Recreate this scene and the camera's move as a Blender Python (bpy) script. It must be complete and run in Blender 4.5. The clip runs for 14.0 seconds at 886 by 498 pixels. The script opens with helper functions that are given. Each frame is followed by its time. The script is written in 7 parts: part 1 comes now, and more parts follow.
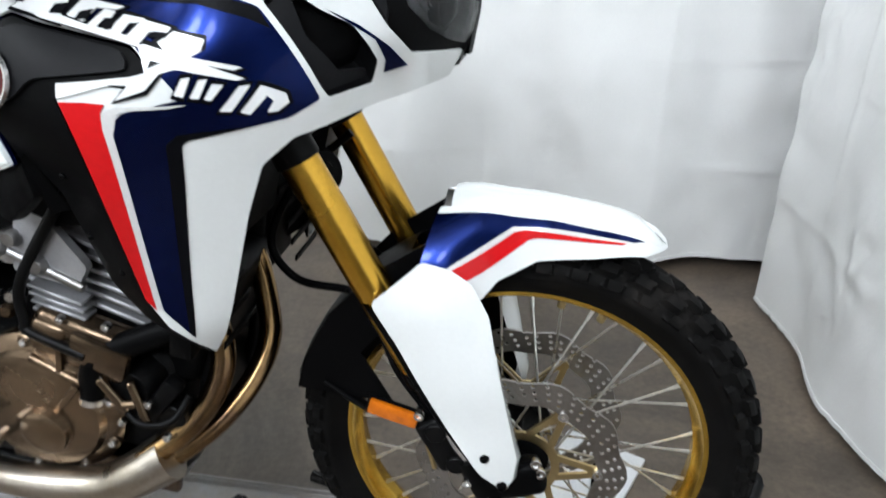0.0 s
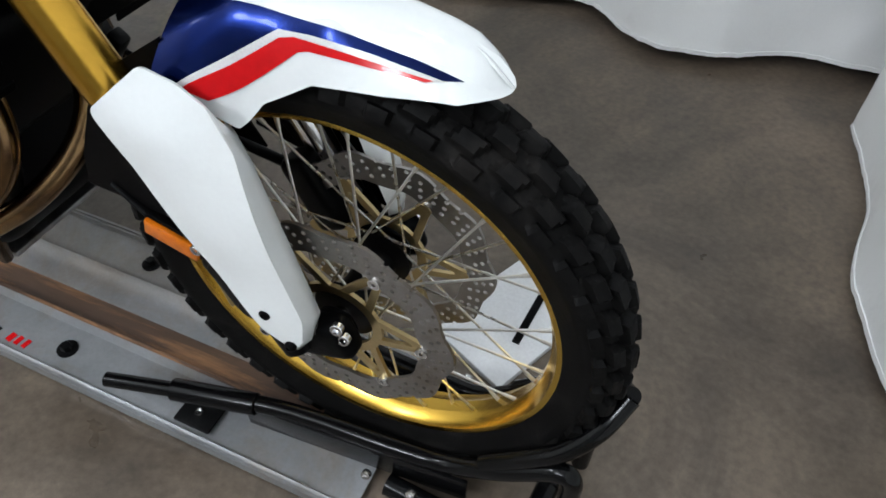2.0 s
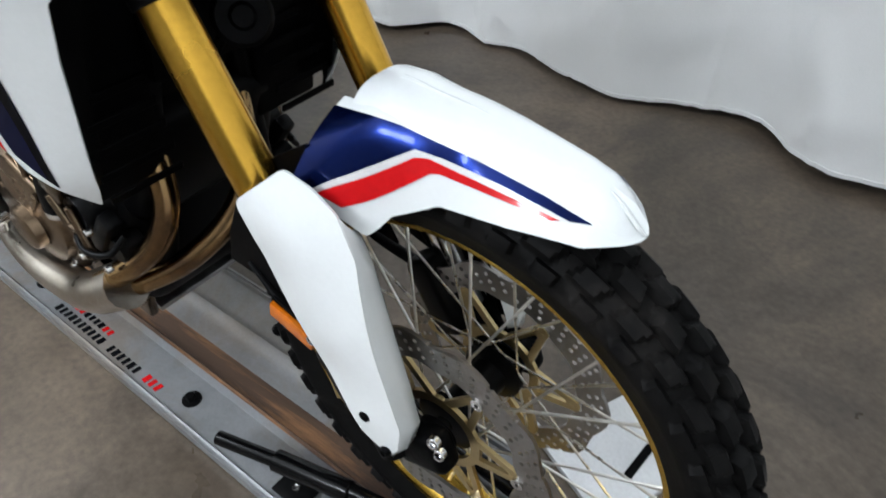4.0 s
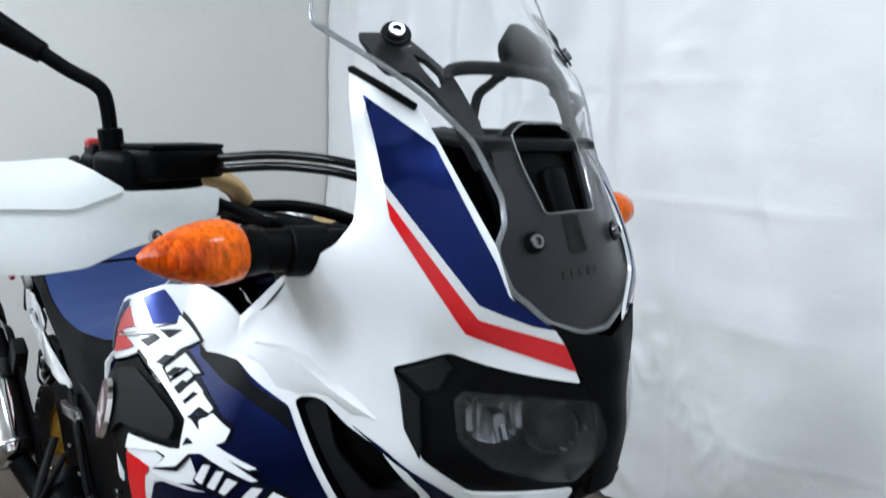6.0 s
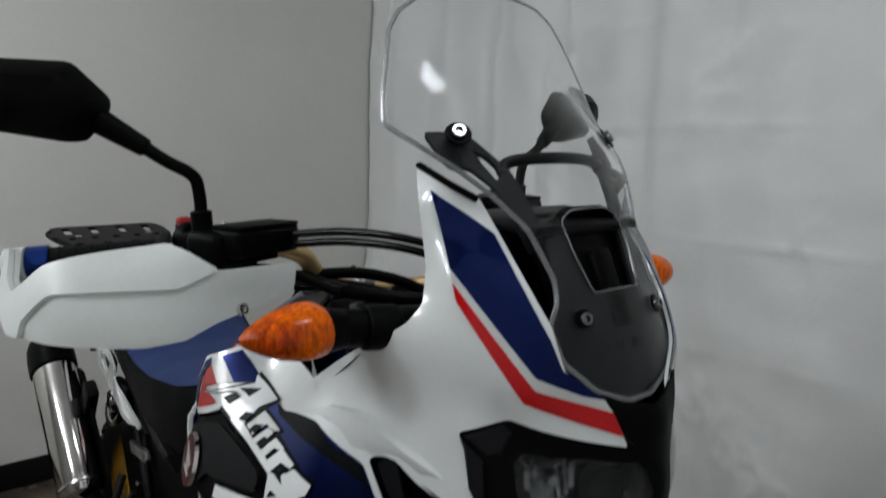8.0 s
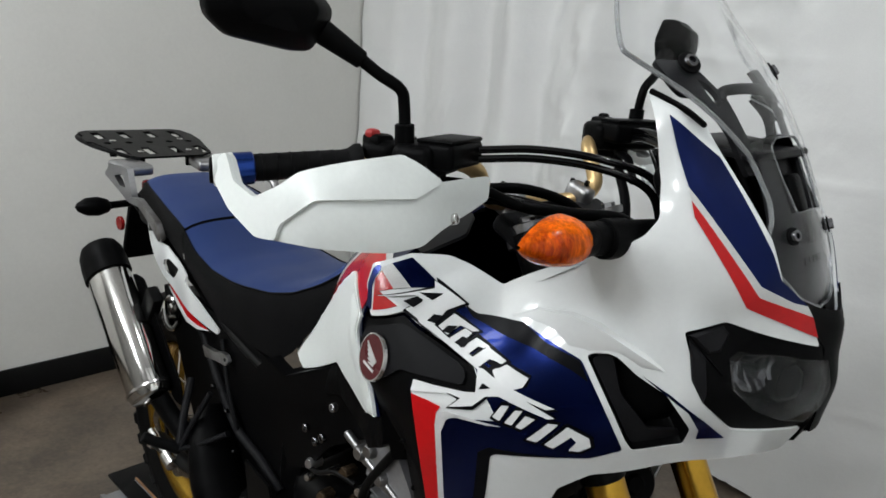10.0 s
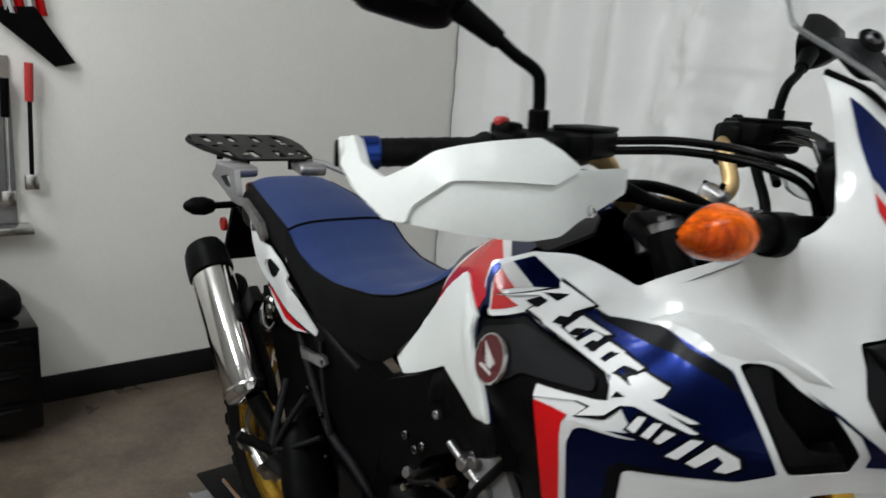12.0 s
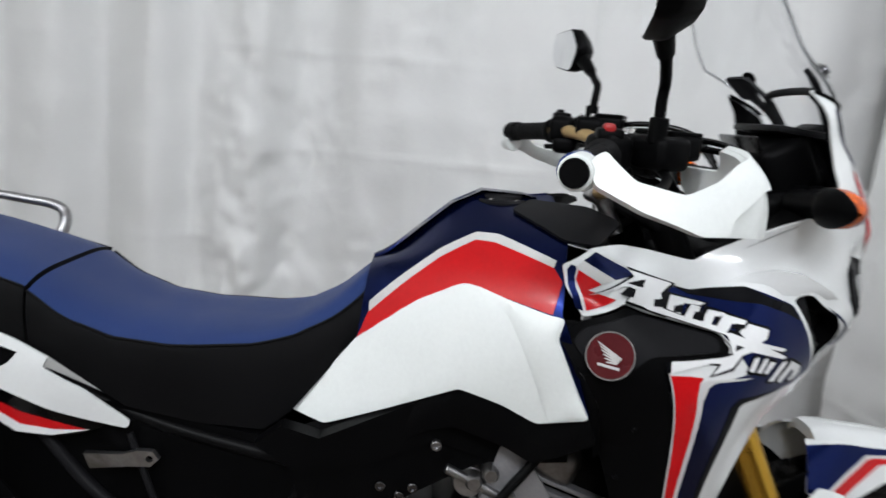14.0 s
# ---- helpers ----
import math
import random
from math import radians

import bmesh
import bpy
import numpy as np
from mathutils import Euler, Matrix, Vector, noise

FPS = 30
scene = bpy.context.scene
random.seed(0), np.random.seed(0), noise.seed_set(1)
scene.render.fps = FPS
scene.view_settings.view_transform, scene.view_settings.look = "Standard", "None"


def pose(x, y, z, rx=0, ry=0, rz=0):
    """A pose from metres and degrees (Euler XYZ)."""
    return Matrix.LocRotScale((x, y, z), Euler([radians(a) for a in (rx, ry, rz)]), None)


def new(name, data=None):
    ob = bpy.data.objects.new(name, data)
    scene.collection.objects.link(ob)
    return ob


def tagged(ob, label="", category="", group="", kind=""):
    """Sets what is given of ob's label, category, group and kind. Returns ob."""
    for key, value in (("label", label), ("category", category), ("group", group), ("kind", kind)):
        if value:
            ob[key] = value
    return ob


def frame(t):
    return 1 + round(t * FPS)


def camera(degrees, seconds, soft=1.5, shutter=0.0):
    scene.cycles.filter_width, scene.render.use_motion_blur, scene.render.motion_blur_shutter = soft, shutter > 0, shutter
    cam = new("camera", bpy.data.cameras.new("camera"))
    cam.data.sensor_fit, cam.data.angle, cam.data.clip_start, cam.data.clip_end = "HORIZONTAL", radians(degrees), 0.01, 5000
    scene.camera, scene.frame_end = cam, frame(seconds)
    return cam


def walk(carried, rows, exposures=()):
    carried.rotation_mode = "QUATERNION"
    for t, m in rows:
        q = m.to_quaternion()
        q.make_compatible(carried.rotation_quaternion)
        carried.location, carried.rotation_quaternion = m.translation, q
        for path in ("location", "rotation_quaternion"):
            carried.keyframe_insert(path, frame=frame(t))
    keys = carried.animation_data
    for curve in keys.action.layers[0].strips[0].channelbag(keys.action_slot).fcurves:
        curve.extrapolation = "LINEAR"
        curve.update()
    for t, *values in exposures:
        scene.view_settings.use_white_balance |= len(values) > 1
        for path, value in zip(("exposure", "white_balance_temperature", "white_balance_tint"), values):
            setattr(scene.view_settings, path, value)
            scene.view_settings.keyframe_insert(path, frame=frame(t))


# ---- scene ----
# metres in one unit of the plan below
SIZE = 0.915
cam = camera(64.70, 14.0, soft=1.6, shutter=0.3)
# seconds, place, turn
PATH = [
    (0, -0.007, -0.946, 1.218, 64.53, -0.45, 9.37),
    (0.5, 0.199, -0.884, 1.232, 57.63, 0.62, 17.28),
    (1, 0.260, -0.721, 1.197, 54.88, -2.74, 17.51),
    (1.5, 0.283, -0.583, 1.179, 45.90, -2.90, 19.04),
    (2, 0.326, -0.533, 1.171, 42.77, -0.86, 24.25),
    (2.2, 0.344, -0.523, 1.170, 42.56, -0.16, 25.76),
    (4.5, 0.295, -0.475, 1.220, 55.34, 1.05, 42.23),
    (5, 0.254, -0.506, 1.271, 65.23, 0.34, 45.98),
    (5.5, 0.222, -0.525, 1.333, 74.20, -0.85, 46.65),
    (6, 0.216, -0.534, 1.389, 80.02, -1.40, 46.99),
    (6.5, 0.214, -0.553, 1.459, 83.75, -0.15, 48.01),
    (7, 0.224, -0.562, 1.501, 86.88, 0.06, 48.96),
    (7.5, 0.242, -0.564, 1.483, 85.81, 0.12, 49.25),
    (8, 0.248, -0.599, 1.451, 82.09, -0.64, 49.67),
    (8.5, 0.203, -0.755, 1.422, 74.11, -0.83, 41.28),
    (9, 0.152, -0.901, 1.433, 75.81, -1.52, 42.51),
    (9.2, 0.115, -0.925, 1.463, 74.97, -1.90, 42.10),
    (11.3, 0.062, -0.781, 1.413, 78.46, -2.56, 51.96),
    (11.5, 0.065, -0.798, 1.417, 78.76, -1.00, 52.31),
    (12, 0.003, -0.893, 1.393, 77.15, -4.11, 51.03),
    (12.5, -0.167, -1.126, 1.368, 77.57, -4.15, 42.08),
    (13, -0.378, -1.109, 1.348, 75.36, -4.50, 36.01),
    (13.5, -0.595, -1.094, 1.367, 76.91, -5.29, 20.42),
    (14, -0.871, -1.184, 1.360, 79.03, -4.83, -1.18),
]
# seconds, stops, white balance in kelvin, tint
EXPOSURE = [(0.0, 0.22, 6200, 10), (1.0, 0.11, 6150, 10), (2.2, -0.07, 6150, 10), (4.5, 0.1, 6050, 10), (5.0, 0.0, 5750, 10), (5.6, -0.05, 5700, 10), (6.1, -0.17, 6000, 10), (6.6, -0.48, 6250, 10), (7.0, -0.92, 6350, 10), (7.5, -1.3, 6450, 10), (8.0, -1.31, 6450, 10),
            (8.5, -1.58, 6450, 10), (9.0, -0.81, 6500, 10), (9.2, -0.71, 6500, 10), (11.3, -0.65, 6600, 10), (12.5, -0.7, 6550, 10), (13.0, -0.85, 6500, 10), (13.5, -0.48, 6450, 12), (14.0, -0.52, 6400, 13)]
walk(cam, [(t, pose(SIZE * x, SIZE * y, SIZE * z, rx, ry, rz)) for t, x, y, z, rx, ry, rz in PATH], EXPOSURE)

# light: square panels in the ceiling
world = bpy.data.worlds.new("world")
world.use_nodes = True
world.node_tree.nodes["Background"].inputs[0].default_value = (0.8, 0.85, 0.9, 1)
world.node_tree.nodes["Background"].inputs[1].default_value = 0.01
scene.world = world
LIGHTS = [(0.2, 0.02), (-0.1, -2.9), (-0.9, -2.6), (-2.3, -1.7)]
WATTS = (15, 90, 140, 106)
for k, ((x, y), watts) in enumerate(zip(LIGHTS, WATTS)):
    d = bpy.data.lights.new("ceiling_lamp", "POINT" if k else "AREA")
    d.energy, d.color = watts * SIZE ** 2, (0.93, 0.97, 1.0)
    if k:
        d.shadow_soft_size = 0.23
    else:
        d.shape, d.size, d.size_y = "RECTANGLE", 0.185, 0.185
    o = new("ceiling_lamp", d)
    o.matrix_world = pose(SIZE * x, SIZE * y, SIZE * (2.8 if k else 3.06))

# ---- helpers of this scene ----
from mathutils.geometry import delaunay_2d_cdt


def smooth_sharp(me, degrees=38):
    for p in me.polygons:
        p.use_smooth = True
    me.set_sharp_from_angle(angle=radians(degrees))


def part(name, bm, material, parent=None, label="", sharp=38, m=None):
    """One mesh object out of a bmesh, under a thing or a part."""
    bmesh.ops.recalc_face_normals(bm, faces=bm.faces)
    me = bpy.data.meshes.new(name)
    bm.to_mesh(me)
    bm.free()
    smooth_sharp(me, sharp)
    me.materials.append(material)
    ob = new(name, me)
    if m is not None:
        ob.matrix_basis = m
    if parent is not None:
        ob.parent = parent
        if parent.type == "EMPTY":
            ob.matrix_parent_inverse = Matrix.Translation(-parent.location)
    if label:
        tagged(ob, label)
    return ob


def again(ob, m, parent):
    """The same part once more, at the pose m."""
    o = ob.copy()
    scene.collection.objects.link(o)
    o.parent = parent
    o.matrix_parent_inverse = Matrix.Translation(-parent.location) if parent.type == "EMPTY" else Matrix()
    o.matrix_basis = m
    return o


MIRROR = Matrix.Diagonal((1, -1, 1, 1))


def thing(name, at, label, category, group=""):
    e = new(name)
    e.empty_display_size = 0.1
    e.location = at
    return tagged(e, label, category, group)


def flip(bm):
    bmesh.ops.transform(bm, matrix=MIRROR, verts=bm.verts)
    return bm


def rbox(size, m=None, r=0.004, seg=2):
    bm = bmesh.new()
    bmesh.ops.create_cube(bm, size=1, matrix=Matrix.Diagonal((*size, 1)))
    if r:
        bmesh.ops.bevel(bm, geom=bm.edges[:], offset=min(r, min(size) * 0.45), segments=seg, profile=0.5, affect="EDGES")
    if m is not None:
        bmesh.ops.transform(bm, matrix=m, verts=bm.verts)
    return bm


def join(*bms):
    out = bmesh.new()
    for b in bms:
        me = bpy.data.meshes.new("tmp")
        b.to_mesh(me)
        b.free()
        out.from_mesh(me)
        bpy.data.meshes.remove(me)
    return out


def span(a, b):
    """The pose whose z runs from a to b, at a."""
    a, b = Vector(a), Vector(b)
    return Matrix.Translation(a) @ (b - a).to_track_quat("Z", "Y").to_matrix().to_4x4()


def lathe(profile, m=None, n=32, closed=False):
    """Turns (radius, z) round the z axis."""
    bm = bmesh.new()
    rings = []
    for r, z in profile:
        if r < 1e-6:
            rings.append([bm.verts.new((0, 0, z))])
        else:
            rings.append([bm.verts.new((r * math.cos(k * math.tau / n), r * math.sin(k * math.tau / n), z)) for k in range(n)])
    pairs = list(zip(rings, rings[1:])) + ([(rings[-1], rings[0])] if closed else [])
    for a, b in pairs:
        for k in range(n):
            q = [a[k % len(a)], a[(k + 1) % len(a)], b[(k + 1) % len(b)], b[k % len(b)]]
            f = list(dict.fromkeys(q))
            if len(f) > 2:
                bm.faces.new(f)
    if m is not None:
        bmesh.ops.transform(bm, matrix=m, verts=bm.verts)
    return bm


def rod(a, b, r, r2=None, bev=0.0015, n=20):
    """A round bar from a to b with slightly broken ends."""
    l = (Vector(b) - Vector(a)).length
    r2 = r if r2 is None else r2
    e = min(bev, r * 0.4, r2 * 0.4)
    return lathe([(0, 0), (r - e, 0), (r, e), (r2, l - e), (r2 - e, l), (0, l)], span(a, b), n)


def curve_points(pts, per=8):
    """Catmull-Rom through the points."""
    p = [Vector(q) for q in pts]
    p = [2 * p[0] - p[1], *p, 2 * p[-1] - p[-2]]
    out = []
    for i in range(1, len(p) - 2):
        for k in range(per):
            t = k / per
            a, b, c, d = p[i - 1], p[i], p[i + 1], p[i + 2]
            out.append(0.5 * (2 * b + (c - a) * t + (2 * a - 5 * b + 4 * c - d) * t * t + (3 * b - a - 3 * c + d) * t ** 3))
    return out + [p[-2]]


def tube(pts, r, per=8, n=14, cap=True, flat=1.0):
    """A bent tube; r is a radius or one for each point."""
    path = curve_points(pts, per)
    rr = [r] * len(pts) if not isinstance(r, (list, tuple)) else list(r)
    bm, rings = bmesh.new(), []
    side = None
    for i, c in enumerate(path):
        d = (path[min(i + 1, len(path) - 1)] - path[max(i - 1, 0)]).normalized()
        if side is None:
            side = d.cross(Vector((0.13, 0.21, 1))).normalized()
        side = (side - d * side.dot(d)).normalized()
        up = d.cross(side)
        k = min(i / per, len(rr) - 1)
        j = min(int(k), len(rr) - 2)
        rad = rr[j] + (rr[j + 1] - rr[j]) * (k - j)
        rings.append([bm.verts.new(c + rad * (math.cos(a) * side + flat * math.sin(a) * up)) for a in [q * math.tau / n for q in range(n)]])
    for a, b in zip(rings, rings[1:]):
        for k in range(n):
            bm.faces.new((a[k], a[(k + 1) % n], b[(k + 1) % n], b[k]))
    if cap:
        bm.faces.new(rings[0])
        bm.faces.new(rings[-1])
    return bm


def bolt(at, way, r=0.008, h=0.005, dome=False):
    """A screw head with a socket in it."""
    a = Vector(at)
    m = span(a, a + Vector(way).normalized())
    if dome:
        return lathe([(0, h * 0.4), (r * 0.45, h * 0.4), (r * 0.5, h), (r * 0.85, h * 0.75), (r, 0), (r, -0.004)], m, 16)
    return lathe([(0, h * 0.3), (r * 0.5, h * 0.3), (r * 0.55, h), (r * 0.9, h), (r, h * 0.8), (r, -0.004)], m, 16)


class Surface:
    """A smooth skin through a few places: heights along n over the plane (u, v)."""

    def __init__(self, n, places, both=False, stiff=1e-4):
        self.n = np.array(n, float) / np.linalg.norm(n)
        u = np.cross((0, 0, 1), self.n)
        self.u = u / np.linalg.norm(u)
        self.v = np.cross(self.n, self.u)
        p = np.array(places, float)
        if both:
            p = np.concatenate([p, p[np.abs(p[:, 1]) > 1e-6] * [1, -1, 1]])
        self.q = np.stack([p @ self.u, p @ self.v], 1)
        k = len(p)
        a = np.zeros((k + 3, k + 3))
        a[:k, :k] = self.bend(np.linalg.norm(self.q[:, None] - self.q[None], axis=2)) + stiff * np.eye(k)
        a[:k, k], a[:k, k + 1:] = 1, self.q
        a[k:, :k] = a[:k, k:].T
        self.c = np.linalg.solve(a, np.concatenate([p @ self.n, [0, 0, 0]]))

    @staticmethod
    def bend(r):
        return r * r * np.log(r + 1e-9)

    def height(self, q):
        q = np.atleast_2d(np.array(q, float))
        return self.bend(np.linalg.norm(q[:, None] - self.q[None], axis=2)) @ self.c[:-3] + self.c[-3] + q @ self.c[-2:]

    def place(self, q, off=0.0):
        q = np.atleast_2d(np.array(q, float))
        h, e = self.height(q), 0.002
        hu = (self.height(q + [e, 0]) - self.height(q - [e, 0])) / (2 * e)
        hv = (self.height(q + [0, e]) - self.height(q - [0, e])) / (2 * e)
        nn = self.n[None] - hu[:, None] * self.u[None] - hv[:, None] * self.v[None]
        nn /= np.linalg.norm(nn, axis=1)[:, None]
        p = q[:, :1] * self.u + q[:, 1:] * self.v + h[:, None] * self.n
        return p + off * nn, nn

    def flat(self, p):
        p = np.array(p, float)
        return float(p @ self.u), float(p @ self.v)


def fillet(pts, r):
    """Rounds the corners of a closed outline."""
    out, n = [], len(pts)
    for i in range(n):
        a, b, c = (Vector(pts[(i + k) % n]) for k in (-1, 0, 1))
        ra, rc = min(r, 0.4 * (a - b).length), min(r, 0.4 * (c - b).length)
        p, q = b + (a - b).normalized() * ra, b + (c - b).normalized() * rc
        out += [p, (p + q + 2 * b) / 4, q]
    return [tuple(p) for p in out]


def dense(pts, step):
    out, n = [], len(pts)
    for i in range(n):
        a, b = np.array(pts[i]), np.array(pts[(i + 1) % n])
        k = max(1, int(np.ceil(np.linalg.norm(b - a) / step)))
        out += [tuple(a + (b - a) * j / k) for j in range(k)]
    return out


def inside(q, poly):
    q, poly = np.array(q), np.array(poly)
    x, y = q[:, :1], q[:, 1:]
    x0, y0 = poly[:, 0][None], poly[:, 1][None]
    x1, y1 = np.roll(poly[:, 0], -1)[None], np.roll(poly[:, 1], -1)[None]
    hit = ((y0 > y) != (y1 > y)) & (x < (x1 - x0) * (y - y0) / np.where(y1 == y0, 1e-12, y1 - y0) + x0)
    return hit.sum(1) % 2 == 1


def net(outline, holes=(), step=0.012):
    """Triangles that fill an outline around its holes."""
    loops = [dense(outline, step)] + [dense(h, step) for h in holes]
    verts, edges = [], []
    for l in loops:
        k = len(verts)
        verts += l
        edges += [(k + i, k + (i + 1) % len(l)) for i in range(len(l))]
    rim = np.array(verts)
    lo, hi = rim.min(0), rim.max(0)
    gx, gy = np.meshgrid(np.arange(lo[0] + step / 2, hi[0], step), np.arange(lo[1] + step / 2, hi[1], step))
    gx = gx + (np.arange(gx.shape[0])[:, None] % 2) * step / 2
    g = np.stack([gx.ravel(), gy.ravel()], 1)
    if len(g):
        ok = inside(g, loops[0])
        for h in loops[1:]:
            ok &= ~inside(g, h)
        g = g[ok]
        if len(g):
            g = g[np.linalg.norm(g[:, None] - rim[None], axis=2).min(1) > step * 0.45]
    res = delaunay_2d_cdt([Vector(p) for p in verts] + [Vector(p) for p in g], edges, [], 0, 1e-6)
    q = np.array([tuple(p) for p in res[0]])
    faces = [f for f in res[2]]
    mid = np.array([q[list(f)].mean(0) for f in faces])
    ok = inside(mid, loops[0])
    for h in loops[1:]:
        ok &= ~inside(mid, h)
    return q, [f for f, o in zip(faces, ok) if o]


def sheet(surface, outline, holes=(), off=0.0, thick=0.003, step=0.012, r=0.004, lip=0.0):
    """A panel with thickness that lies on a surface; lip turns its rim inwards."""
    q, faces = net(fillet(outline, r) if r else outline, holes, step)
    top, nn = surface.place(q, off)
    count = {}
    for f in faces:
        for a, b in zip(f, f[1:] + f[:1]):
            count[frozenset((a, b))] = count.get(frozenset((a, b)), 0) + 1
    rim = {i for e, c in count.items() if c == 1 for i in e}
    if lip:
        for i in rim:
            top[i] -= nn[i] * lip
    low = top - nn * thick
    bm = bmesh.new()
    a = [bm.verts.new(p) for p in top]
    b = [bm.verts.new(p) for p in low]
    for f in faces:
        bm.faces.new([a[i] for i in f])
        bm.faces.new([b[i] for i in reversed(f)])
    for e, c in count.items():
        if c == 1:
            i, j = tuple(e)
            bm.faces.new((a[i], a[j], b[j], b[i]))
    return bm


def plate(outline, thick, m=None, holes=(), step=0.03, bev=0.0):
    """A flat plate, outline in (x, y), thickness along z, centred."""
    q, faces = net(outline, holes, step)
    bm = bmesh.new()
    a = [bm.verts.new((*p, thick / 2)) for p in q]
    b = [bm.verts.new((*p, -thick / 2)) for p in q]
    count = {}
    for f in faces:
        bm.faces.new([a[i] for i in f])
        bm.faces.new([b[i] for i in reversed(f)])
        for i, j in zip(f, f[1:] + f[:1]):
            count[frozenset((i, j))] = count.get(frozenset((i, j)), 0) + 1
    for e, c in count.items():
        if c == 1:
            i, j = tuple(e)
            bm.faces.new((a[i], a[j], b[j], b[i]))
    for v in [v for v in bm.verts if not v.link_faces]:
        bm.verts.remove(v)
    if m is not None:
        bmesh.ops.transform(bm, matrix=m, verts=bm.verts)
    return bm


# plates whose outline is given in (x, z) stand upright along y
UPRIGHT = Matrix(((1, 0, 0, 0), (0, 0, -1, 0), (0, 1, 0, 0), (0, 0, 0, 1)))


def upright(y):
    return Matrix.Translation((0, y, 0)) @ UPRIGHT


def ring(r, n=12, c=(0, 0), start=0.0):
    return [(c[0] + r * math.cos(start + k * math.tau / n), c[1] + r * math.sin(start + k * math.tau / n)) for k in range(n)]


def loft(sections, cap=True, close=False):
    """Skins a row of sections with equally many points."""
    bm = bmesh.new()
    rows = [[bm.verts.new(p) for p in s] for s in sections]
    k = len(rows[0])
    for a, b in zip(rows, rows[1:]):
        for i in range(k if close else k - 1):
            bm.faces.new((a[i], a[(i + 1) % k], b[(i + 1) % k], b[i]))
    if cap and close:
        bm.faces.new(rows[0])
        bm.faces.new(rows[-1])
    return bm


def line(keys, x):
    """Straight interpolation in a short table of pairs."""
    keys = sorted(keys)
    return float(np.interp(x, [k[0] for k in keys], [k[1] for k in keys]))


# ---- materials ----
def mat(name, rgb, rough=0.5, metal=0.0, var=0.1, scale=6.0, fine=140.0, fvar=0.06, bump=0.05, bscale=220.0, depth=0.0006,
        coat=0.0, trans=0.0, ior=1.5, rvar=0.12, second=None, amount=0.5, stretch=(1, 1, 1), aniso=0.0, spec=0.5, sheen=0.0, emit=0.0):
    """A surface with its colour varied at two scales, fine relief and uneven gloss."""
    m = bpy.data.materials.new(name)
    m.use_nodes = True
    t = m.node_tree
    nodes, links = t.nodes, t.links
    b = nodes["Principled BSDF"]

    def put(kind, **kw):
        k = nodes.new(kind)
        for key, v in kw.items():
            k.inputs[key].default_value = v
        return k

    co = nodes.new("ShaderNodeTexCoord")
    mp = put("ShaderNodeMapping", Scale=stretch)
    links.new(co.outputs["Object"], mp.inputs["Vector"])
    big = put("ShaderNodeTexNoise", Scale=scale, Detail=5.0, Roughness=0.6)
    small = put("ShaderNodeTexNoise", Scale=fine, Detail=3.0, Roughness=0.6)
    for k in (big, small):
        links.new(mp.outputs[0], k.inputs["Vector"])

    def ranged(src, lo, hi):
        k = nodes.new("ShaderNodeMapRange")
        k.inputs["From Min"].default_value, k.inputs["From Max"].default_value = 0.3, 0.7
        k.inputs["To Min"].default_value, k.inputs["To Max"].default_value = lo, hi
        links.new(src, k.inputs["Value"])
        return k.outputs["Result"]

    mul = nodes.new("ShaderNodeMath")
    mul.operation = "MULTIPLY"
    links.new(ranged(big.outputs["Fac"], 1 - var, 1 + var), mul.inputs[0])
    links.new(ranged(small.outputs["Fac"], 1 - fvar, 1 + fvar), mul.inputs[1])
    base = nodes.new("ShaderNodeMix")
    base.data_type = "RGBA"
    base.inputs[6].default_value = (*rgb, 1)
    base.inputs[7].default_value = (*(second or rgb), 1)
    if second:
        patch = put("ShaderNodeTexNoise", Scale=scale * 0.55, Detail=8.0, Roughness=0.72, Distortion=0.6)
        links.new(mp.outputs[0], patch.inputs["Vector"])
        k = nodes.new("ShaderNodeMapRange")
        k.inputs["From Min"].default_value, k.inputs["From Max"].default_value = 0.62 - 0.3 * amount, 0.78 - 0.3 * amount
        links.new(patch.outputs["Fac"], k.inputs["Value"])
        links.new(k.outputs["Result"], base.inputs[0])
    else:
        base.inputs[0].default_value = 0
    tint = nodes.new("ShaderNodeVectorMath")
    tint.operation = "SCALE"
    links.new(base.outputs[2], tint.inputs[0])
    links.new(mul.outputs[0], tint.inputs["Scale"])
    links.new(tint.outputs[0], b.inputs["Base Color"])
    links.new(ranged(big.outputs["Fac"], max(0.02, rough * (1 - rvar)), min(1, rough * (1 + rvar))), b.inputs["Roughness"])
    b.inputs["Metallic"].default_value = metal
    b.inputs["IOR"].default_value = ior
    b.inputs["Specular IOR Level"].default_value = spec
    b.inputs["Coat Weight"].default_value = coat
    b.inputs["Coat Roughness"].default_value = 0.035
    b.inputs["Transmission Weight"].default_value = trans
    b.inputs["Anisotropic"].default_value = aniso
    b.inputs["Sheen Weight"].default_value = sheen
    if emit:
        b.inputs["Emission Color"].default_value = (*rgb, 1)
        b.inputs["Emission Strength"].default_value = emit
    if bump:
        rel = put("ShaderNodeTexNoise", Scale=bscale, Detail=3.0, Roughness=0.6)
        links.new(mp.outputs[0], rel.inputs["Vector"])
        k = put("ShaderNodeBump", Strength=bump, Distance=depth)
        links.new(rel.outputs["Fac"], k.inputs["Height"])
        links.new(k.outputs["Normal"], b.inputs["Normal"])
    return m


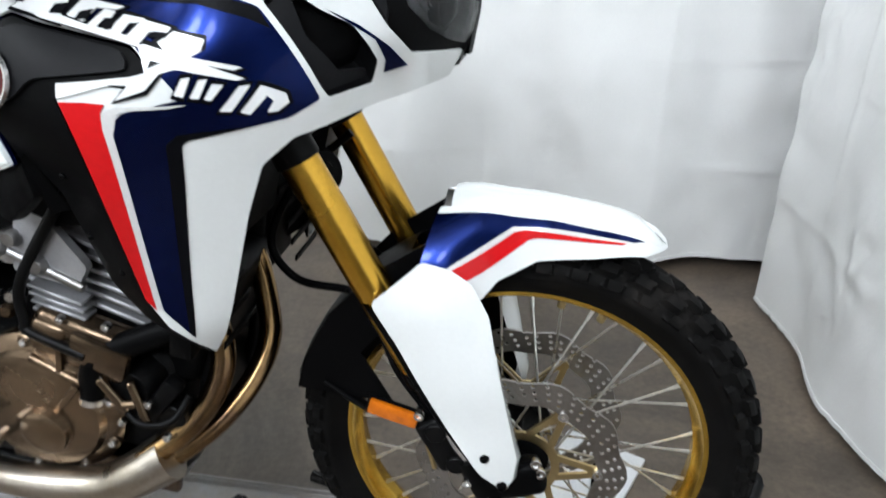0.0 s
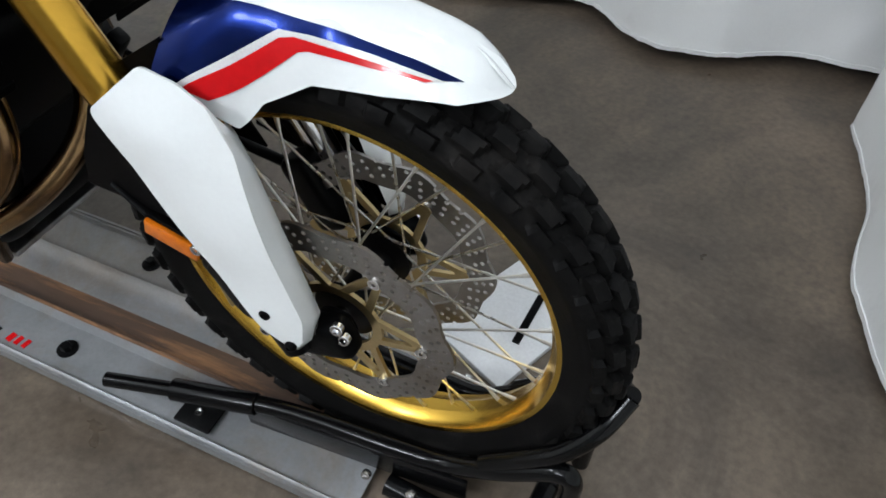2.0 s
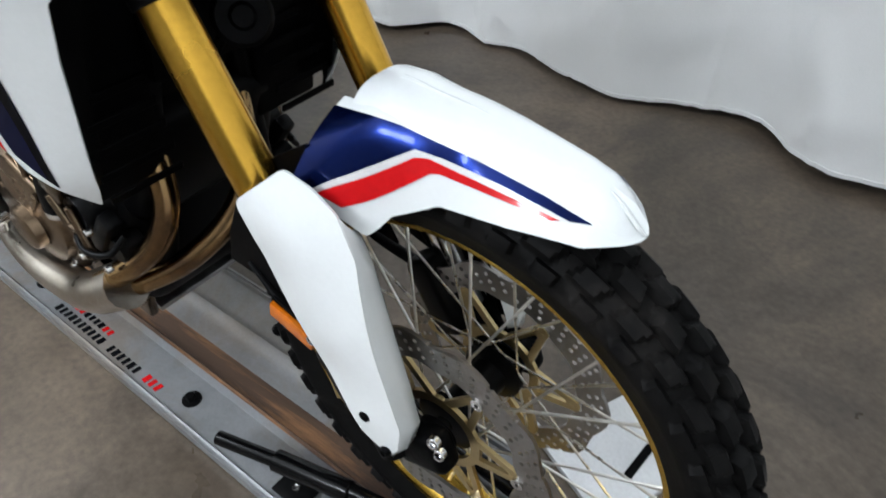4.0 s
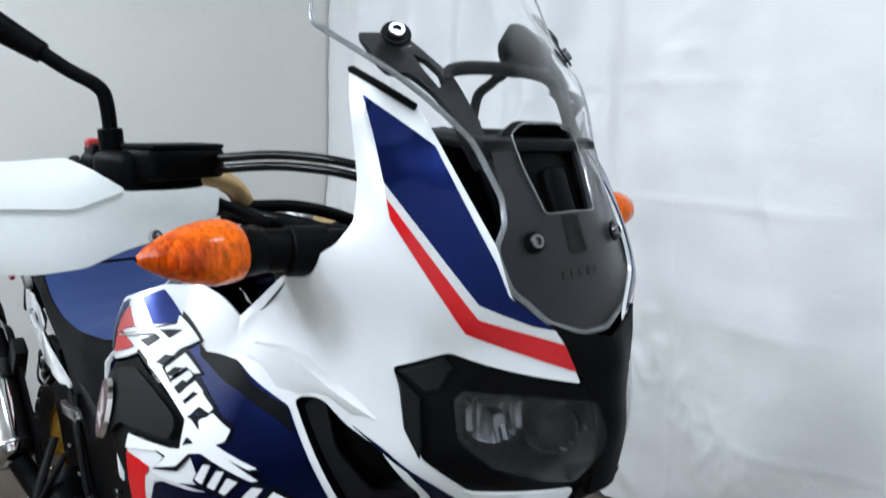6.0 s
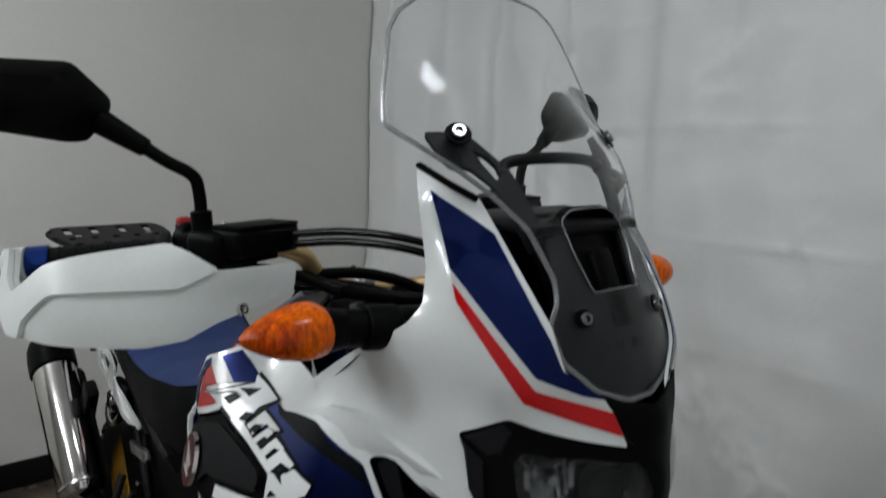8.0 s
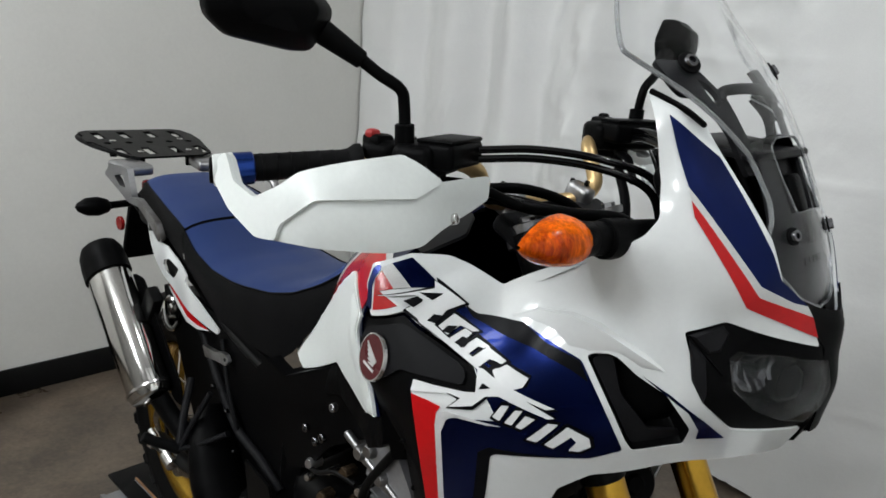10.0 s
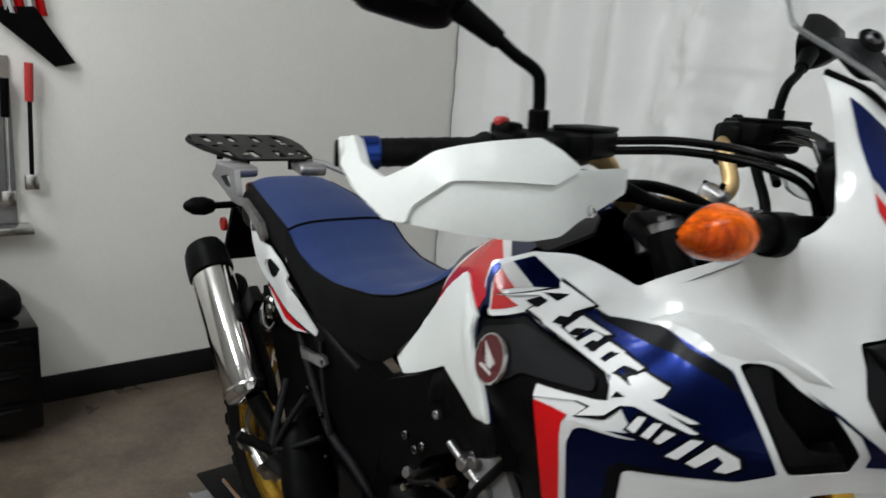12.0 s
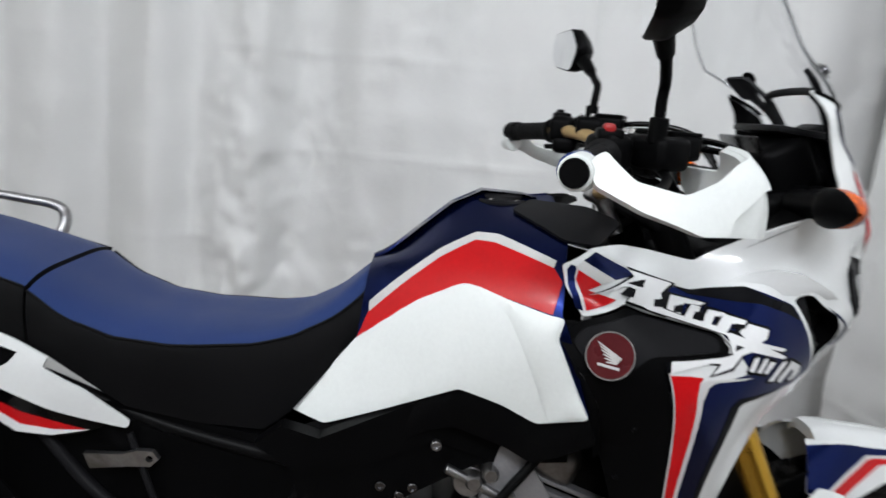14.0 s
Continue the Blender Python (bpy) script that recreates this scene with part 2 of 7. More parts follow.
PEARL = mat("white_paint", (0.71, 0.73, 0.725), 0.18, var=0.02, fvar=0.015, bump=0.01, bscale=500, coat=1.0)
MATTE_WHITE = mat("white_plastic", (0.72, 0.75, 0.73), 0.38, var=0.03, fvar=0.02, bump=0.08, bscale=700, depth=0.0003)
NAVY = mat("blue_paint", (0.0017, 0.0082, 0.068), 0.24, metal=0.9, var=0.12, scale=5, fvar=0.25, fine=900, bump=0.01, bscale=600, coat=0.12)
SCARLET = mat("red_paint", (0.5, 0.006, 0.008), 0.2, var=0.05, fvar=0.05, bump=0.01, bscale=500, coat=0.25, spec=0.2)
SILVERLINE = mat("silver_decal", (0.55, 0.55, 0.54), 0.3, var=0.04, fvar=0.1, fine=600, bump=0.02, coat=0.3)
DECAL_BLACK = mat("black_decal", (0.0025, 0.0027, 0.0038), 0.3, spec=0.08, var=0.1, bump=0.02)
DECAL_WHITE = mat("white_decal", (0.76, 0.77, 0.77), 0.25, var=0.03, fvar=0.02, bump=0.02, coat=0.4)
PLASTIC = mat("black_plastic", (0.002, 0.002, 0.0022), 0.42, spec=0.045, var=0.2, bump=0.35, bscale=900, depth=0.0004)
GREY_PLASTIC = mat("grey_plastic", (0.0085, 0.0085, 0.0095), 0.46, spec=0.08, var=0.12, bump=0.02, bscale=700, depth=0.0003, rvar=0.05)
GLOSS_BLACK = mat("gloss_black", (0.002, 0.002, 0.0023), 0.16, spec=0.22, var=0.2, bump=0.03, coat=0.15)
DARK_METAL = mat("dark_metal", (0.0028, 0.0028, 0.003), 0.38, metal=0.0, spec=0.1, var=0.25, bump=0.2, bscale=300)
ALLOY = mat("cast_alloy", (0.42, 0.42, 0.43), 0.38, metal=1.0, var=0.2, bump=0.3, bscale=260, second=(0.2, 0.19, 0.18), amount=0.5)
STEEL = mat("bright_steel", (0.62, 0.61, 0.6), 0.22, metal=1.0, var=0.08, bump=0.05, bscale=400)
CHROME = mat("chrome", (0.75, 0.75, 0.76), 0.1, metal=1.0, var=0.05, bump=0.02)
LAMP_BOWL = mat("lamp_bowl", (0.17, 0.17, 0.18), 0.2, metal=1.0, var=0.1, bump=0.05)
MUFFLER = mat("brushed_steel", (0.56, 0.55, 0.53), 0.1, metal=1.0, var=0.08, fine=300, bump=0.1, bscale=300, stretch=(1, 1, 0.08))
FORK_GOLD = mat("gold_anodised", (0.62, 0.36, 0.05), 0.26, metal=1.0, var=0.03, bump=0.05, bscale=300)
RIM_GOLD = mat("gold_rim", (0.6, 0.37, 0.06), 0.25, metal=1.0, var=0.1, bump=0.06, bscale=260, second=(0.46, 0.28, 0.05), amount=0.3)
CARRIER_GOLD = mat("pale_gold", (0.5, 0.39, 0.2), 0.34, metal=1.0, var=0.12, bump=0.06)
BAR_TAN = mat("tan_bar", (0.6, 0.42, 0.2), 0.4, metal=0.7, var=0.08, bump=0.05)
RUBBER = mat("tyre_rubber", (0.0045, 0.0043, 0.0042), 0.55, spec=0.06, var=0.3, scale=14, bump=0.5, bscale=260, second=(0.014, 0.0125, 0.0115), amount=0.3)
GRIP = mat("grip_rubber", (0.004, 0.004, 0.0043), 0.62, var=0.2, bump=0.4, bscale=500, spec=0.1)
DISC = mat("disc_steel", (0.31, 0.295, 0.28), 0.34, metal=1.0, var=0.15, fine=200, bump=0.12, bscale=160, second=(0.2, 0.17, 0.14), amount=0.4)
SPOKE = mat("spoke_steel", (0.75, 0.74, 0.71), 0.28, metal=1.0, var=0.12, bump=0.05)
BRONZE = mat("engine_bronze", (0.19, 0.135, 0.088), 0.25, metal=0.92, var=0.3, bump=0.15, bscale=320, second=(0.05, 0.033, 0.022), amount=0.5)
HEADER = mat("heated_pipe", (0.33, 0.21, 0.095), 0.22, metal=1.0, var=0.3, scale=9, bump=0.08, second=(0.16, 0.1, 0.06), amount=0.55)
COLLECTOR = mat("raw_pipe", (0.42, 0.38, 0.33), 0.3, metal=1.0, var=0.2, bump=0.08, second=(0.36, 0.31, 0.24), amount=0.4)
SEAT_BLUE = mat("blue_seat_cloth", (0.0105, 0.029, 0.115), 0.72, spec=0.25, var=0.08, scale=9, fvar=0.15, fine=1200, bump=0.4, bscale=1500, depth=0.0005, sheen=0.08)
SEAT_BLACK = mat("black_seat_vinyl", (0.004, 0.004, 0.0044), 0.58, spec=0.08, var=0.15, bump=0.45, bscale=1300, depth=0.0005)
AMBER = mat("amber_lens", (0.8, 0.135, 0.0006), 0.16, var=0.3, scale=26, fine=230, fvar=0.4, bump=0.3, bscale=210, depth=0.002, stretch=(1, 1, 0.2), spec=0.16, coat=0.1, second=(0.3, 0.026, 0.0003), amount=0.5)
CAST_GREY = mat("grey_casting", (0.3, 0.3, 0.31), 0.42, metal=0.55, var=0.12, bump=0.2, bscale=280)
REFLEX = mat("amber_reflector", (0.5, 0.12, 0.002), 0.2, var=0.2, scale=60, bump=0.5, bscale=260, depth=0.001, coat=0.2)
RED_LENS = mat("red_lens", (0.42, 0.012, 0.012), 0.16, var=0.1, bump=0.2, bscale=200, coat=0.6)
BADGE = mat("badge_maroon", (0.075, 0.008, 0.01), 0.28, spec=0.2, var=0.1, bump=0.02, coat=0.15)
BLUE_METAL = mat("blue_anodised", (0.02, 0.06, 0.3), 0.28, metal=0.9, var=0.08, bump=0.03)
RED_BUTTON = mat("red_button", (0.4, 0.02, 0.02), 0.4, var=0.1, bump=0.1)
PANEL_GREY = mat("smoke_grey", (0.011, 0.011, 0.0125), 0.42, var=0.05, fvar=0.0, bump=0.0, spec=0.1, rvar=0.0)
SCREEN_EDGE = mat("sawn_clear_edge", (0.6, 0.62, 0.63), 0.12, var=0.0, fvar=0.0, bump=0.0, trans=0.8, ior=1.5)
CLEAR = mat("clear_plastic", (0.98, 0.985, 0.99), 0.03, var=0.0, fvar=0.0, bump=0.0, trans=1.0, ior=1.19, rvar=0.0)
LENS = mat("lamp_glass", (0.93, 0.95, 0.96), 0.04, var=0.0, fvar=0.0, bump=0.0, trans=1.0, ior=1.25, rvar=0.0)
MIRROR_GLASS = mat("mirror_glass", (0.86, 0.87, 0.88), 0.03, metal=1.0, var=0.0, fvar=0.0, bump=0.0)
GALV = mat("galvanised_steel", (0.235, 0.24, 0.248), 0.42, metal=0.35, var=0.2, scale=5, bump=0.25, bscale=120, second=(0.215, 0.19, 0.168), amount=0.55)
RUST = mat("worn_channel", (0.09, 0.05, 0.03), 0.55, metal=0.2, var=0.4, scale=14, bump=0.4, bscale=140, second=(0.42, 0.2, 0.08), amount=0.55, stretch=(0.12, 1, 1))
BLACK_TUBE = mat("painted_tube", (0.0028, 0.0028, 0.003), 0.15, var=0.25, bump=0.1, bscale=200, second=(0.018, 0.016, 0.015), amount=0.15, spec=0.2)
CONCRETE = mat("concrete", (0.13, 0.1, 0.073), 0.4, var=0.32, scale=2.6, fine=60, fvar=0.2, bump=0.25, bscale=45, depth=0.002, rvar=0.4,
               second=(0.068, 0.053, 0.04), amount=0.66)
WALL = mat("wall_paint", (0.71, 0.705, 0.67), 0.75, var=0.035, scale=1.4, fine=70, fvar=0.02, bump=0.25, bscale=90, depth=0.002, second=(0.69, 0.685, 0.645), amount=0.35)
SKIRTING = mat("black_skirting", (0.008, 0.008, 0.008), 0.5, var=0.2, bump=0.1, spec=0.1)
CLOTH = mat("curtain_cloth", (0.77, 0.775, 0.765), 0.7, var=0.025, scale=2.5, fine=260, fvar=0.02, bump=0.28, bscale=14, depth=0.008, sheen=0.15)
# for unseen walls: colour darkened so the glossy paint reflects a dim room
UNSEEN_DARK_WALL = mat("unseen_wall_darkened", (0.2, 0.195, 0.185), 0.75, var=0.08, scale=1.4, fine=70, fvar=0.03, bump=0.25, bscale=90, depth=0.002)
CEILING = mat("ceiling_paint", (0.7, 0.7, 0.69), 0.8, var=0.05, bump=0.1)
CARD = mat("white_card", (0.7, 0.71, 0.72), 0.5, var=0.06, bump=0.1)

# ---- the room ----
def slab(name, x0, x1, y0, y1, z0, z1, material, label, category=""):
    ob = part(name, rbox((x1 - x0, y1 - y0, z1 - z0), pose((x0 + x1) / 2, (y0 + y1) / 2, (z0 + z1) / 2), 0), material, label=label)
    return tagged(ob, category=category, kind="structure")


FLOOR = 0.02
slab("floor", -3.2, 4.1, -5.1, 2.1, -0.1, FLOOR, CONCRETE, "worn brown-grey polished concrete workshop floor")
slab("wall_west", -3.2, -3.05, -5.1, 2.1, FLOOR, 3.1, WALL, "plain off-white painted workshop wall")
slab("wall_north", -3.05, 4.1, 1.95, 2.1, FLOOR, 3.1, WALL, "plain painted wall behind the hanging cloth")
# east and south walls are added out of view, dark to subdue bounce and reflections
slab("wall_east", 3.95, 4.1, -5.1, 1.95, FLOOR, 3.1, UNSEEN_DARK_WALL, "unseen closing wall, coloured dark to dim reflections")
slab("wall_south", -3.05, 3.95, -5.1, -4.95, FLOOR, 3.1, UNSEEN_DARK_WALL, "unseen closing wall, coloured dark to dim reflections")
slab("ceiling", -3.2, 4.1, -5.1, 2.1, 3.1, 3.2, CEILING, "plain pale workshop ceiling")
base = part("baseboard", rbox((0.014, 6.7, 0.115), pose(-3.043, -1.55, FLOOR + 0.0575), 0.004), SKIRTING, label="glossy black vinyl baseboard along the wall")
tagged(base, kind="structure")


def hang(name, a, b, fold, hem, label, height=2.95, n=520, rows=200):
    """A cloth that hangs from a to b; fold(s, z) pushes it out sideways, hem(s) lifts its lower edge."""
    a, b = Vector((*a, 0)), Vector((*b, 0))
    way, length = (b - a).normalized(), (b - a).length
    out = Vector((way.y, -way.x, 0))
    verts, faces = [], []
    for j in range(rows + 1):
        for i in range(n + 1):
            s = length * i / n
            low = FLOOR + hem(s)
            z = low + (height - low) * (j / rows)
            verts.append(tuple(a + way * s + out * fold(s, z) + Vector((0, 0, z))))
    for j in range(rows):
        for i in range(n):
            k = j * (n + 1) + i
            faces.append((k, k + 1, k + n + 2, k + n + 1))
    me = bpy.data.meshes.new(name)
    me.from_pydata(verts, [], faces)
    for p in me.polygons:
        p.use_smooth = True
    me.materials.append(CLOTH)
    ob = new(name, me)
    th = ob.modifiers.new("cloth", "SOLIDIFY")
    th.thickness = 0.002
    # the stitched hem at the lower edge
    strip = bmesh.new()
    rows_ = []
    for i in range(n + 1):
        p = Vector(verts[i])
        rows_.append([strip.verts.new(p + out * dy + Vector((0, 0, dz))) for dy, dz in ((0.0024, -0.002), (0.0024, 0.011), (-0.0024, 0.011), (-0.0024, -0.002))])
    for r0, r1 in zip(rows_, rows_[1:]):
        for k in range(4):
            strip.faces.new((r0[k], r0[(k + 1) % 4], r1[(k + 1) % 4], r1[k]))
    part("hem", strip, CLOTH, ob)
    return tagged(ob, label, "curtain")


def panels(s, z, seed, cell=0.375):
    """Flat panels between pressed folds, each leaning a little its own way."""
    u, v = s / cell + 0.4, (z - 0.045) / cell
    i, j = math.floor(u), math.floor(v)
    fu, fv = u - i, v - j
    q = [noise.noise((a * 3.7 + 0.5, b * 2.9 + 0.3, seed)) for b in (j, j + 1) for a in (i, i + 1)]
    return (q[0] * (1 - fu) + q[1] * fu) * (1 - fv) + (q[2] * (1 - fu) + q[3] * fu) * fv


def wrinkle(s, z, seed):
    """Small crumples and the pressed fold lines of a cloth that was kept folded."""
    k = 0.022 * panels(s, z, seed) + 0.014 * noise.noise((s * 2.6, z * 2.2, seed)) + 0.009 * noise.noise((s * 8.5 + 3, z * 7.5, seed + 4))
    for c, at in enumerate((0.42, 0.8, 1.165, 1.545, 1.92, 2.3)):
        d = (z - at - 0.02 * noise.noise((s * 1.3, c * 3.1, seed))) / 0.013
        k += 0.0075 * math.exp(-d * d) * (0.25 + noise.noise((s * 2.1, c * 5.7, seed + 8)))
    for c in range(7):
        d = (s - 0.62 * c - 0.3) / 0.016
        k += 0.009 * math.exp(-d * d) * (0.4 + noise.noise((z * 2.1, c * 4.3, seed + 2)))
    c = max(0.0, noise.noise((s * 2.9 + 7, z * 2.3, seed + 6)) - 0.12)
    return k + 0.06 * c * (0.4 - abs(noise.noise((s * 9, z * 7, seed + 3)))) + 0.02 * c * (0.4 - abs(noise.noise((s * 21, z * 17, seed + 5))))


def back_fold(s, z):
    x = s - 3.04
    low = max(0.0, 1 - z / 2.4)
    f = low * (0.09 + 0.055 * math.cos(math.tau * (x - 0.28) / 1.03)) + 0.014 * math.sin(7.3 * x + 0.8 * z)
    # loose upright folds towards the painted wall
    g = math.exp(-((x + 1.85) / 0.7) ** 2)
    f += g * (0.068 * math.sin(15.5 * x + 0.5 * math.sin(1.7 * z)) + 0.012 * math.sin(33 * x + 0.9 * z))
    f += (1 - 0.8 * g) * (0.02 * math.sin(10.3 * x + 0.7 * math.sin(1.1 * z) + 2.2 * noise.noise((x * 0.9, 0.2 * z, 3.3))) + 0.008 * math.sin(21.0 * x + 1.0 * math.sin(0.8 * z)))
    # broad soft folds further along
    up = max(0.0, min(1.0, (z - 0.25) / 1.1))
    f -= 0.085 * max(0.0, 1 - z / 1.3) * math.exp(-((x + 0.95) / 0.3) ** 2)
    f += up * (0.085 * math.exp(-((x + 0.98) / 0.15) ** 2) + 0.055 * math.exp(-((x + 0.35) / 0.2) ** 2) - 0.02 * math.exp(-((x + 0.66) / 0.14) ** 2))
    # a crumpled bunch beside the folds
    h = math.exp(-((x + 1.54) / 0.2) ** 2) * (0.75 + 0.25 * math.sin(2.1 * z))
    f += h * (0.05 * noise.noise((x * 8, z * 5.5, 2.0)) + 0.022 * noise.noise((x * 17, z * 15, 5.0)))
    return f + wrinkle(s, z, 1.7)


hang("backdrop_curtain", (-3.04, 1.67), (1.6, 1.575), back_fold, lambda s: 0.03 + 0.014 * max(0.0, min(1.0, s - 2.9)) + 0.008 * math.sin(2.3 * s) + 0.005 * math.sin(9.1 * s) + 0.003 * noise.noise((s * 38, 0, 0)) + 0.003 * noise.noise((s * 90, 3, 0)), "white cloth backdrop hanging in soft folds behind the motorcycle")


def side_fold(s, z):
    low = max(0.0, 1 - z / 2.2)
    f = 0.012 * math.sin(4.6 * s + 0.4 * z) * (0.5 + low) + 0.012 * math.sin(10.5 * s + 1.1)
    f += 0.028 * math.exp(-s / 0.09) + 0.022 * low * math.sin(2.2 * s + 2.2) + 0.018 * low * math.exp(-((s - 0.3) / 0.45) ** 2) + 0.02 * low
    return f + wrinkle(s, z, 9.3)


side = hang("side_curtain", (0.80, 1.30), (0.80, -1.6), side_fold, lambda s: 0.018 + 0.008 * math.sin(3.1 * s) + 0.003 * noise.noise((s * 38, 7, 0)), "white cloth side curtain hanging beside the front wheel", n=320)

for i, (x, y) in enumerate(LIGHTS):
    lamp_thing = thing("ceiling_light", (x, y, 3.1), "square white ceiling light panel in a thin metal frame", "ceiling light", "ceiling light panels")
    s = 0.31
    bm = bmesh.new()
    for sx, sy, px, py in ((0.66, 0.03, 0, -s), (0.66, 0.03, 0, s), (0.03, 0.6, -s, 0), (0.03, 0.6, s, 0)):
        b2 = rbox((sx, sy, 0.05), pose(x + px, y + py, 3.073), 0.003)
        bm = join(bm, b2)
    part("frame", bm, ALLOY, lamp_thing)

# ---- things on the painted wall ----
chest = thing("tool_chest", (-2.88, -0.72, FLOOR), "black steel tool chest standing against the wall", "tool chest")
part("body", rbox((0.3, 0.5, 0.4), pose(-2.88, -0.72, 0.262), 0.01), GLOSS_BLACK, chest)
for z in (0.13, 0.26, 0.39):
    d = part("drawer", rbox((0.012, 0.46, 0.105), pose(-2.726, -0.72, z), 0.004), GLOSS_BLACK, chest)
    part("handle", rod((-2.71, -0.9, z + 0.03), (-2.71, -0.54, z + 0.03), 0.006), DARK_METAL, d)
bag = thing("tool_bag", (-2.9, -0.6, 0.462), "crumpled black tool bag lying on the chest", "bag")
part("body", rbox((0.2, 0.22, 0.12), pose(-2.9, -0.62, 0.522, 4, 3, 9), 0.045, 4), SEAT_BLACK, bag)
part("strap", tube([(-2.9, -0.7, 0.57), (-2.89, -0.66, 0.64), (-2.9, -0.6, 0.65), (-2.9, -0.55, 0.57)], 0.008, flat=0.4), SEAT_BLACK, bag)
board = thing("tool_rail", (-3.045, -0.6, 0.75), "steel tool rail screwed to the wall with hanging tools", "tool rail")
part("shelf", rbox((0.1, 0.34, 0.03), pose(-2.995, -0.6, 0.765), 0.006), STEEL, board)
part("back_plate", rbox((0.008, 0.3, 0.62), pose(-3.044, -0.62, 1.09), 0.003), GALV, board)
for y, z0, z1, mt in ((-0.42, 0.92, 1.36, DARK_METAL), (-0.5, 0.86, 1.3, STEEL), (-0.57, 0.9, 1.22, BRONZE), (-0.64, 0.84, 1.26, STEEL)):
    tool = thing("hand_tool", (-3.02, y, z0), "long-handled hand tool hanging on the wall rail", "tool", "tools on the rail")
    part("shaft", rod((-3.015, y, z0), (-3.015, y + 0.01, z1), 0.008), mt, tool)
    part("handle", rod((-3.015, y + 0.006, z1 - 0.12), (-3.015, y + 0.011, z1 + 0.02), 0.015), RED_BUTTON if y == -0.42 else PLASTIC, tool)
    part("head", rbox((0.02, 0.05, 0.06), pose(-3.015, y, z0 + 0.02), 0.005), STEEL, tool)
flag = thing("wall_flag", (-3.04, -0.46, 1.6), "small striped cloth flag hanging limp on the wall", "flag")


def cloth_bit(corners, nx, ny, wave):
    """A small hanging cloth between four corners."""
    a, b, c, d = (Vector(p) for p in corners)
    bm = bmesh.new()
    g = [[bm.verts.new(a.lerp(b, i / nx).lerp(d.lerp(c, i / nx), j / ny) + Vector((wave * math.sin(9 * i / nx + 3 * j / ny), 0, 0))) for i in range(nx + 1)] for j in range(ny + 1)]
    for j in range(ny):
        for i in range(nx):
            bm.faces.new((g[j][i], g[j][i + 1], g[j + 1][i + 1], g[j + 1][i]))
    bmesh.ops.solidify(bm, geom=bm.faces[:], thickness=0.002)
    return bm


part("canton", cloth_bit(((-3.02, -0.6, 1.8), (-3.02, -0.44, 1.8), (-3.02, -0.42, 1.7), (-3.02, -0.6, 1.66)), 8, 5, 0.008), NAVY, flag)
for k in range(7):
    y0 = -0.6 + 0.034 * k
    part("stripe", cloth_bit(((-3.02, y0, 1.68 + 0.004 * k), (-3.02, y0 + 0.034, 1.684 + 0.004 * k), (-3.02, y0 + 0.06, 1.55), (-3.02, y0 + 0.026, 1.55)), 3, 6, 0.006), SCARLET if k % 2 == 0 else MATTE_WHITE, flag)
drape = thing("black_cloth", (-3.03, -0.4, 1.5), "black cloth corner hanging below the flag on the wall", "cloth")
part("cloth", cloth_bit(((-3.015, -0.55, 1.56), (-3.015, -0.38, 1.58), (-3.015, -0.25, 1.39), (-3.015, -0.32, 1.37)), 8, 8, 0.008), SEAT_BLACK, drape)

# ---- the dolly under the wheels ----
dolly = thing("motorcycle_dolly", (-0.9, 0, FLOOR), "long galvanised steel motorcycle dolly with a rusty wheel channel", "dolly")


def rail_profile(keys, t=0.004):
    top = [(y, z) for y, z in keys]
    return top + [(y, z - t) for y, z in reversed(keys)]


def extrude(profile, x0, x1, parts=1):
    return loft([[(x0 + (x1 - x0) * k / parts, y, z) for y, z in profile] for k in range(parts + 1)], close=True)


DX0, DX1 = -2.05, 0.02
for s in (-1, 1):
    prof = rail_profile([(s * 0.172, 0.052), (s * 0.166, 0.054), (s * 0.162, 0.046), (s * 0.074, 0.046), (s * 0.066, 0.066)])
    part("side_plate", extrude(prof, DX0, DX1), GALV, dolly, "grey galvanised side plate with bolts")
    part("edge_lip", extrude([(s * 0.178, 0.03), (s * 0.178, 0.055), (s * 0.1725, 0.055), (s * 0.1725, 0.03)], DX0, DX1), GALV, dolly)
part("channel_side", extrude(rail_profile([(0.004, 0.0375), (0.03, 0.042), (0.055, 0.05), (0.066, 0.066)]), DX0, DX1, 8), GALV, dolly)
part("wheel_channel", extrude(rail_profile([(-0.066, 0.069), (-0.06, 0.07), (-0.05, 0.046), (-0.012, 0.037), (0.004, 0.0375)]), DX0, DX1, 8), RUST, dolly, "rust-stained brown wheel channel")
for x in (-1.9, -1.2, -0.63):
    for s in (-1, 1):
        b = part("bolt", join(lathe([(0, 0.016), (0.009, 0.016), (0.011, 0.013), (0.011, 0)], pose(x, s * 0.12, 0.046), 6), lathe([(0.02, 0), (0.02, 0.003), (0.009, 0.004)], pose(x, s * 0.12, 0.046), 20)), DARK_METAL, dolly, "black domed fixing bolt")
for x in (-1.8, -0.4):
    for s in (-1, 1):
        part("caster", rod((x, s * 0.135 - 0.008, 0.031), (x, s * 0.135 + 0.008, 0.031), 0.011), DARK_METAL, dolly)
# its printing, as plain bars
for row_y, tall, first, pitch, colours in ((-0.118, 0.015, -1.13, 0.0185, "kkkkrrkkkkrr"), (-0.144, 0.019, -1.095, 0.0192, "kkkkkkkkkk kkkkkk rrr")):
    for k, c_ in enumerate(colours):
        if c_ != " ":
            part("marking", rbox((0.0105 + 0.003 * (k * 7 % 3 == 0), tall, 0.0012), pose(first + pitch * k, row_y, 0.0466, 0, 0, -9), 0), DECAL_BLACK if c_ == "k" else SCARLET, dolly)
part("tail_plate", rbox((0.24, 0.3, 0.012), pose(-2.02, 0.03, 0.056), 0.004), DARK_METAL, dolly, "dark steel plate at the dolly's end")

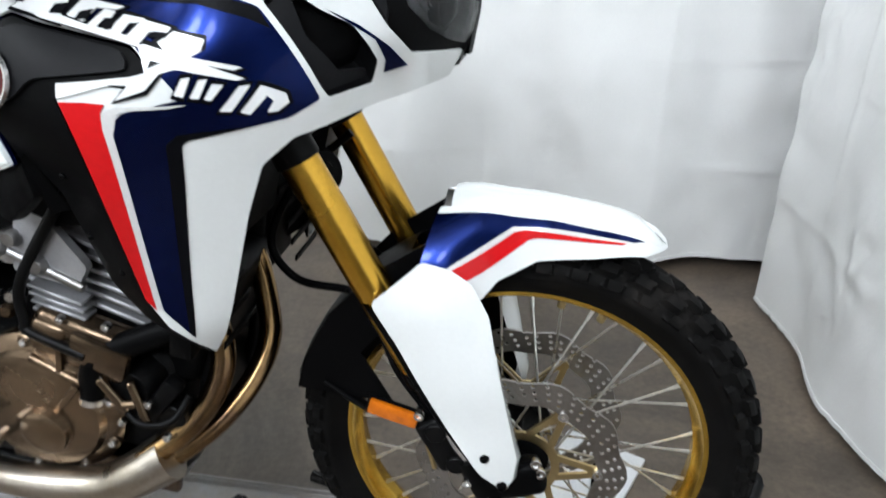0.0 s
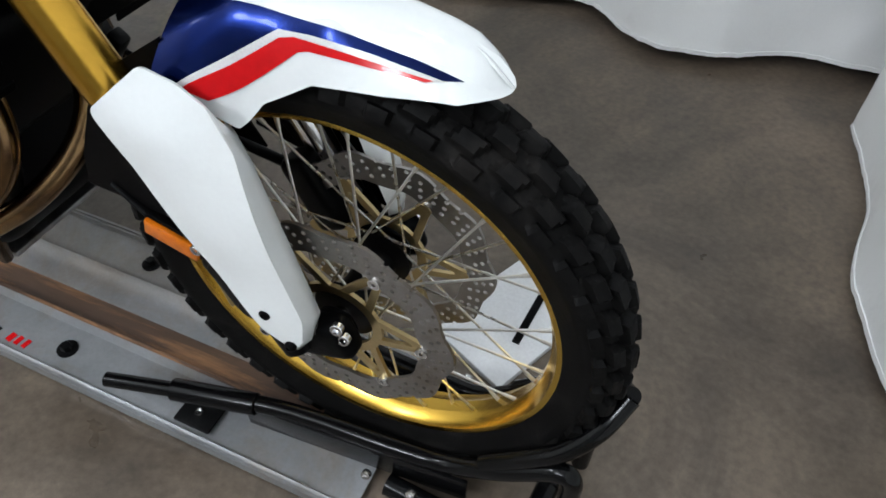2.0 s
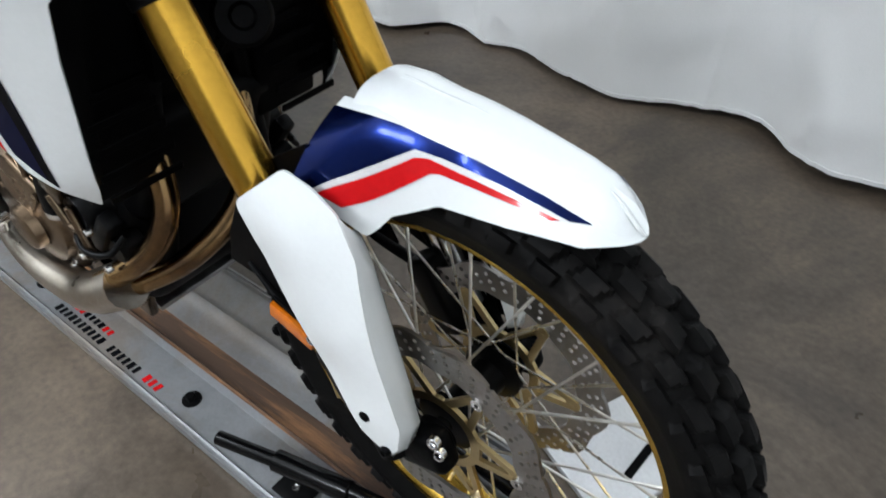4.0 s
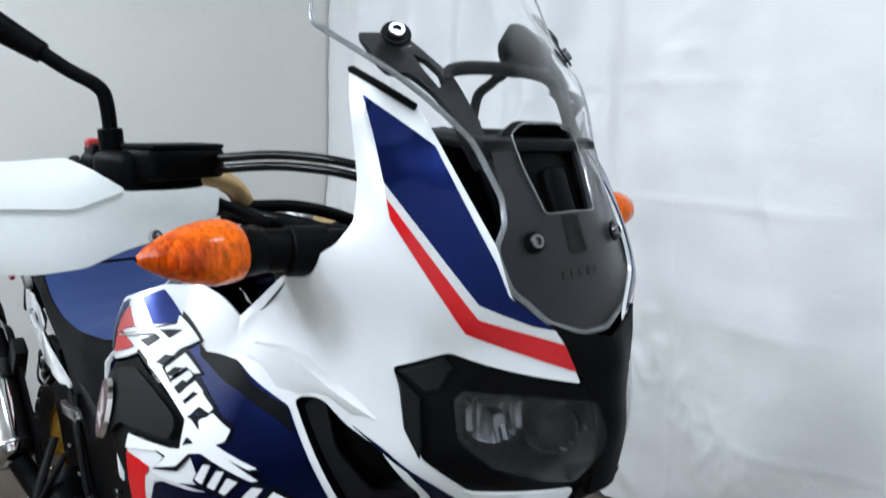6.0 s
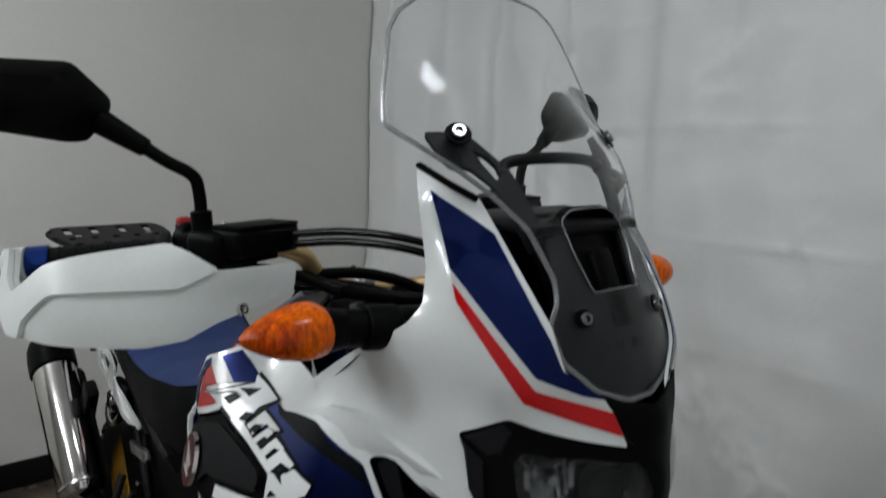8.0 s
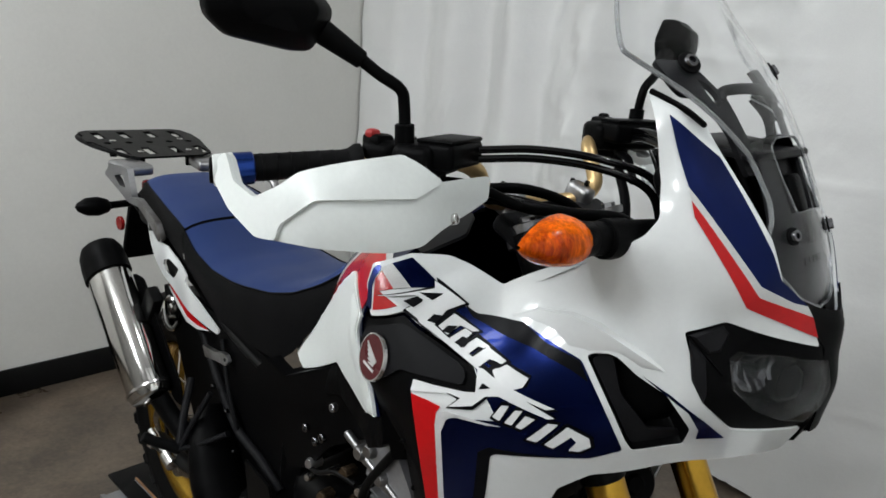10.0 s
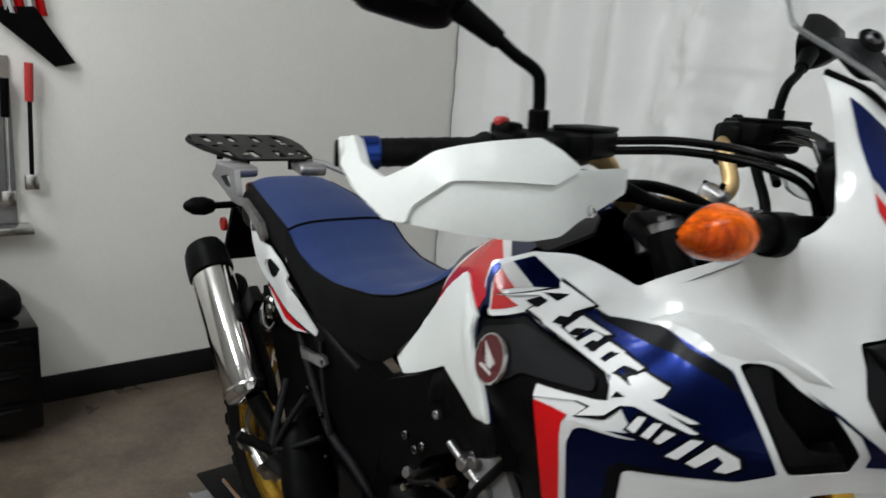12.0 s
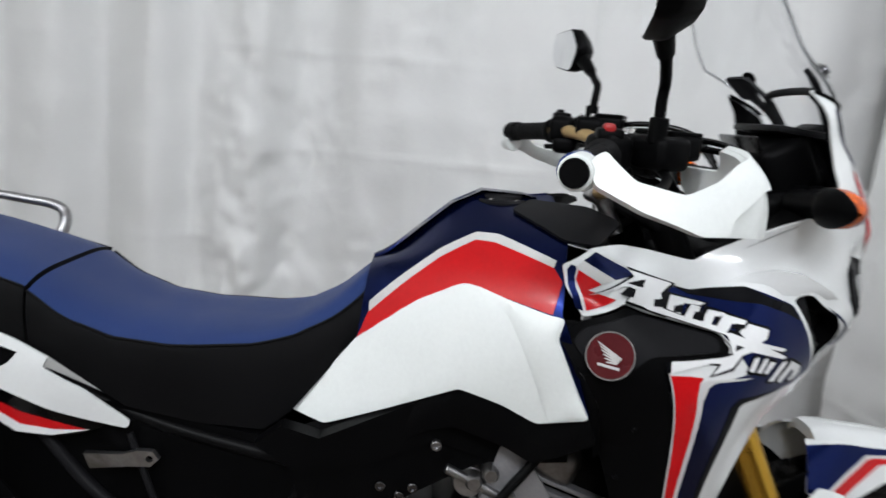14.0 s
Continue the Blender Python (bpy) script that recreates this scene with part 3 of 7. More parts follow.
chock = thing("wheel_chock", (0.02, 0, FLOOR), "black tubular wheel chock gripping the front tyre", "wheel chock")
for s in (-1, 1):
    part("side_bar", tube([(-0.34, s * 0.13, 0.112), (-0.158, s * 0.088, 0.115), (0.048, s * 0.074, 0.122), (0.144, s * 0.068, 0.135), (0.225, s * 0.074, 0.195), (0.285, s * 0.071, 0.243), (0.314, s * 0.07, 0.256), (0.328, s * 0.07, 0.244), (0.331, s * 0.07, 0.2), (0.331, s * 0.07, 0.045)], 0.0155, n=16), BLACK_TUBE, chock)
    part("hoop", tube([(0.2, s * 0.07, 0.19), (0.27, s * 0.068, 0.262), (0.308, s * 0.06, 0.3), (0.342, s * 0.038, 0.346), (0.364, s * 0.001, 0.385)], 0.014, n=16), BLACK_TUBE, chock)
    part("socket", rod((-0.35, s * 0.131, 0.111), (-0.2, s * 0.097, 0.114), 0.02), BLACK_TUBE, chock)
    part("peg", rod((-0.47, s * 0.163, 0.109), (-0.33, s * 0.127, 0.112), 0.0135), BLACK_TUBE, chock)
    part("bracket", rbox((0.075, 0.06, 0.006), pose(-0.31, s * 0.128, 0.055), 0.004), DARK_METAL, chock)
    part("bracket_bolt", bolt((-0.31, s * 0.13, 0.058), (0, 0, 1), 0.008, 0.006), STEEL, chock)
    part("foot", tube([(0.05, s * 0.105, 0.05), (0.16, s * 0.108, 0.045), (0.24, s * 0.098, 0.048), (0.285, s * 0.055, 0.05), (0.295, 0, 0.05)], 0.019, n=16), BLACK_TUBE, chock)
    part("gusset", rbox((0.4, 0.008, 0.06), pose(-0.02, s * 0.09, 0.085, 0, 0, -s * 4), 0.002), BLACK_TUBE, chock)
    for x in (0.02, 0.1):
        part("pin", bolt((x, s * 0.118, 0.085), (0, s, 0.4), 0.008, 0.006), STEEL, chock)
part("cradle", loft([[(0.392 * math.cos(a) - 0.021, y, 0.424 + 0.392 * math.sin(a) - 0.004 * (1 - abs(y) / 0.05)) for y in (-0.05, -0.03, 0, 0.03, 0.05)] for a in [radians(d) for d in range(-104, -36, 6)]]), BLACK_TUBE, chock)

card = thing("white_board", (0.12, 0.34, FLOOR), "white board with a black strap lying on the floor", "board")
part("board", rbox((0.2, 0.3, 0.016), pose(0.12, 0.33, FLOOR + 0.008, 0, 0, -24), 0.003), CARD, card)
part("strap", rbox((0.016, 0.2, 0.006), pose(0.15, 0.36, FLOOR + 0.018, 0, 0, -4), 0.002), PLASTIC, card)
part("eye_ring", tube([(0.165, 0.525 + 0.014 * math.cos(a), FLOOR + 0.034 + 0.03 * math.sin(a)) for a in [radians(30 * k) for k in range(13)]], 0.005, n=10), PLASTIC, card)

# ---- the motorcycle ----
bike = thing("motorcycle", (-0.8, 0, 0.075), "white, blue and red motorcycle with gold wheels on a dolly", "motorcycle")
AXLE, REAR = Vector((-0.021, 0, 0.424)), Vector((-1.675, 0, 0.402))


def turned_y(c):
    """Poses a lathe's axis along y at c."""
    return Matrix.Translation(c) @ Matrix.Rotation(radians(-90), 4, "X")


def tyre(c, outer, half, seat, blocks):
    """A moulded tyre: rounded carcass with deep, skewed tread knobs in staggered rows."""
    h = outer - seat
    depth = 0.014
    rows = ((-0.56, 0.31, 0.0, 0.55), (-0.19, 0.29, 0.5, -0.5), (0.19, 0.29, 0.0, 0.5), (0.56, 0.31, 0.5, -0.55), (-0.93, 0.26, 0.28, 0.2), (0.93, 0.26, 0.78, -0.2))
    n, per = blocks * 14, 14
    ats = np.concatenate([[-1.52, -1.42, -1.3, -1.18], np.linspace(-1.09, 1.09, 49), [1.18, 1.3, 1.42, 1.52]])
    bm = bmesh.new()
    grid = []
    for k in range(n):
        a = k * math.tau / n
        row = []
        for at in ats:
            ang = at * radians(78)
            up = 0.0
            for mid, w, shift, skew in rows:
                dy = abs(at - mid) / (w / 2)
                if dy < 1.15:
                    u = ((k / per + shift + skew * (at - mid)) % 1.0) - 0.5
                    dx = abs(u) / (0.3 if abs(mid) < 0.8 else 0.25)
                    up = max(up, min(1.0, max(0.0, (1.12 - max(dx, dy)) / 0.2)))
            r_ = seat + h * 0.45 + (h * 0.55 - depth) * math.cos(ang) + depth * up * math.cos(ang)
            y = (half - 0.004) * math.sin(ang) / math.sin(radians(85)) + 0.008 * up * math.sin(ang)
            row.append(bm.verts.new((c[0] + r_ * math.cos(a), c[1] + y, c[2] + r_ * math.sin(a))))
        ends = [(seat - 0.004, -half * 0.62), (seat - 0.004, half * 0.62)]
        lo, hi = [bm.verts.new((c[0] + r_ * math.cos(a), c[1] + y, c[2] + r_ * math.sin(a))) for r_, y in ends]
        grid.append([lo, *row, hi])
    for r0, r1 in zip(grid, grid[1:] + grid[:1]):
        m_ = len(r0)
        for q in range(m_):
            bm.faces.new((r0[q], r0[(q + 1) % m_], r1[(q + 1) % m_], r1[q]))
    return bm


def rim(c, r, half):
    w = half
    prof = [(r + 0.013, -w), (r + 0.012, -w + 0.004), (r + 0.002, -w + 0.005), (r - 0.004, -w * 0.55), (r - 0.013, -w * 0.25), (r - 0.013, w * 0.25), (r - 0.004, w * 0.55),
            (r + 0.002, w - 0.005), (r + 0.012, w - 0.004), (r + 0.013, w), (r + 0.008, w + 0.001), (r - 0.006, w - 0.002), (r - 0.009, w * 0.62), (r - 0.019, w * 0.3), (r - 0.019, -w * 0.3),
            (r - 0.009, -w * 0.62), (r - 0.006, -w + 0.002), (r + 0.008, -w - 0.001)]
    return lathe(prof, turned_y(c), 96, closed=True)


def wheel(name, c, outer, half, seat, rim_half, hub_r, hub_half, blocks, spokes):
    hub = part(name, lathe([(0.012, -hub_half), (hub_r * 0.75, -hub_half), (hub_r, -hub_half + 0.004), (hub_r, -hub_half + 0.012), (hub_r * 0.6, -hub_half + 0.02), (hub_r * 0.55, 0),
                            (hub_r * 0.6, hub_half - 0.02), (hub_r, hub_half - 0.012), (hub_r, hub_half - 0.004), (hub_r * 0.75, hub_half), (0.012, hub_half)], turned_y(c), 40), DARK_METAL, bike)
    part("tyre", tyre(c, outer, half, seat, blocks), RUBBER, hub, "black block-tread tyre")
    part("rim", rim(c, seat + 0.001, rim_half), RIM_GOLD, hub, "gold anodised spoked rim")
    shapes = {}
    for k in range(spokes):
        s = -1 if k % 2 else 1
        lead = 1 if (k // 2) % 2 else -1
        a1 = k * math.tau / spokes
        a0 = a1 + lead * radians(52)
        p0 = Vector((hub_r * 0.93 * math.cos(a0), s * (hub_half - 0.008), hub_r * 0.93 * math.sin(a0)))
        p1 = Vector(((seat - 0.017) * math.cos(a1), s * 0.006, (seat - 0.017) * math.sin(a1)))
        q = p1 + (p0 - p1).normalized() * 0.02
        key = (s, lead)
        turn = Matrix.Translation(c) @ Matrix.Rotation(-a1, 4, "Y")
        if key not in shapes:
            inv = Matrix.Rotation(a1, 4, "Y")
            shapes[key] = (part("spoke", rod(inv @ p0, inv @ p1, 0.0019, n=8, bev=0.0003), SPOKE, hub, m=turn), part("nipple", rod(inv @ p1, inv @ q, 0.0033, 0.0026, n=8, bev=0.0004), SPOKE, hub, m=turn))
        else:
            for o in shapes[key]:
                again(o, turn, hub)
    return hub


front = wheel("front_wheel", AXLE, 0.379, 0.052, 0.2925, 0.035, 0.046, 0.06, 42, 36)
tagged(front, "spoked front wheel with gold rim and twin discs")
# weights and valve on the front rim
for a in (80, 66):
    d = Vector((math.cos(radians(a)), 0, math.sin(radians(a))))
    part("rim_lock", rod(AXLE + d * 0.258, AXLE + d * 0.277, 0.0065), CARRIER_GOLD, front)


def wave_disc(c, y, r, r0, petals, holes, thick=0.005, drilled=3):
    out = []
    n = petals * 8
    for k in range(n):
        a = k * math.tau / n
        out.append(((r - 0.005 + 0.005 * math.cos(a * petals)) * math.cos(a), (r - 0.005 + 0.005 * math.cos(a * petals)) * math.sin(a)))
    cut = [[((r0 + 0.003 * math.cos(k * math.tau / 12 * 10)) * math.cos(k * math.tau / 72), (r0 + 0.003 * math.cos(k * math.tau / 72 * petals)) * math.sin(k * math.tau / 72)) for k in range(72)]]
    for k in range(holes):
        a = (k + 0.5) * math.tau / holes
        for j in range(drilled):
            rr = r0 + (r - r0) * (0.24 + 0.24 * ((j + (k % 2) * 0.5) % drilled))
            aa = a + 0.03 * j
            cut.append(ring(0.0037, 7, (rr * math.cos(aa), rr * math.sin(aa))))
    return plate(out, thick, Matrix.Translation((c[0], c[1] + y, c[2])) @ UPRIGHT, cut, 0.014)


def carrier(c, y, r1, r0, arms):
    """The slim spider between hub and disc."""
    m = Matrix.Translation((c[0], c[1] + y, c[2])) @ UPRIGHT
    bits = [plate(ring(r0 + 0.014, 40), 0.006, m, [ring(r0, 40)], 0.02)]
    for k in range(arms):
        a = k * math.tau / arms
        for lean in (-0.3, 0.3):
            p, q = Vector((r0 * 0.99 + 0.008, 0)), Vector((r1 + 0.004, 0))
            p.rotate(Matrix.Rotation(a + lean * 1.25, 2))
            q.rotate(Matrix.Rotation(a + lean * 0.12, 2))
            d = (q - p).normalized()
            n_ = Vector((-d.y, d.x)) * 0.0056
            bits.append(plate([tuple(p + n_), tuple(p - n_), tuple(q - n_ * 0.9), tuple(q + n_ * 0.9)], 0.0056, m, step=0.05))
        e = Vector((r1 + 0.002, 0))
        e.rotate(Matrix.Rotation(a, 2))
        bits.append(plate(ring(0.011, 14, tuple(e)), 0.0052, m, step=0.05))
    return bits


def brake_disc(wheel_ob, c, y, r, r0, petals, holes, arms, hub_r, gold):
    d = part("brake_disc", wave_disc(c, y, r, r0, petals, holes), DISC, wheel_ob, "drilled wave-edged steel brake disc")
    bits = carrier(c, y + (0.004 if y < 0 else -0.004), r0 - 0.006, hub_r, arms)
    part("disc_carrier", bits[0], gold, wheel_ob, "pale gold disc carrier")
    for b_ in bits[1:]:
        part("carrier_arm", b_, gold, wheel_ob)
    for k in range(arms):
        a = k * math.tau / arms
        p = Vector((c[0] + (r0 + 0.001) * math.cos(a), 0, c[2] + (r0 + 0.001) * math.sin(a)))
        o = part("bobbin", lathe([(0.003, -0.006), (0.0085, -0.006), (0.0085, 0.006), (0.003, 0.006)], turned_y((p.x, c[1] + y, p.z)), 14, closed=True), STEEL, wheel_ob)
    return d


for s in (-1, 1):
    brake_disc(front, AXLE, s * 0.072, 0.169, 0.122, 10, 46, 6, 0.05, CARRIER_GOLD)

rear = wheel("rear_wheel", REAR, 0.364, 0.082, 0.254, 0.058, 0.055, 0.08, 30, 32)
tagged(rear, "spoked rear wheel with gold rim")
brake_disc(rear, REAR, -0.095, 0.128, 0.095, 8, 30, 5, 0.05, DARK_METAL)

# fork: gold outer tubes, lower clamp, axle lugs and calipers
DOWN = Vector((0.5206, 0, -1)).normalized()


def along(z):
    """The fork's axis at a height."""
    return Vector((-0.338 + 0.5206 * (0.932 - z), 0, z))


for s in (-1, 1):
    y = Vector((0, s * 0.108, 0))
    leg = part("fork_leg", rod(along(0.62) + y, along(0.935) + y, 0.0275, n=40), FORK_GOLD, bike, "gold anodised upside-down fork tube")
    part("fork_collar", rod(along(0.925) + y, along(0.968) + y, 0.031, n=36), DARK_METAL, bike)
    part("fork_top", rod(along(0.965) + y, along(1.235) + y, 0.026, n=30), DARK_METAL, bike)
    part("fork_seal", rod(along(0.6) + y, along(0.625) + y, 0.03, n=36), PLASTIC, bike)
    part("stanchion", rod(along(0.46) + y, along(0.61) + y, 0.0225, n=30), CHROME, bike)
    lug = part("axle_lug", join(rod(along(0.47) + y, along(0.395) + y, 0.028, n=28), rbox((0.085, 0.04, 0.062), Matrix.Translation((-0.022, s * 0.1, 0.425)) @ Matrix.Rotation(radians(-20), 4, "Y"), 0.014, 3),
                                 rod((-0.019, s * 0.075, 0.425), (-0.019, s * 0.115, 0.425), 0.03, n=28)), PLASTIC, bike, "black fork bottom clamping the axle")
    part("axle_end", lathe([(0.0075, 0.004), (0.0075, 0.0), (0.011, 0.0), (0.0155, 0.0), (0.0155, -0.003), (0.0155, -0.02)], span((-0.021, s * 0.117, 0.424), (-0.021, s * 0.2, 0.424)), 24), STEEL, lug)
    for dx, dz in ((0.008, 0.03), (0.0, 0.047)):
        part("pinch_bolt", bolt((0.004 + dx, s * 0.112, 0.43 + dz - 0.012), (0.15, s, 0.2), 0.0085, 0.005), CHROME, lug)
    # caliper behind the leg
    cal = part("brake_caliper", join(rbox((0.055, 0.05, 0.13), Matrix.Translation((-0.135, s * 0.082, 0.485)) @ Matrix.Rotation(radians(-28), 4, "Y"), 0.014, 3),
                                     rbox((0.05, 0.03, 0.1), Matrix.Translation((-0.14, s * 0.112, 0.487)) @ Matrix.Rotation(radians(-28), 4, "Y"), 0.012, 3),
                                     *[rod((-0.128 + dx, s * 0.11, 0.47 + dz), (-0.128 + dx, s * 0.131, 0.47 + dz), 0.016) for dx, dz in ((-0.02, 0.045), (0.012, -0.012))]), DARK_METAL, bike, "black radial brake caliper")
    for dx, dz in ((-0.045, 0.075), (0.03, -0.045)):
        part("caliper_bolt", bolt((-0.128 + dx, s * 0.126, 0.47 + dz), (0, s, 0), 0.008, 0.006), STEEL, cal)
    part("pad_pin", rod((-0.165, s * 0.12, 0.5), (-0.15, s * 0.12, 0.44), 0.004), CARRIER_GOLD, cal)
    r_ = part("reflector_bracket", rbox((0.085, 0.005, 0.034), Matrix.Translation((-0.213, s * 0.119, 0.542)) @ Matrix.Rotation(radians(16), 4, "Y"), 0.004), PLASTIC, bike)
    part("reflector", rbox((0.078, 0.008, 0.027), Matrix.Translation((-0.213, s * 0.125, 0.542)) @ Matrix.Rotation(radians(16), 4, "Y"), 0.003), REFLEX, r_, "amber side reflector")
    part("hose_guide", tube([(-0.16, s * 0.105, 0.53), (-0.21, s * 0.1, 0.6), (-0.24, s * 0.085, 0.66), (-0.29, s * 0.07, 0.72)], 0.0055), PLASTIC, bike)
part("lower_clamp", join(rbox((0.085, 0.27, 0.05), Matrix.Translation(along(0.975) + Vector((-0.01, 0, 0))) @ Matrix.Rotation(radians(27.5), 4, "Y"), 0.014, 3), rod(along(0.94) + Vector((-0.05, 0, 0)), along(1.2) + Vector((-0.05, 0, 0)), 0.03)), DARK_METAL, bike)
part("top_clamp", rbox((0.09, 0.26, 0.03), Matrix.Translation(along(1.225) + Vector((-0.015, 0, 0))) @ Matrix.Rotation(radians(27.5), 4, "Y"), 0.01, 3), GREY_PLASTIC, bike)
part("front_axle", rod((-0.021, -0.115, 0.424), (-0.021, 0.115, 0.424), 0.011), STEEL, bike)
part("brake_hose", tube([(-0.3, 0.02, 0.93), (-0.38, 0.0, 0.86), (-0.42, -0.03, 0.77), (-0.38, -0.045, 0.715), (-0.3, -0.06, 0.712), (-0.25, -0.085, 0.72)], 0.0065), PLASTIC, bike)

# front mudguard
MUD = Surface((0, -0.7, 0.7), [(-0.18, -0.104, 0.779), (-0.116, -0.10, 0.762), (0.126, -0.035, 0.815), (-0.155, 0, 0.864), (-0.065, 0, 0.864), (0.016, 0, 0.855), (0.097, 0, 0.84), (0.138, 0, 0.823),
                              (0.165, 0, 0.797), (-0.1, -0.05, 0.848), (0, -0.045, 0.84), (0.09, -0.038, 0.824), (-0.016, -0.066, 0.785), (0.06, -0.062, 0.796), (0.13, -0.045, 0.803), (-0.09, -0.085, 0.735)])
MUD_EDGE = [(-0.177, 0.476), (-0.159, 0.558), (-0.157, 0.571), (-0.112, 0.573), (-0.112, 0.611), (-0.065, 0.611), (0.016, 0.606), (0.1, 0.597), (0.148, 0.584), (0.163, 0.5725), (0.167, 0.564), (0.1645, 0.5555), (0.157, 0.547), (0.145, 0.538),
            (0.129, 0.528), (0.06, 0.517), (-0.016, 0.509), (-0.069, 0.48), (-0.094, 0.449), (-0.129, 0.458)]
MUD_BLUE = [(-0.177, 0.476), (-0.16, 0.558), (-0.076, 0.564), (0.018, 0.561), (0.08, 0.5565), (0.129, 0.55), (0.112, 0.5445), (0.074, 0.5475), (0.045, 0.55), (-0.02, 0.551), (-0.052, 0.549), (-0.1, 0.512), (-0.15, 0.471)]
MUD_RED = [(-0.143, 0.47), (-0.05, 0.542), (-0.035, 0.546), (0.104, 0.542), (0.097, 0.539), (-0.019, 0.537), (-0.03, 0.534), (-0.116, 0.467)]
MUD_SILVER = [(-0.15, 0.471), (-0.1, 0.512), (-0.052, 0.549), (-0.02, 0.551), (0.045, 0.55), (0.074, 0.5475), (0.112, 0.5445), (0.104, 0.542), (0.03, 0.5445), (-0.035, 0.5455), (-0.05, 0.542), (-0.143, 0.47)]


def pair(name, make, material, parent, label=""):
    """The right part and its mirror image on the other flank."""
    r = part(name, make(), material, parent, label)
    l = part(name, flip(make()), material, parent, label)
    return r, l


mud_r, mud_l = pair("front_mudguard", lambda: sheet(MUD, MUD_EDGE, thick=0.003, step=0.01, r=0.003), PEARL, bike, "glossy white front mudguard with blue and red stripes")
for m_, fl in ((mud_r, False), (mud_l, True)):
    for nm, o_, mt, off in (("blue_stripe", MUD_BLUE, NAVY, 0.001), ("silver_stripe", MUD_SILVER, SILVERLINE, 0.0012), ("red_stripe", MUD_RED, SCARLET, 0.0014)):
        b_ = sheet(MUD, o_, off=off, thick=0.0006, step=0.01, r=0.001)
        part(nm, flip(b_) if fl else b_, mt, m_)
def mud_top(x, y):
    """Height of the mudguard's skin over (x, y)."""
    lo, hi = 0.5, 0.63
    for _ in range(30):
        v_ = (lo + hi) / 2
        if MUD.place([(x, v_)])[0][0][1] < -abs(y):
            lo = v_
        else:
            hi = v_
    return float(MUD.place([(x, v_)])[0][0][2])


crown = []
for x, w, h in ((-0.141, 0.047, -0.001), (-0.13, 0.047, 0.001), (-0.1, 0.0465, 0.001), (-0.06, 0.0455, 0.001), (-0.02, 0.044, 0.0015), (0.02, 0.042, 0.003), (0.06, 0.0395, 0.004), (0.095, 0.037, 0.0045), (0.12, 0.034, 0.0045), (0.138, 0.029, 0.003), (0.15, 0.022, 0.0018), (0.157, 0.014, 0.001), (0.161, 0.006, 0.0005)):
    mid = mud_top(x, 0.006)
    edge = mud_top(x, w) - 0.001
    crown.append([(x, w * f, edge + (mid + h - edge) * (1 - abs(f) ** 3.2)) for f in np.linspace(-1, 1, 19)])
crown = [[(x, y, z - 0.02) for x, y, z in crown[0]]] + crown
part("mudguard_crown", loft(crown), PEARL, bike, "raised white crown of the front mudguard")

# fork guards
GUARD = Surface((0, -1, 0), [(-0.233, -0.145, 0.744), (-0.168, -0.124, 0.8), (-0.1, -0.122, 0.771), (-0.075, -0.127, 0.726), (-0.15, -0.149, 0.735), (-0.024, -0.139, 0.494), (-0.041, -0.146, 0.438), (-0.066, -0.152, 0.49),
                             (-0.128, -0.146, 0.542), (-0.201, -0.146, 0.68), (-0.1, -0.152, 0.61)], stiff=1e-3)
GUARD_EDGE = [(-0.233, 0.744), (-0.168, 0.8), (-0.129, 0.79), (-0.1, 0.771), (-0.088, 0.75), (-0.075, 0.726), (-0.024, 0.494), (-0.028, 0.455), (-0.041, 0.437), (-0.076, 0.466), (-0.128, 0.542), (-0.201, 0.68), (-0.234, 0.735)]
for fl in (False, True):
    g_ = sheet(GUARD, GUARD_EDGE, thick=0.0035, step=0.01, r=0.006)
    guard = part("fork_guard", flip(g_) if fl else g_, PEARL, bike, "white plastic fork guard")
    for p in ((-0.071, 0.497), (-0.044, 0.446)):
        b_ = bolt((p[0], -0.1495, p[1]), (0, -1, 0), 0.008, 0.004, True)
        part("guard_bolt", flip(b_) if fl else b_, PLASTIC, guard)
    q_ = [(-0.1, 0.771), (-0.088, 0.75), (-0.075, 0.726), (-0.058, 0.645), (-0.041, 0.57), (-0.024, 0.494), (-0.028, 0.455), (-0.041, 0.437)]
    rim_, _ = GUARD.place(q_, -0.0008)
    lead = [(-0.103, -0.1, 0.735), (-0.094, -0.098, 0.722), (-0.08, -0.099, 0.692), (-0.058, -0.102, 0.61), (-0.037, -0.105, 0.54), (-0.02, -0.108, 0.482), (-0.025, -0.118, 0.446), (-0.04, -0.135, 0.432)]
    b_ = loft([[tuple(r0), tuple(np.array(r0) * 0.45 + np.array(l0) * 0.55 + [0.003, -0.002, 0]), l0, (l0[0] - 0.012, l0[1] + 0.012, l0[2] - 0.004)] for r0, l0 in zip(rim_, lead)])
    part("guard_facet", flip(b_) if fl else b_, PEARL, guard)
    b_ = sheet(GUARD, [(-0.225, 0.735), (-0.166, 0.79), (-0.11, 0.765), (-0.085, 0.72), (-0.034, 0.5), (-0.042, 0.452), (-0.072, 0.48), (-0.125, 0.555), (-0.195, 0.685)], off=-0.006, thick=0.003, step=0.02, r=0.004)
    part("guard_lining", flip(b_) if fl else b_, PLASTIC, guard)
    b_ = loft([[(x - 0.02, -0.12, z), (x - 0.005, -0.138, z), (x + 0.02, -0.14, z - 0.01)] for x, z in ((-0.24, 0.73), (-0.2, 0.66), (-0.15, 0.565), (-0.1, 0.49), (-0.06, 0.435))])
    part("guard_back", flip(b_) if fl else b_, PLASTIC, bike)
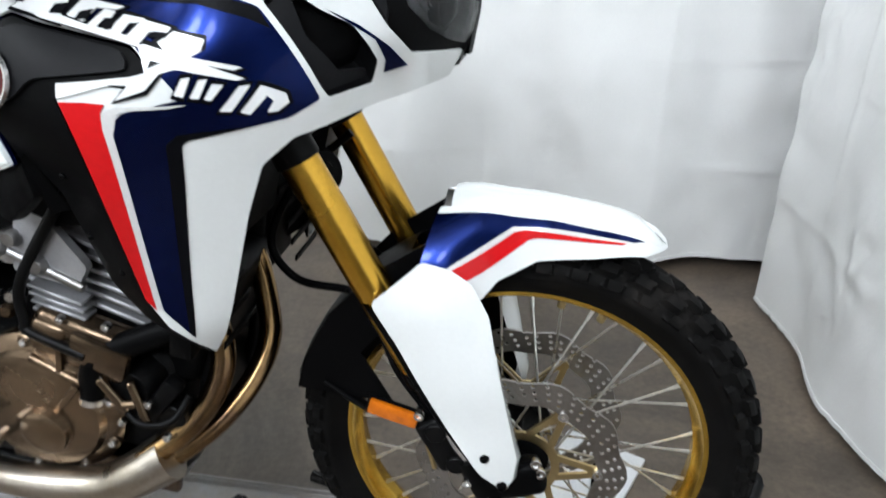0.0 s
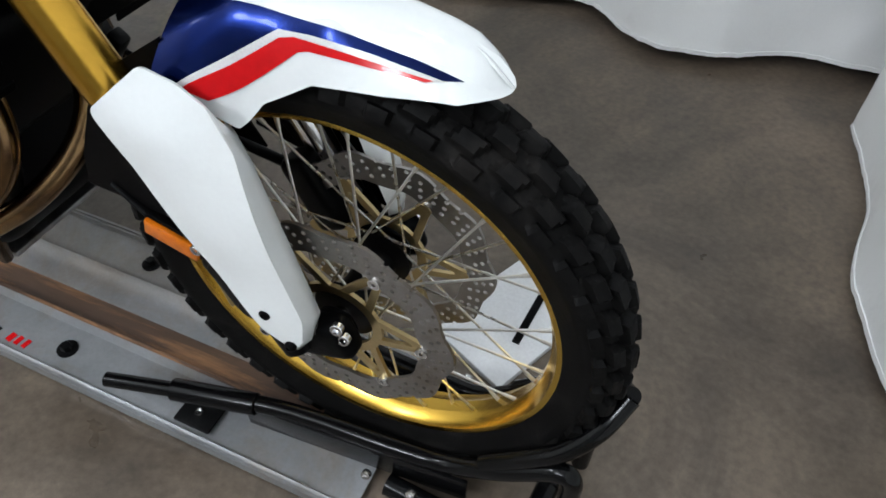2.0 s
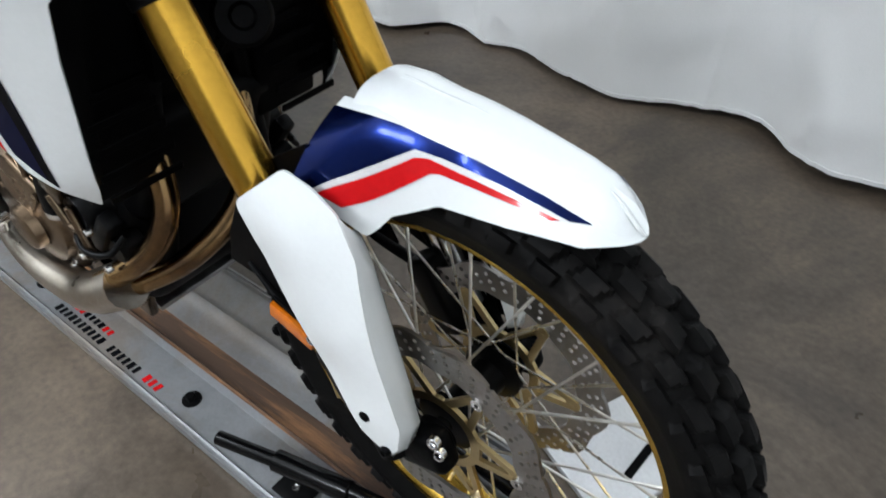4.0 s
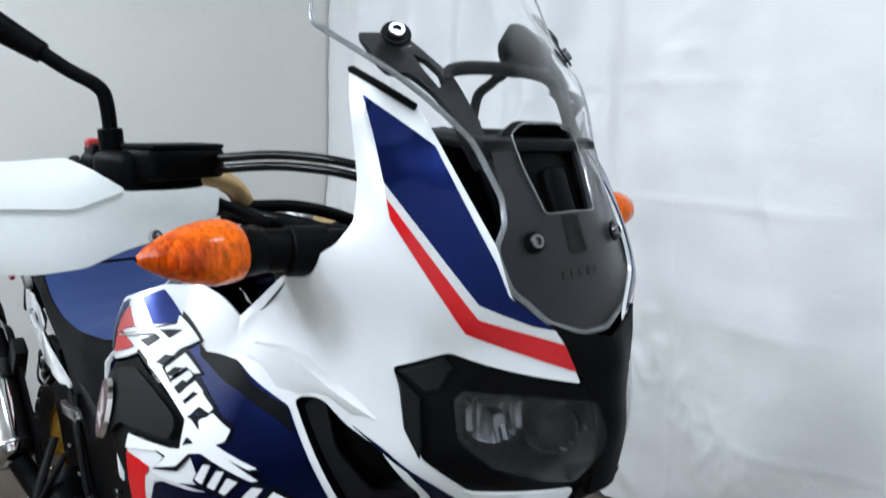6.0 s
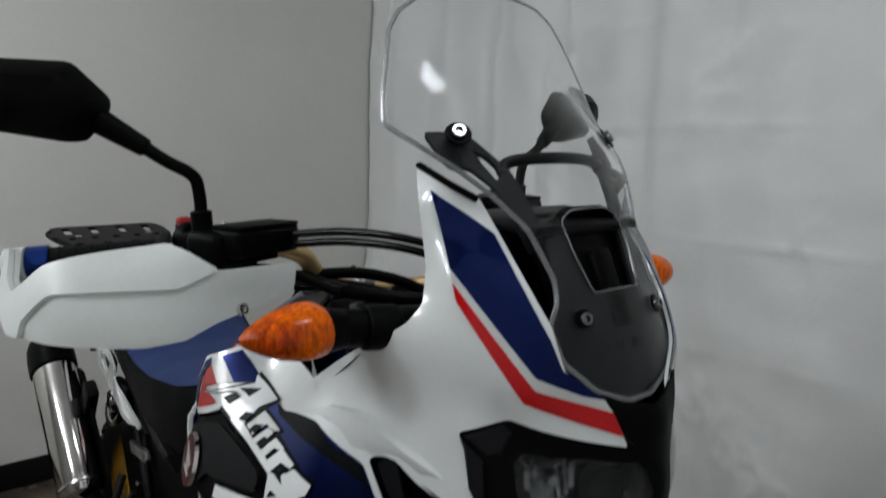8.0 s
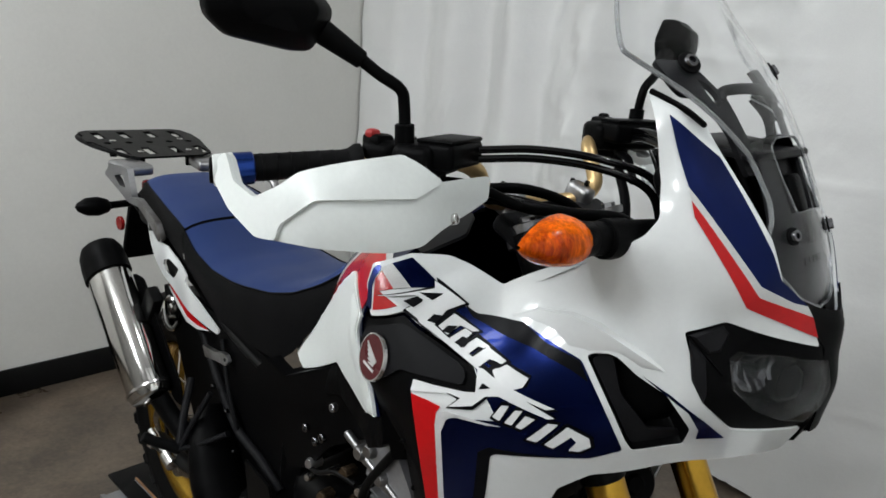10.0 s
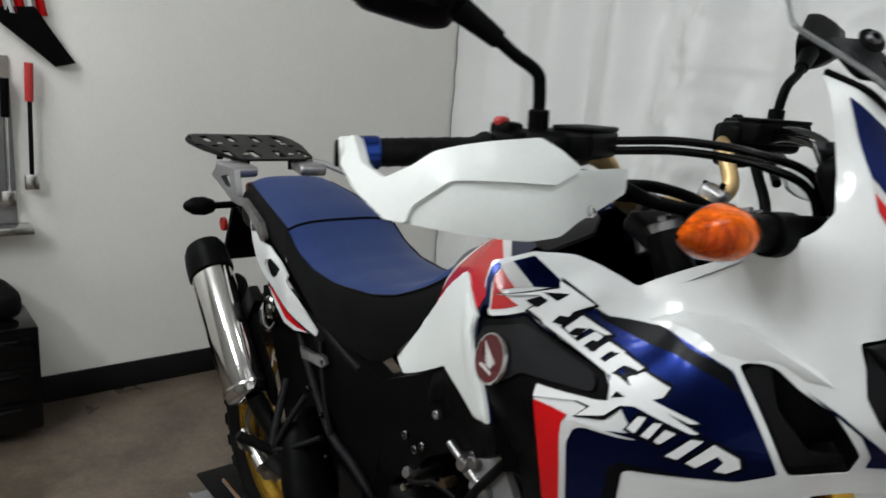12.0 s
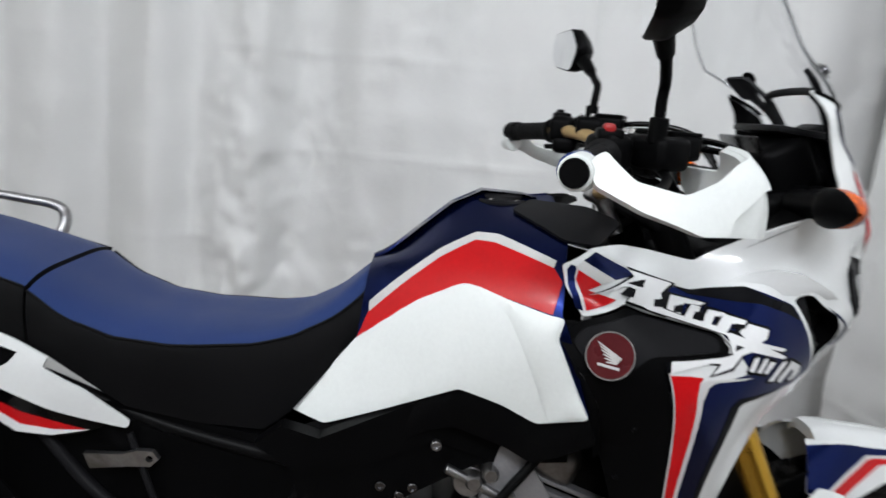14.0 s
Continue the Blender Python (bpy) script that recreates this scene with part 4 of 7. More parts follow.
# black splash guard behind the wheel
part("splash_guard", loft([[(AXLE.x + r_ * math.cos(a), y, AXLE.z + r_ * math.sin(a)) for r_, y in ((0.376, -0.08), (0.384, -0.06), (0.388, -0.03), (0.389, 0), (0.388, 0.03), (0.384, 0.06), (0.376, 0.08))] for a in [radians(d) for d in range(118, 166, 6)]]), PLASTIC, bike, "black splash guard behind the front tyre")
for s in (-1, 1):
    part("splash_stay", tube([(-0.33, s * 0.083, 0.56), (-0.26, s * 0.09, 0.52), (-0.17, s * 0.095, 0.5)], 0.012, flat=0.5), PLASTIC, bike)
    part("splash_side", plate([(-0.375, 0.545), (-0.36, 0.6), (-0.315, 0.685), (-0.245, 0.76), (-0.17, 0.81), (-0.19, 0.72), (-0.27, 0.62), (-0.22, 0.53), (-0.3, 0.54)], 0.004, upright(s * 0.088)), PLASTIC, bike)

# fairing: one skin runs round each flank to the nose
FLANK = [(-0.522, -0.294, 1.057), (-0.405, -0.27, 0.99), (-0.442, -0.20, 0.673), (-0.447, -0.236, 0.721), (-0.484, -0.265, 0.80), (-0.34, -0.218, 0.958), (-0.32, -0.212, 1.139), (-0.30, -0.206, 1.149),
         (-0.261, -0.186, 1.032), (-0.223, -0.139, 1.04), (-0.4725, -0.1895, 1.18), (-0.577, -0.185, 1.19), (-0.404, -0.226, 1.154), (-0.63, -0.262, 1.133), (-0.67, -0.266, 1.072), (-0.601, -0.289, 1.059), (-0.435, -0.267, 1.09),
         (-0.3345, -0.2, 1.2124), (-0.2775, -0.19, 1.2034)]
NOSE = [(-0.185, -0.123, 1.059), (-0.131, -0.036, 1.062), (-0.175, -0.127, 1.075), (-0.195, -0.165, 1.117), (-0.226, -0.173, 1.188), (-0.2, -0.133, 1.198), (-0.237, -0.181, 1.135), (-0.176, -0.13, 1.226), (-0.13, -0.043, 1.179),
        (-0.136, -0.054, 1.204), (-0.141, -0.06, 1.216), (-0.161, -0.099, 1.249), (-0.117, 0, 1.19), (-0.112, 0, 1.12), (-0.122, 0, 1.06), (-0.13, 0.043, 1.179), (-0.131, 0.036, 1.062)]
WING = [(-0.248, -0.167, 1.341), (-0.2635, -0.12, 1.401), (-0.2437, -0.118, 1.3705), (-0.32, -0.151, 1.44), (-0.278, -0.158, 1.417), (-0.29, -0.177, 1.333), (-0.315, -0.222, 1.275)]
SKIN = Surface((0.707, -0.707, 0), FLANK + NOSE + WING)

COWL = [(-0.644, 1.17), (-0.59, 1.19), (-0.534, 1.194), (-0.506, 1.19), (-0.466, 1.18), (-0.392, 1.249), (-0.334, 1.288), (-0.32, 1.306), (-0.319, 1.341), (-0.326, 1.39), (-0.334, 1.44), (-0.269, 1.406), (-0.197, 1.289), (-0.183, 1.247), (-0.142, 1.215),
        (-0.118, 1.168), (-0.235, 1.197), (-0.283, 1.186), (-0.256, 1.108), (-0.215, 1.073), (-0.118, 1.065), (-0.132, 1.032), (-0.176, 1.025), (-0.25, 1.01), (-0.293, 1.001), (-0.356, 0.986), (-0.391, 0.955),
        (-0.408, 0.891), (-0.442, 0.71), (-0.453, 0.676), (-0.511, 0.743), (-0.531, 0.789), (-0.578, 1.04), (-0.577, 1.057), (-0.497, 1.066), (-0.494, 1.076), (-0.503, 1.096), (-0.576, 1.117), (-0.594, 1.126), (-0.642, 1.104), (-0.651, 1.143)]
VENT = [(-0.377, 1.137), (-0.363, 1.146), (-0.346, 1.144), (-0.324, 1.127), (-0.293, 1.111), (-0.258, 1.067), (-0.256, 1.039), (-0.317, 1.031), (-0.327, 1.044)]
WEDGE = [(-0.319, 1.128), (-0.287, 1.111), (-0.248, 1.084), (-0.217, 1.059), (-0.246, 1.052), (-0.249, 1.068), (-0.268, 1.094)]
SURROUND = [(-0.283, 1.186), (-0.235, 1.197), (-0.142, 1.174), (-0.118, 1.168), (-0.1, 1.172), (-0.083, 1.18), (-0.079, 1.12), (-0.086, 1.05), (-0.118, 1.063), (-0.215, 1.072), (-0.256, 1.108)]
GLASS = [(-0.23, 1.161), (-0.222, 1.167), (-0.161, 1.161), (-0.101, 1.15), (-0.089, 1.122), (-0.089, 1.098), (-0.116, 1.073), (-0.152, 1.081), (-0.195, 1.1), (-0.225, 1.127)]
BLUE = [(-0.545, 1.15), (-0.497, 1.143), (-0.444, 1.155), (-0.382, 1.131), (-0.328, 1.031), (-0.363, 1.013), (-0.47, 0.996), (-0.476, 0.991), (-0.476, 0.94), (-0.482, 0.719), (-0.514, 0.77), (-0.537, 1.005), (-0.535, 1.02),
        (-0.526, 1.029), (-0.471, 1.042), (-0.493, 1.078), (-0.502, 1.098), (-0.56, 1.114)]
RED = [(-0.577, 1.04), (-0.555, 1.04), (-0.539, 1.038), (-0.544, 1.029), (-0.545, 1.012), (-0.521, 0.772), (-0.531, 0.789)]
SILVER = [(-0.544, 1.029), (-0.532, 1.035), (-0.467, 1.036), (-0.483, 1.033), (-0.526, 1.031), (-0.531, 1.027), (-0.537, 1.005), (-0.514, 0.77), (-0.521, 0.772), (-0.545, 1.012)]
SHROUD = [(-0.661, 1.07), (-0.6555, 1.085), (-0.642, 1.1), (-0.595, 1.122), (-0.577, 1.113), (-0.505, 1.093), (-0.497, 1.076), (-0.503, 1.067), (-0.575, 1.059), (-0.582, 1.044), (-0.579, 1.03), (-0.533, 0.789), (-0.511, 0.741), (-0.455, 0.672),
          (-0.543, 0.728), (-0.59, 0.8), (-0.622, 0.89), (-0.6353, 0.9731), (-0.646, 1.01), (-0.6556, 1.042)]
BADGE_AT = (-0.629, 1.059)
FLANK_RED = [(-0.6382, 1.1519), (-0.6295, 1.1635), (-0.5995, 1.1505), (-0.6311, 1.1393), (-0.6036, 1.129), (-0.6385, 1.113)]
WING_BLUE = [(-0.316, 1.414), (-0.253, 1.371), (-0.197, 1.275), (-0.186, 1.249), (-0.144, 1.217), (-0.164, 1.222), (-0.211, 1.243), (-0.294, 1.341)]
WING_RED = [(-0.291, 1.328), (-0.287, 1.311), (-0.221, 1.218), (-0.123, 1.179), (-0.135, 1.204), (-0.211, 1.231)]
WING_SILVER = [(-0.291, 1.328), (-0.294, 1.341), (-0.211, 1.243), (-0.164, 1.222), (-0.144, 1.217), (-0.135, 1.204), (-0.211, 1.231)]
# the lettering on the flank, as plain slanted shapes
MARKS = [[(-0.634, 1.133), (-0.552, 1.155), (-0.553, 1.163), (-0.51, 1.148), (-0.535, 1.136), (-0.556, 1.113), (-0.592, 1.127), (-0.568, 1.141), (-0.582, 1.144)],
         [(-0.58, 1.13), (-0.562, 1.124), (-0.534, 1.113), (-0.495, 1.1), (-0.493, 1.091), (-0.507, 1.096), (-0.573, 1.118)],
         [(-0.547, 1.119), (-0.526, 1.136), (-0.493, 1.128), (-0.501, 1.125), (-0.517, 1.127), (-0.535, 1.113)], [(-0.532, 1.111), (-0.511, 1.126), (-0.502, 1.124), (-0.521, 1.106)],
         [(-0.517, 1.106), (-0.497, 1.122), (-0.48, 1.118), (-0.489, 1.114), (-0.495, 1.114), (-0.509, 1.102)], [(-0.504, 1.101), (-0.484, 1.118), (-0.462, 1.111), (-0.468, 1.105), (-0.482, 1.107), (-0.495, 1.095)]]
MARKS_B = [[(-0.48, 1.097), (-0.463, 1.108), (-0.438, 1.101), (-0.444, 1.089), (-0.456, 1.083), (-0.408, 1.072), (-0.417, 1.069), (-0.474, 1.082)],
           [(-0.496, 1.095), (-0.49, 1.096), (-0.407, 1.061), (-0.415, 1.059), (-0.47, 1.072), (-0.485, 1.068), (-0.501, 1.051), (-0.53, 1.041), (-0.516, 1.056), (-0.53, 1.057), (-0.578, 1.043), (-0.575, 1.058), (-0.55, 1.06), (-0.512, 1.065), (-0.497, 1.069)]]
MARKS_C = [[(-0.478, 1.046), (-0.4675, 1.064), (-0.4585, 1.065), (-0.469, 1.043)], [(-0.464, 1.0425), (-0.452, 1.062), (-0.443, 1.063), (-0.455, 1.041)], [(-0.451, 1.0405), (-0.4405, 1.058), (-0.4285, 1.056), (-0.444, 1.0385)], [(-0.4376, 1.0271), (-0.4144, 1.0543), (-0.4025, 1.0548), (-0.4251, 1.0256)],
           [(-0.4169, 1.0247), (-0.3933, 1.0541), (-0.3834, 1.0505), (-0.3662, 1.0432), (-0.3629, 1.0319), (-0.3755, 1.0218), (-0.388, 1.0215), (-0.3795, 1.035), (-0.3876, 1.0423), (-0.4065, 1.0209)]]
PATCHES = [[(-0.5731, 1.147), (-0.5406, 1.1507), (-0.5554, 1.1416)], [(-0.5948, 1.1352), (-0.5754, 1.143), (-0.5681, 1.1392), (-0.5801, 1.1308)], [(-0.5608, 1.121), (-0.5525, 1.1288), (-0.5396, 1.1298), (-0.5496, 1.1207)],
           [(-0.5413, 1.115), (-0.5334, 1.1221), (-0.521, 1.1247), (-0.5294, 1.1159)], [(-0.5245, 1.1088), (-0.5144, 1.117), (-0.5037, 1.117), (-0.5128, 1.1072)], [(-0.4858, 1.1012), (-0.4786, 1.1064), (-0.4657, 1.1054), (-0.4715, 1.1004)], [(-0.4945, 1.0726), (-0.4897, 1.0806), (-0.4806, 1.078)]]
BLUE_TOP = [(-0.5117, 1.1467), (-0.497, 1.143), (-0.444, 1.155), (-0.421, 1.1421), (-0.3835, 1.1305), (-0.374, 1.1088), (-0.3935, 1.1188), (-0.4371, 1.1336), (-0.4683, 1.1345), (-0.5036, 1.1382)]
FLANK_BLUE = [(-0.6153, 1.1747), (-0.5872, 1.1851), (-0.5453, 1.159), (-0.5578, 1.1552), (-0.5864, 1.1515)]
FLANK_SILVER = [(-0.632, 1.166), (-0.6153, 1.1747), (-0.5864, 1.1515), (-0.6104, 1.1463)]
FLANK_LINE = [(-0.648, 1.145), (-0.642, 1.164), (-0.634, 1.17), (-0.629, 1.167), (-0.638, 1.155), (-0.642, 1.143), (-0.641, 1.112), (-0.647, 1.116)]


def tucked(p):
    """The shroud's lower half turns inwards behind the red stripe."""
    u_, v_ = SKIN.flat(p)
    behind = max(0.0, line([(0.67, -0.455), (0.741, -0.511), (0.789, -0.533), (1.03, -0.579), (1.2, -0.61)], v_) - u_)
    return Vector((p.x, p.y + 0.85 * behind * max(0.0, min(1.0, (1.03 - v_) / 0.12)), p.z))


def grown(poly, d):
    c = np.mean(poly, 0)
    return [tuple(c + (np.array(p) - c) * (1 + d / max(1e-4, np.linalg.norm(np.array(p) - c)))) for p in poly]


for fl in (False, True):
    def side_of(bm):
        if fl:
            flip(bm)
            bmesh.ops.translate(bm, verts=bm.verts, vec=(0, -0.014, 0))
        return bm

    cowl = part("fairing", side_of(sheet(SKIN, COWL, [fillet(VENT, 0.004)], thick=0.0035, step=0.011, r=0.004)), PEARL, bike, "glossy pearl-white fairing with blue and red graphics")

    def on_skin(name, outline, material, off, r=0.002, thick=0.0007, label=""):
        return part(name, side_of(sheet(SKIN, outline, off=off, thick=thick, step=0.011, r=r)), material, cowl, label)

    fin = []
    for top_, ridge_, low_, o_ in (((-0.459, 1.158), (-0.457, 1.1565), (-0.455, 1.155), 0.0005), ((-0.428, 1.176), (-0.427, 1.172), (-0.43, 1.158), 0.004), ((-0.391, 1.182), (-0.392, 1.1765), (-0.398, 1.142), 0.008),
                                   ((-0.363, 1.178), (-0.366, 1.1725), (-0.374, 1.1405), 0.01), ((-0.332, 1.1625), (-0.335, 1.158), (-0.343, 1.1475), 0.009), ((-0.315, 1.153), (-0.317, 1.149), (-0.32, 1.1355), 0.007), ((-0.2965, 1.1372), (-0.2965, 1.137), (-0.2965, 1.1368), 0.002)):
        ways = [(top_, -0.002), (ridge_, o_)] + [((ridge_[0] + (low_[0] - ridge_[0]) * k_, ridge_[1] + (low_[1] - ridge_[1]) * k_), o_ * (1 - k_) * (1 + 0.4 * k_)) for k_ in (0.2, 0.45, 0.7)] + [(low_, -0.001)]
        fin.append([tuple(SKIN.place([q_], d_)[0][0]) for q_, d_ in ways])
    part("fairing_fin", side_of(loft(fin)), PEARL, cowl)
    on_skin("blue_panel", BLUE, NAVY, 0.0011, 0.004)
    # dark strip that paints shade and dark reflection along the blue panel's front edge
    on_skin("painted_shade_edge", [(-0.4, 1.0075), (-0.47, 0.9965), (-0.476, 0.991), (-0.4762, 0.94), (-0.482, 0.722), (-0.489, 0.733), (-0.4905, 0.94), (-0.491, 0.993), (-0.479, 1.004)], DECAL_BLACK, 0.0018, 0.001)
    on_skin("silver_stripe", SILVER, SILVERLINE, 0.0015, 0)
    on_skin("red_stripe", RED, SCARLET, 0.0017, 0.001)
    on_skin("flank_red", FLANK_RED, SCARLET, 0.0011, 0.001)
    on_skin("flank_blue", FLANK_BLUE, NAVY, 0.0011, 0.001)
    on_skin("flank_silver", FLANK_SILVER, SILVERLINE, 0.0014, 0.001)
    on_skin("flank_line", FLANK_LINE, NAVY, 0.0013, 0.001)
    on_skin("dark_top_edge", BLUE_TOP, DECAL_BLACK, 0.0016, 0.002)
    on_skin("wing_blue", WING_BLUE, NAVY, 0.0011, 0.001)
    on_skin("wing_silver", WING_SILVER, SILVERLINE, 0.0013, 0)
    on_skin("wing_red", WING_RED, SCARLET, 0.0015, 0.001)
    on_skin("dark_wedge", WEDGE, NAVY, 0.0011, 0.001)
    for mk in MARKS + MARKS_B + MARKS_C:
        on_skin("mark_outline", grown(mk, 0.0038), DECAL_BLACK, 0.0021, 0.001)
    for mk in MARKS + MARKS_B + MARKS_C:
        on_skin("mark", grown(mk, -0.001), DECAL_WHITE, 0.0030, 0.001)
    for mk in PATCHES:
        on_skin("mark_patch", mk, DECAL_BLACK, 0.0037, 0.0008)
    # the air vent: walls, floor and a slanted vane
    q = dense(fillet(VENT, 0.004), 0.01)
    top, nn = SKIN.place(q, -0.001)
    deep, _ = SKIN.place([tuple(np.mean(VENT, 0) + (np.array(p) - np.mean(VENT, 0)) * 0.86) for p in q], -0.034)
    vent = part("air_vent", side_of(loft([[tuple(p) for p in (*top, top[0])], [tuple(p) for p in (*deep, deep[0])]])), PLASTIC, cowl, "black air vent in the fairing")
    part("vent_floor", side_of(sheet(SKIN, [(-0.37, 1.135), (-0.345, 1.14), (-0.27, 1.085), (-0.26, 1.045), (-0.315, 1.035)], off=-0.032, thick=0.002, step=0.02)), PLASTIC, vent)
    part("vent_vane", side_of(sheet(SKIN, [(-0.374, 1.134), (-0.362, 1.143), (-0.352, 1.142), (-0.34, 1.1), (-0.3, 1.055), (-0.262, 1.05), (-0.258, 1.041), (-0.315, 1.033), (-0.325, 1.046)], off=-0.01, thick=0.004, step=0.012, r=0.004)), GREY_PLASTIC, vent)
    # black flank panel with its badge
    shroud_bm = sheet(SKIN, SHROUD, off=-0.0025, thick=0.004, step=0.012, r=0.004)
    for vert in shroud_bm.verts:
        vert.co = tucked(vert.co)
    shroud = part("radiator_shroud", side_of(shroud_bm), PLASTIC, bike, "satin black radiator shroud")
    part("shroud_inset", side_of(sheet(SKIN, [(-0.652, 1.07), (-0.642, 1.092), (-0.593, 1.113), (-0.51, 1.089), (-0.512, 1.071), (-0.595, 1.062), (-0.615, 1.04), (-0.641, 1.03)], off=0.003, thick=0.006, step=0.012, r=0.008)), GREY_PLASTIC, shroud)
    rear_ = [tuple(p) for p in SKIN.place([(-0.645, 1.098), (-0.6555, 1.085), (-0.661, 1.07), (-0.6556, 1.042), (-0.646, 1.01), (-0.6353, 0.9731), (-0.622, 0.89)], -0.005)[0]]
    rear_ = [tuple(tucked(Vector(p))) for p in rear_]
    part("shroud_return", side_of(loft([rear_, [(-0.672, -0.255, 1.095), (-0.671, -0.257, 1.085), (-0.665, -0.258, 1.065), (-0.651, -0.26, 1.0376), (-0.631, -0.261, 1.0), (-0.6095, -0.265, 0.962), (-0.595, -0.255, 0.89)]])), PLASTIC, shroud)
    centre, cn = SKIN.place([BADGE_AT], 0.003)
    face = span(centre[0], centre[0] + cn[0])
    badge = part("badge", side_of(lathe([(0, 0.0045), (0.031, 0.0045), (0.0315, 0.0), (0, 0)], face, 48)), BADGE, shroud, "round maroon badge with a chrome rim")
    part("badge_rim", side_of(lathe([(0.0312, 0.0), (0.0312, 0.005), (0.0332, 0.005), (0.034, 0.0)], face, 48, closed=True)), STEEL, badge)
    for k in range(6):
        tip = Vector((-0.018 + 0.0028 * k, 0.017 - 0.0052 * k))
        root = Vector((0.015 - 0.001 * k, -0.003 - 0.0012 * k))
        across = Vector((tip.y - root.y, root.x - tip.x)).normalized() * 0.0017
        part("badge_mark", side_of(plate([tuple(root - across), tuple(root + across), tuple(tip + across * 0.4), tuple(tip - across * 0.4)], 0.0012, face @ pose(0, 0, 0.0052), step=0.1)), SILVERLINE, badge)
    part("badge_bar", side_of(rbox((0.03, 0.0035, 0.001), face @ pose(-0.001, -0.0145, 0.0052, 0, 0, -8), 0)), SILVERLINE, badge)
    for u_, v_ in ((-0.6, 0.95), (-0.6, 0.86), (-0.56, 0.82)):
        p_, n_ = SKIN.place([(u_, v_)], 0.0)
        part("shroud_bolt", side_of(bolt(tucked(Vector(p_[0])), n_[0], 0.004, 0.003, True)), DARK_METAL, shroud)
    # headlight
    lamp_body = part("headlight", side_of(sheet(SKIN, SURROUND, [fillet(GLASS, 0.003)], off=-0.003, thick=0.004, step=0.01, r=0.004)), PLASTIC, bike, "twin headlight in a black surround")
    part("brow", side_of(sheet(SKIN, [(-0.28, 1.183), (-0.235, 1.195), (-0.2, 1.187), (-0.22, 1.168), (-0.232, 1.157), (-0.236, 1.14)], off=0.0, thick=0.006, step=0.01, r=0.003)), PLASTIC, lamp_body)
    glass = part("glass", side_of(sheet(SKIN, fillet(GLASS, 0.003), off=-0.001, thick=0.0025, step=0.01, r=0)), LENS, lamp_body, "clear headlight glass")
    glass.visible_shadow = False
    g0 = dense(fillet(GLASS, 0.003), 0.012)
    a_, _ = SKIN.place(g0, -0.004)
    gc = np.mean(GLASS, 0)
    b_, _ = SKIN.place([tuple(gc + (np.array(p) - gc) * 0.9) for p in g0], -0.03)
    c_, _ = SKIN.place([tuple(gc + (np.array(p) - gc) * 0.5) for p in g0], -0.055)
    part("bowl", side_of(loft([[tuple(p) for p in (*r_, r_[0])] for r_ in (a_, b_, c_)])), GLOSS_BLACK, lamp_body)
    part("bowl_back", side_of(sheet(SKIN, [tuple(gc + (np.array(p) - gc) * 0.55) for p in g0], off=-0.054, thick=0.002, step=0.02, r=0)), GLOSS_BLACK, lamp_body)
    # flat facets of the lamp surround
    for out_, mid_ in ((((-0.278, 1.183), (-0.24, 1.194), (-0.231, 1.184), (-0.242, 1.165), (-0.256, 1.163)), (-0.25, 1.178)), (((-0.278, 1.18), (-0.258, 1.16), (-0.255, 1.122), (-0.257, 1.11), (-0.271, 1.134)), (-0.262, 1.14))):
        rim_ = [tuple(SKIN.place([q_], 0.0015)[0][0]) for q_ in (*out_, out_[0])]
        top_ = [tuple(SKIN.place([(mid_[0] + (q_[0] - mid_[0]) * 0.8, mid_[1] + (q_[1] - mid_[1]) * 0.8)], 0.005)[0][0]) for q_ in (*out_, out_[0])]
        mid3 = [tuple(np.mean(top_[:-1], 0))] * len(top_)
        part("lamp_facet", side_of(loft([rim_, top_, mid3])), GREY_PLASTIC, lamp_body)
    rc, rn = SKIN.place([(-0.193, 1.147)], -0.032)
    fwd = np.array((0.86, -0.5, 0.05))
    cup = span(rc[0], rc[0] + fwd)
    for k in range(-4, 5):
        x_ = 0.0056 * k
        hgt = math.sqrt(max(0.0, 0.0255 ** 2 - x_ ** 2))
        zs = [0.9 * (x_ ** 2 + q_ * q_) / 0.034 * 0.9 for q_ in (-hgt, -hgt / 2, 0, hgt / 2, hgt)]
        ys = (-hgt, -hgt / 2, 0, hgt / 2, hgt)
        bm = loft([[(x_ - 0.003, y_, z_ + 0.0012 * (k % 2)) for y_, z_ in zip(ys, zs)], [(x_ + 0.003, y_, z_ - 0.0012 * (k % 2)) for y_, z_ in zip(ys, zs)]])
        bmesh.ops.transform(bm, matrix=cup, verts=bm.verts)
        part("reflector_facet", side_of(bm), LAMP_BOWL, lamp_body, "chrome reflector facet")
    part("bulb", side_of(lathe([(0, 0.03), (0.006, 0.028), (0.008, 0.02), (0.008, 0.0)], cup, 16)), LAMP_BOWL, lamp_body)
    # small prism facets in the lens' inner corner
    for k in range(4):
        pc, pn_ = SKIN.place([(-0.104 - 0.0075 * k, 1.124 - 0.0062 * k)], -0.012)
        part("corner_facet", side_of(rbox((0.003, 0.008, 0.002), span(pc[0], pc[0] + pn_[0]) @ pose(0, 0, 0, 20 * (k % 3 - 1), 25 * (k % 2) - 12, 30 + 11 * k), 0.0008, 1)), LAMP_BOWL, lamp_body)
    rc, rn = SKIN.place([(-0.118, 1.112)], -0.028)
    part("projector", side_of(lathe([(0.0, 0.006), (0.012, 0.004), (0.02, -0.002), (0.022, -0.006), (0.026, -0.006), (0.026, -0.02)], span(rc[0], rc[0] + np.array((0.95, -0.25, 0.0))), 28)), DARK_METAL, lamp_body)
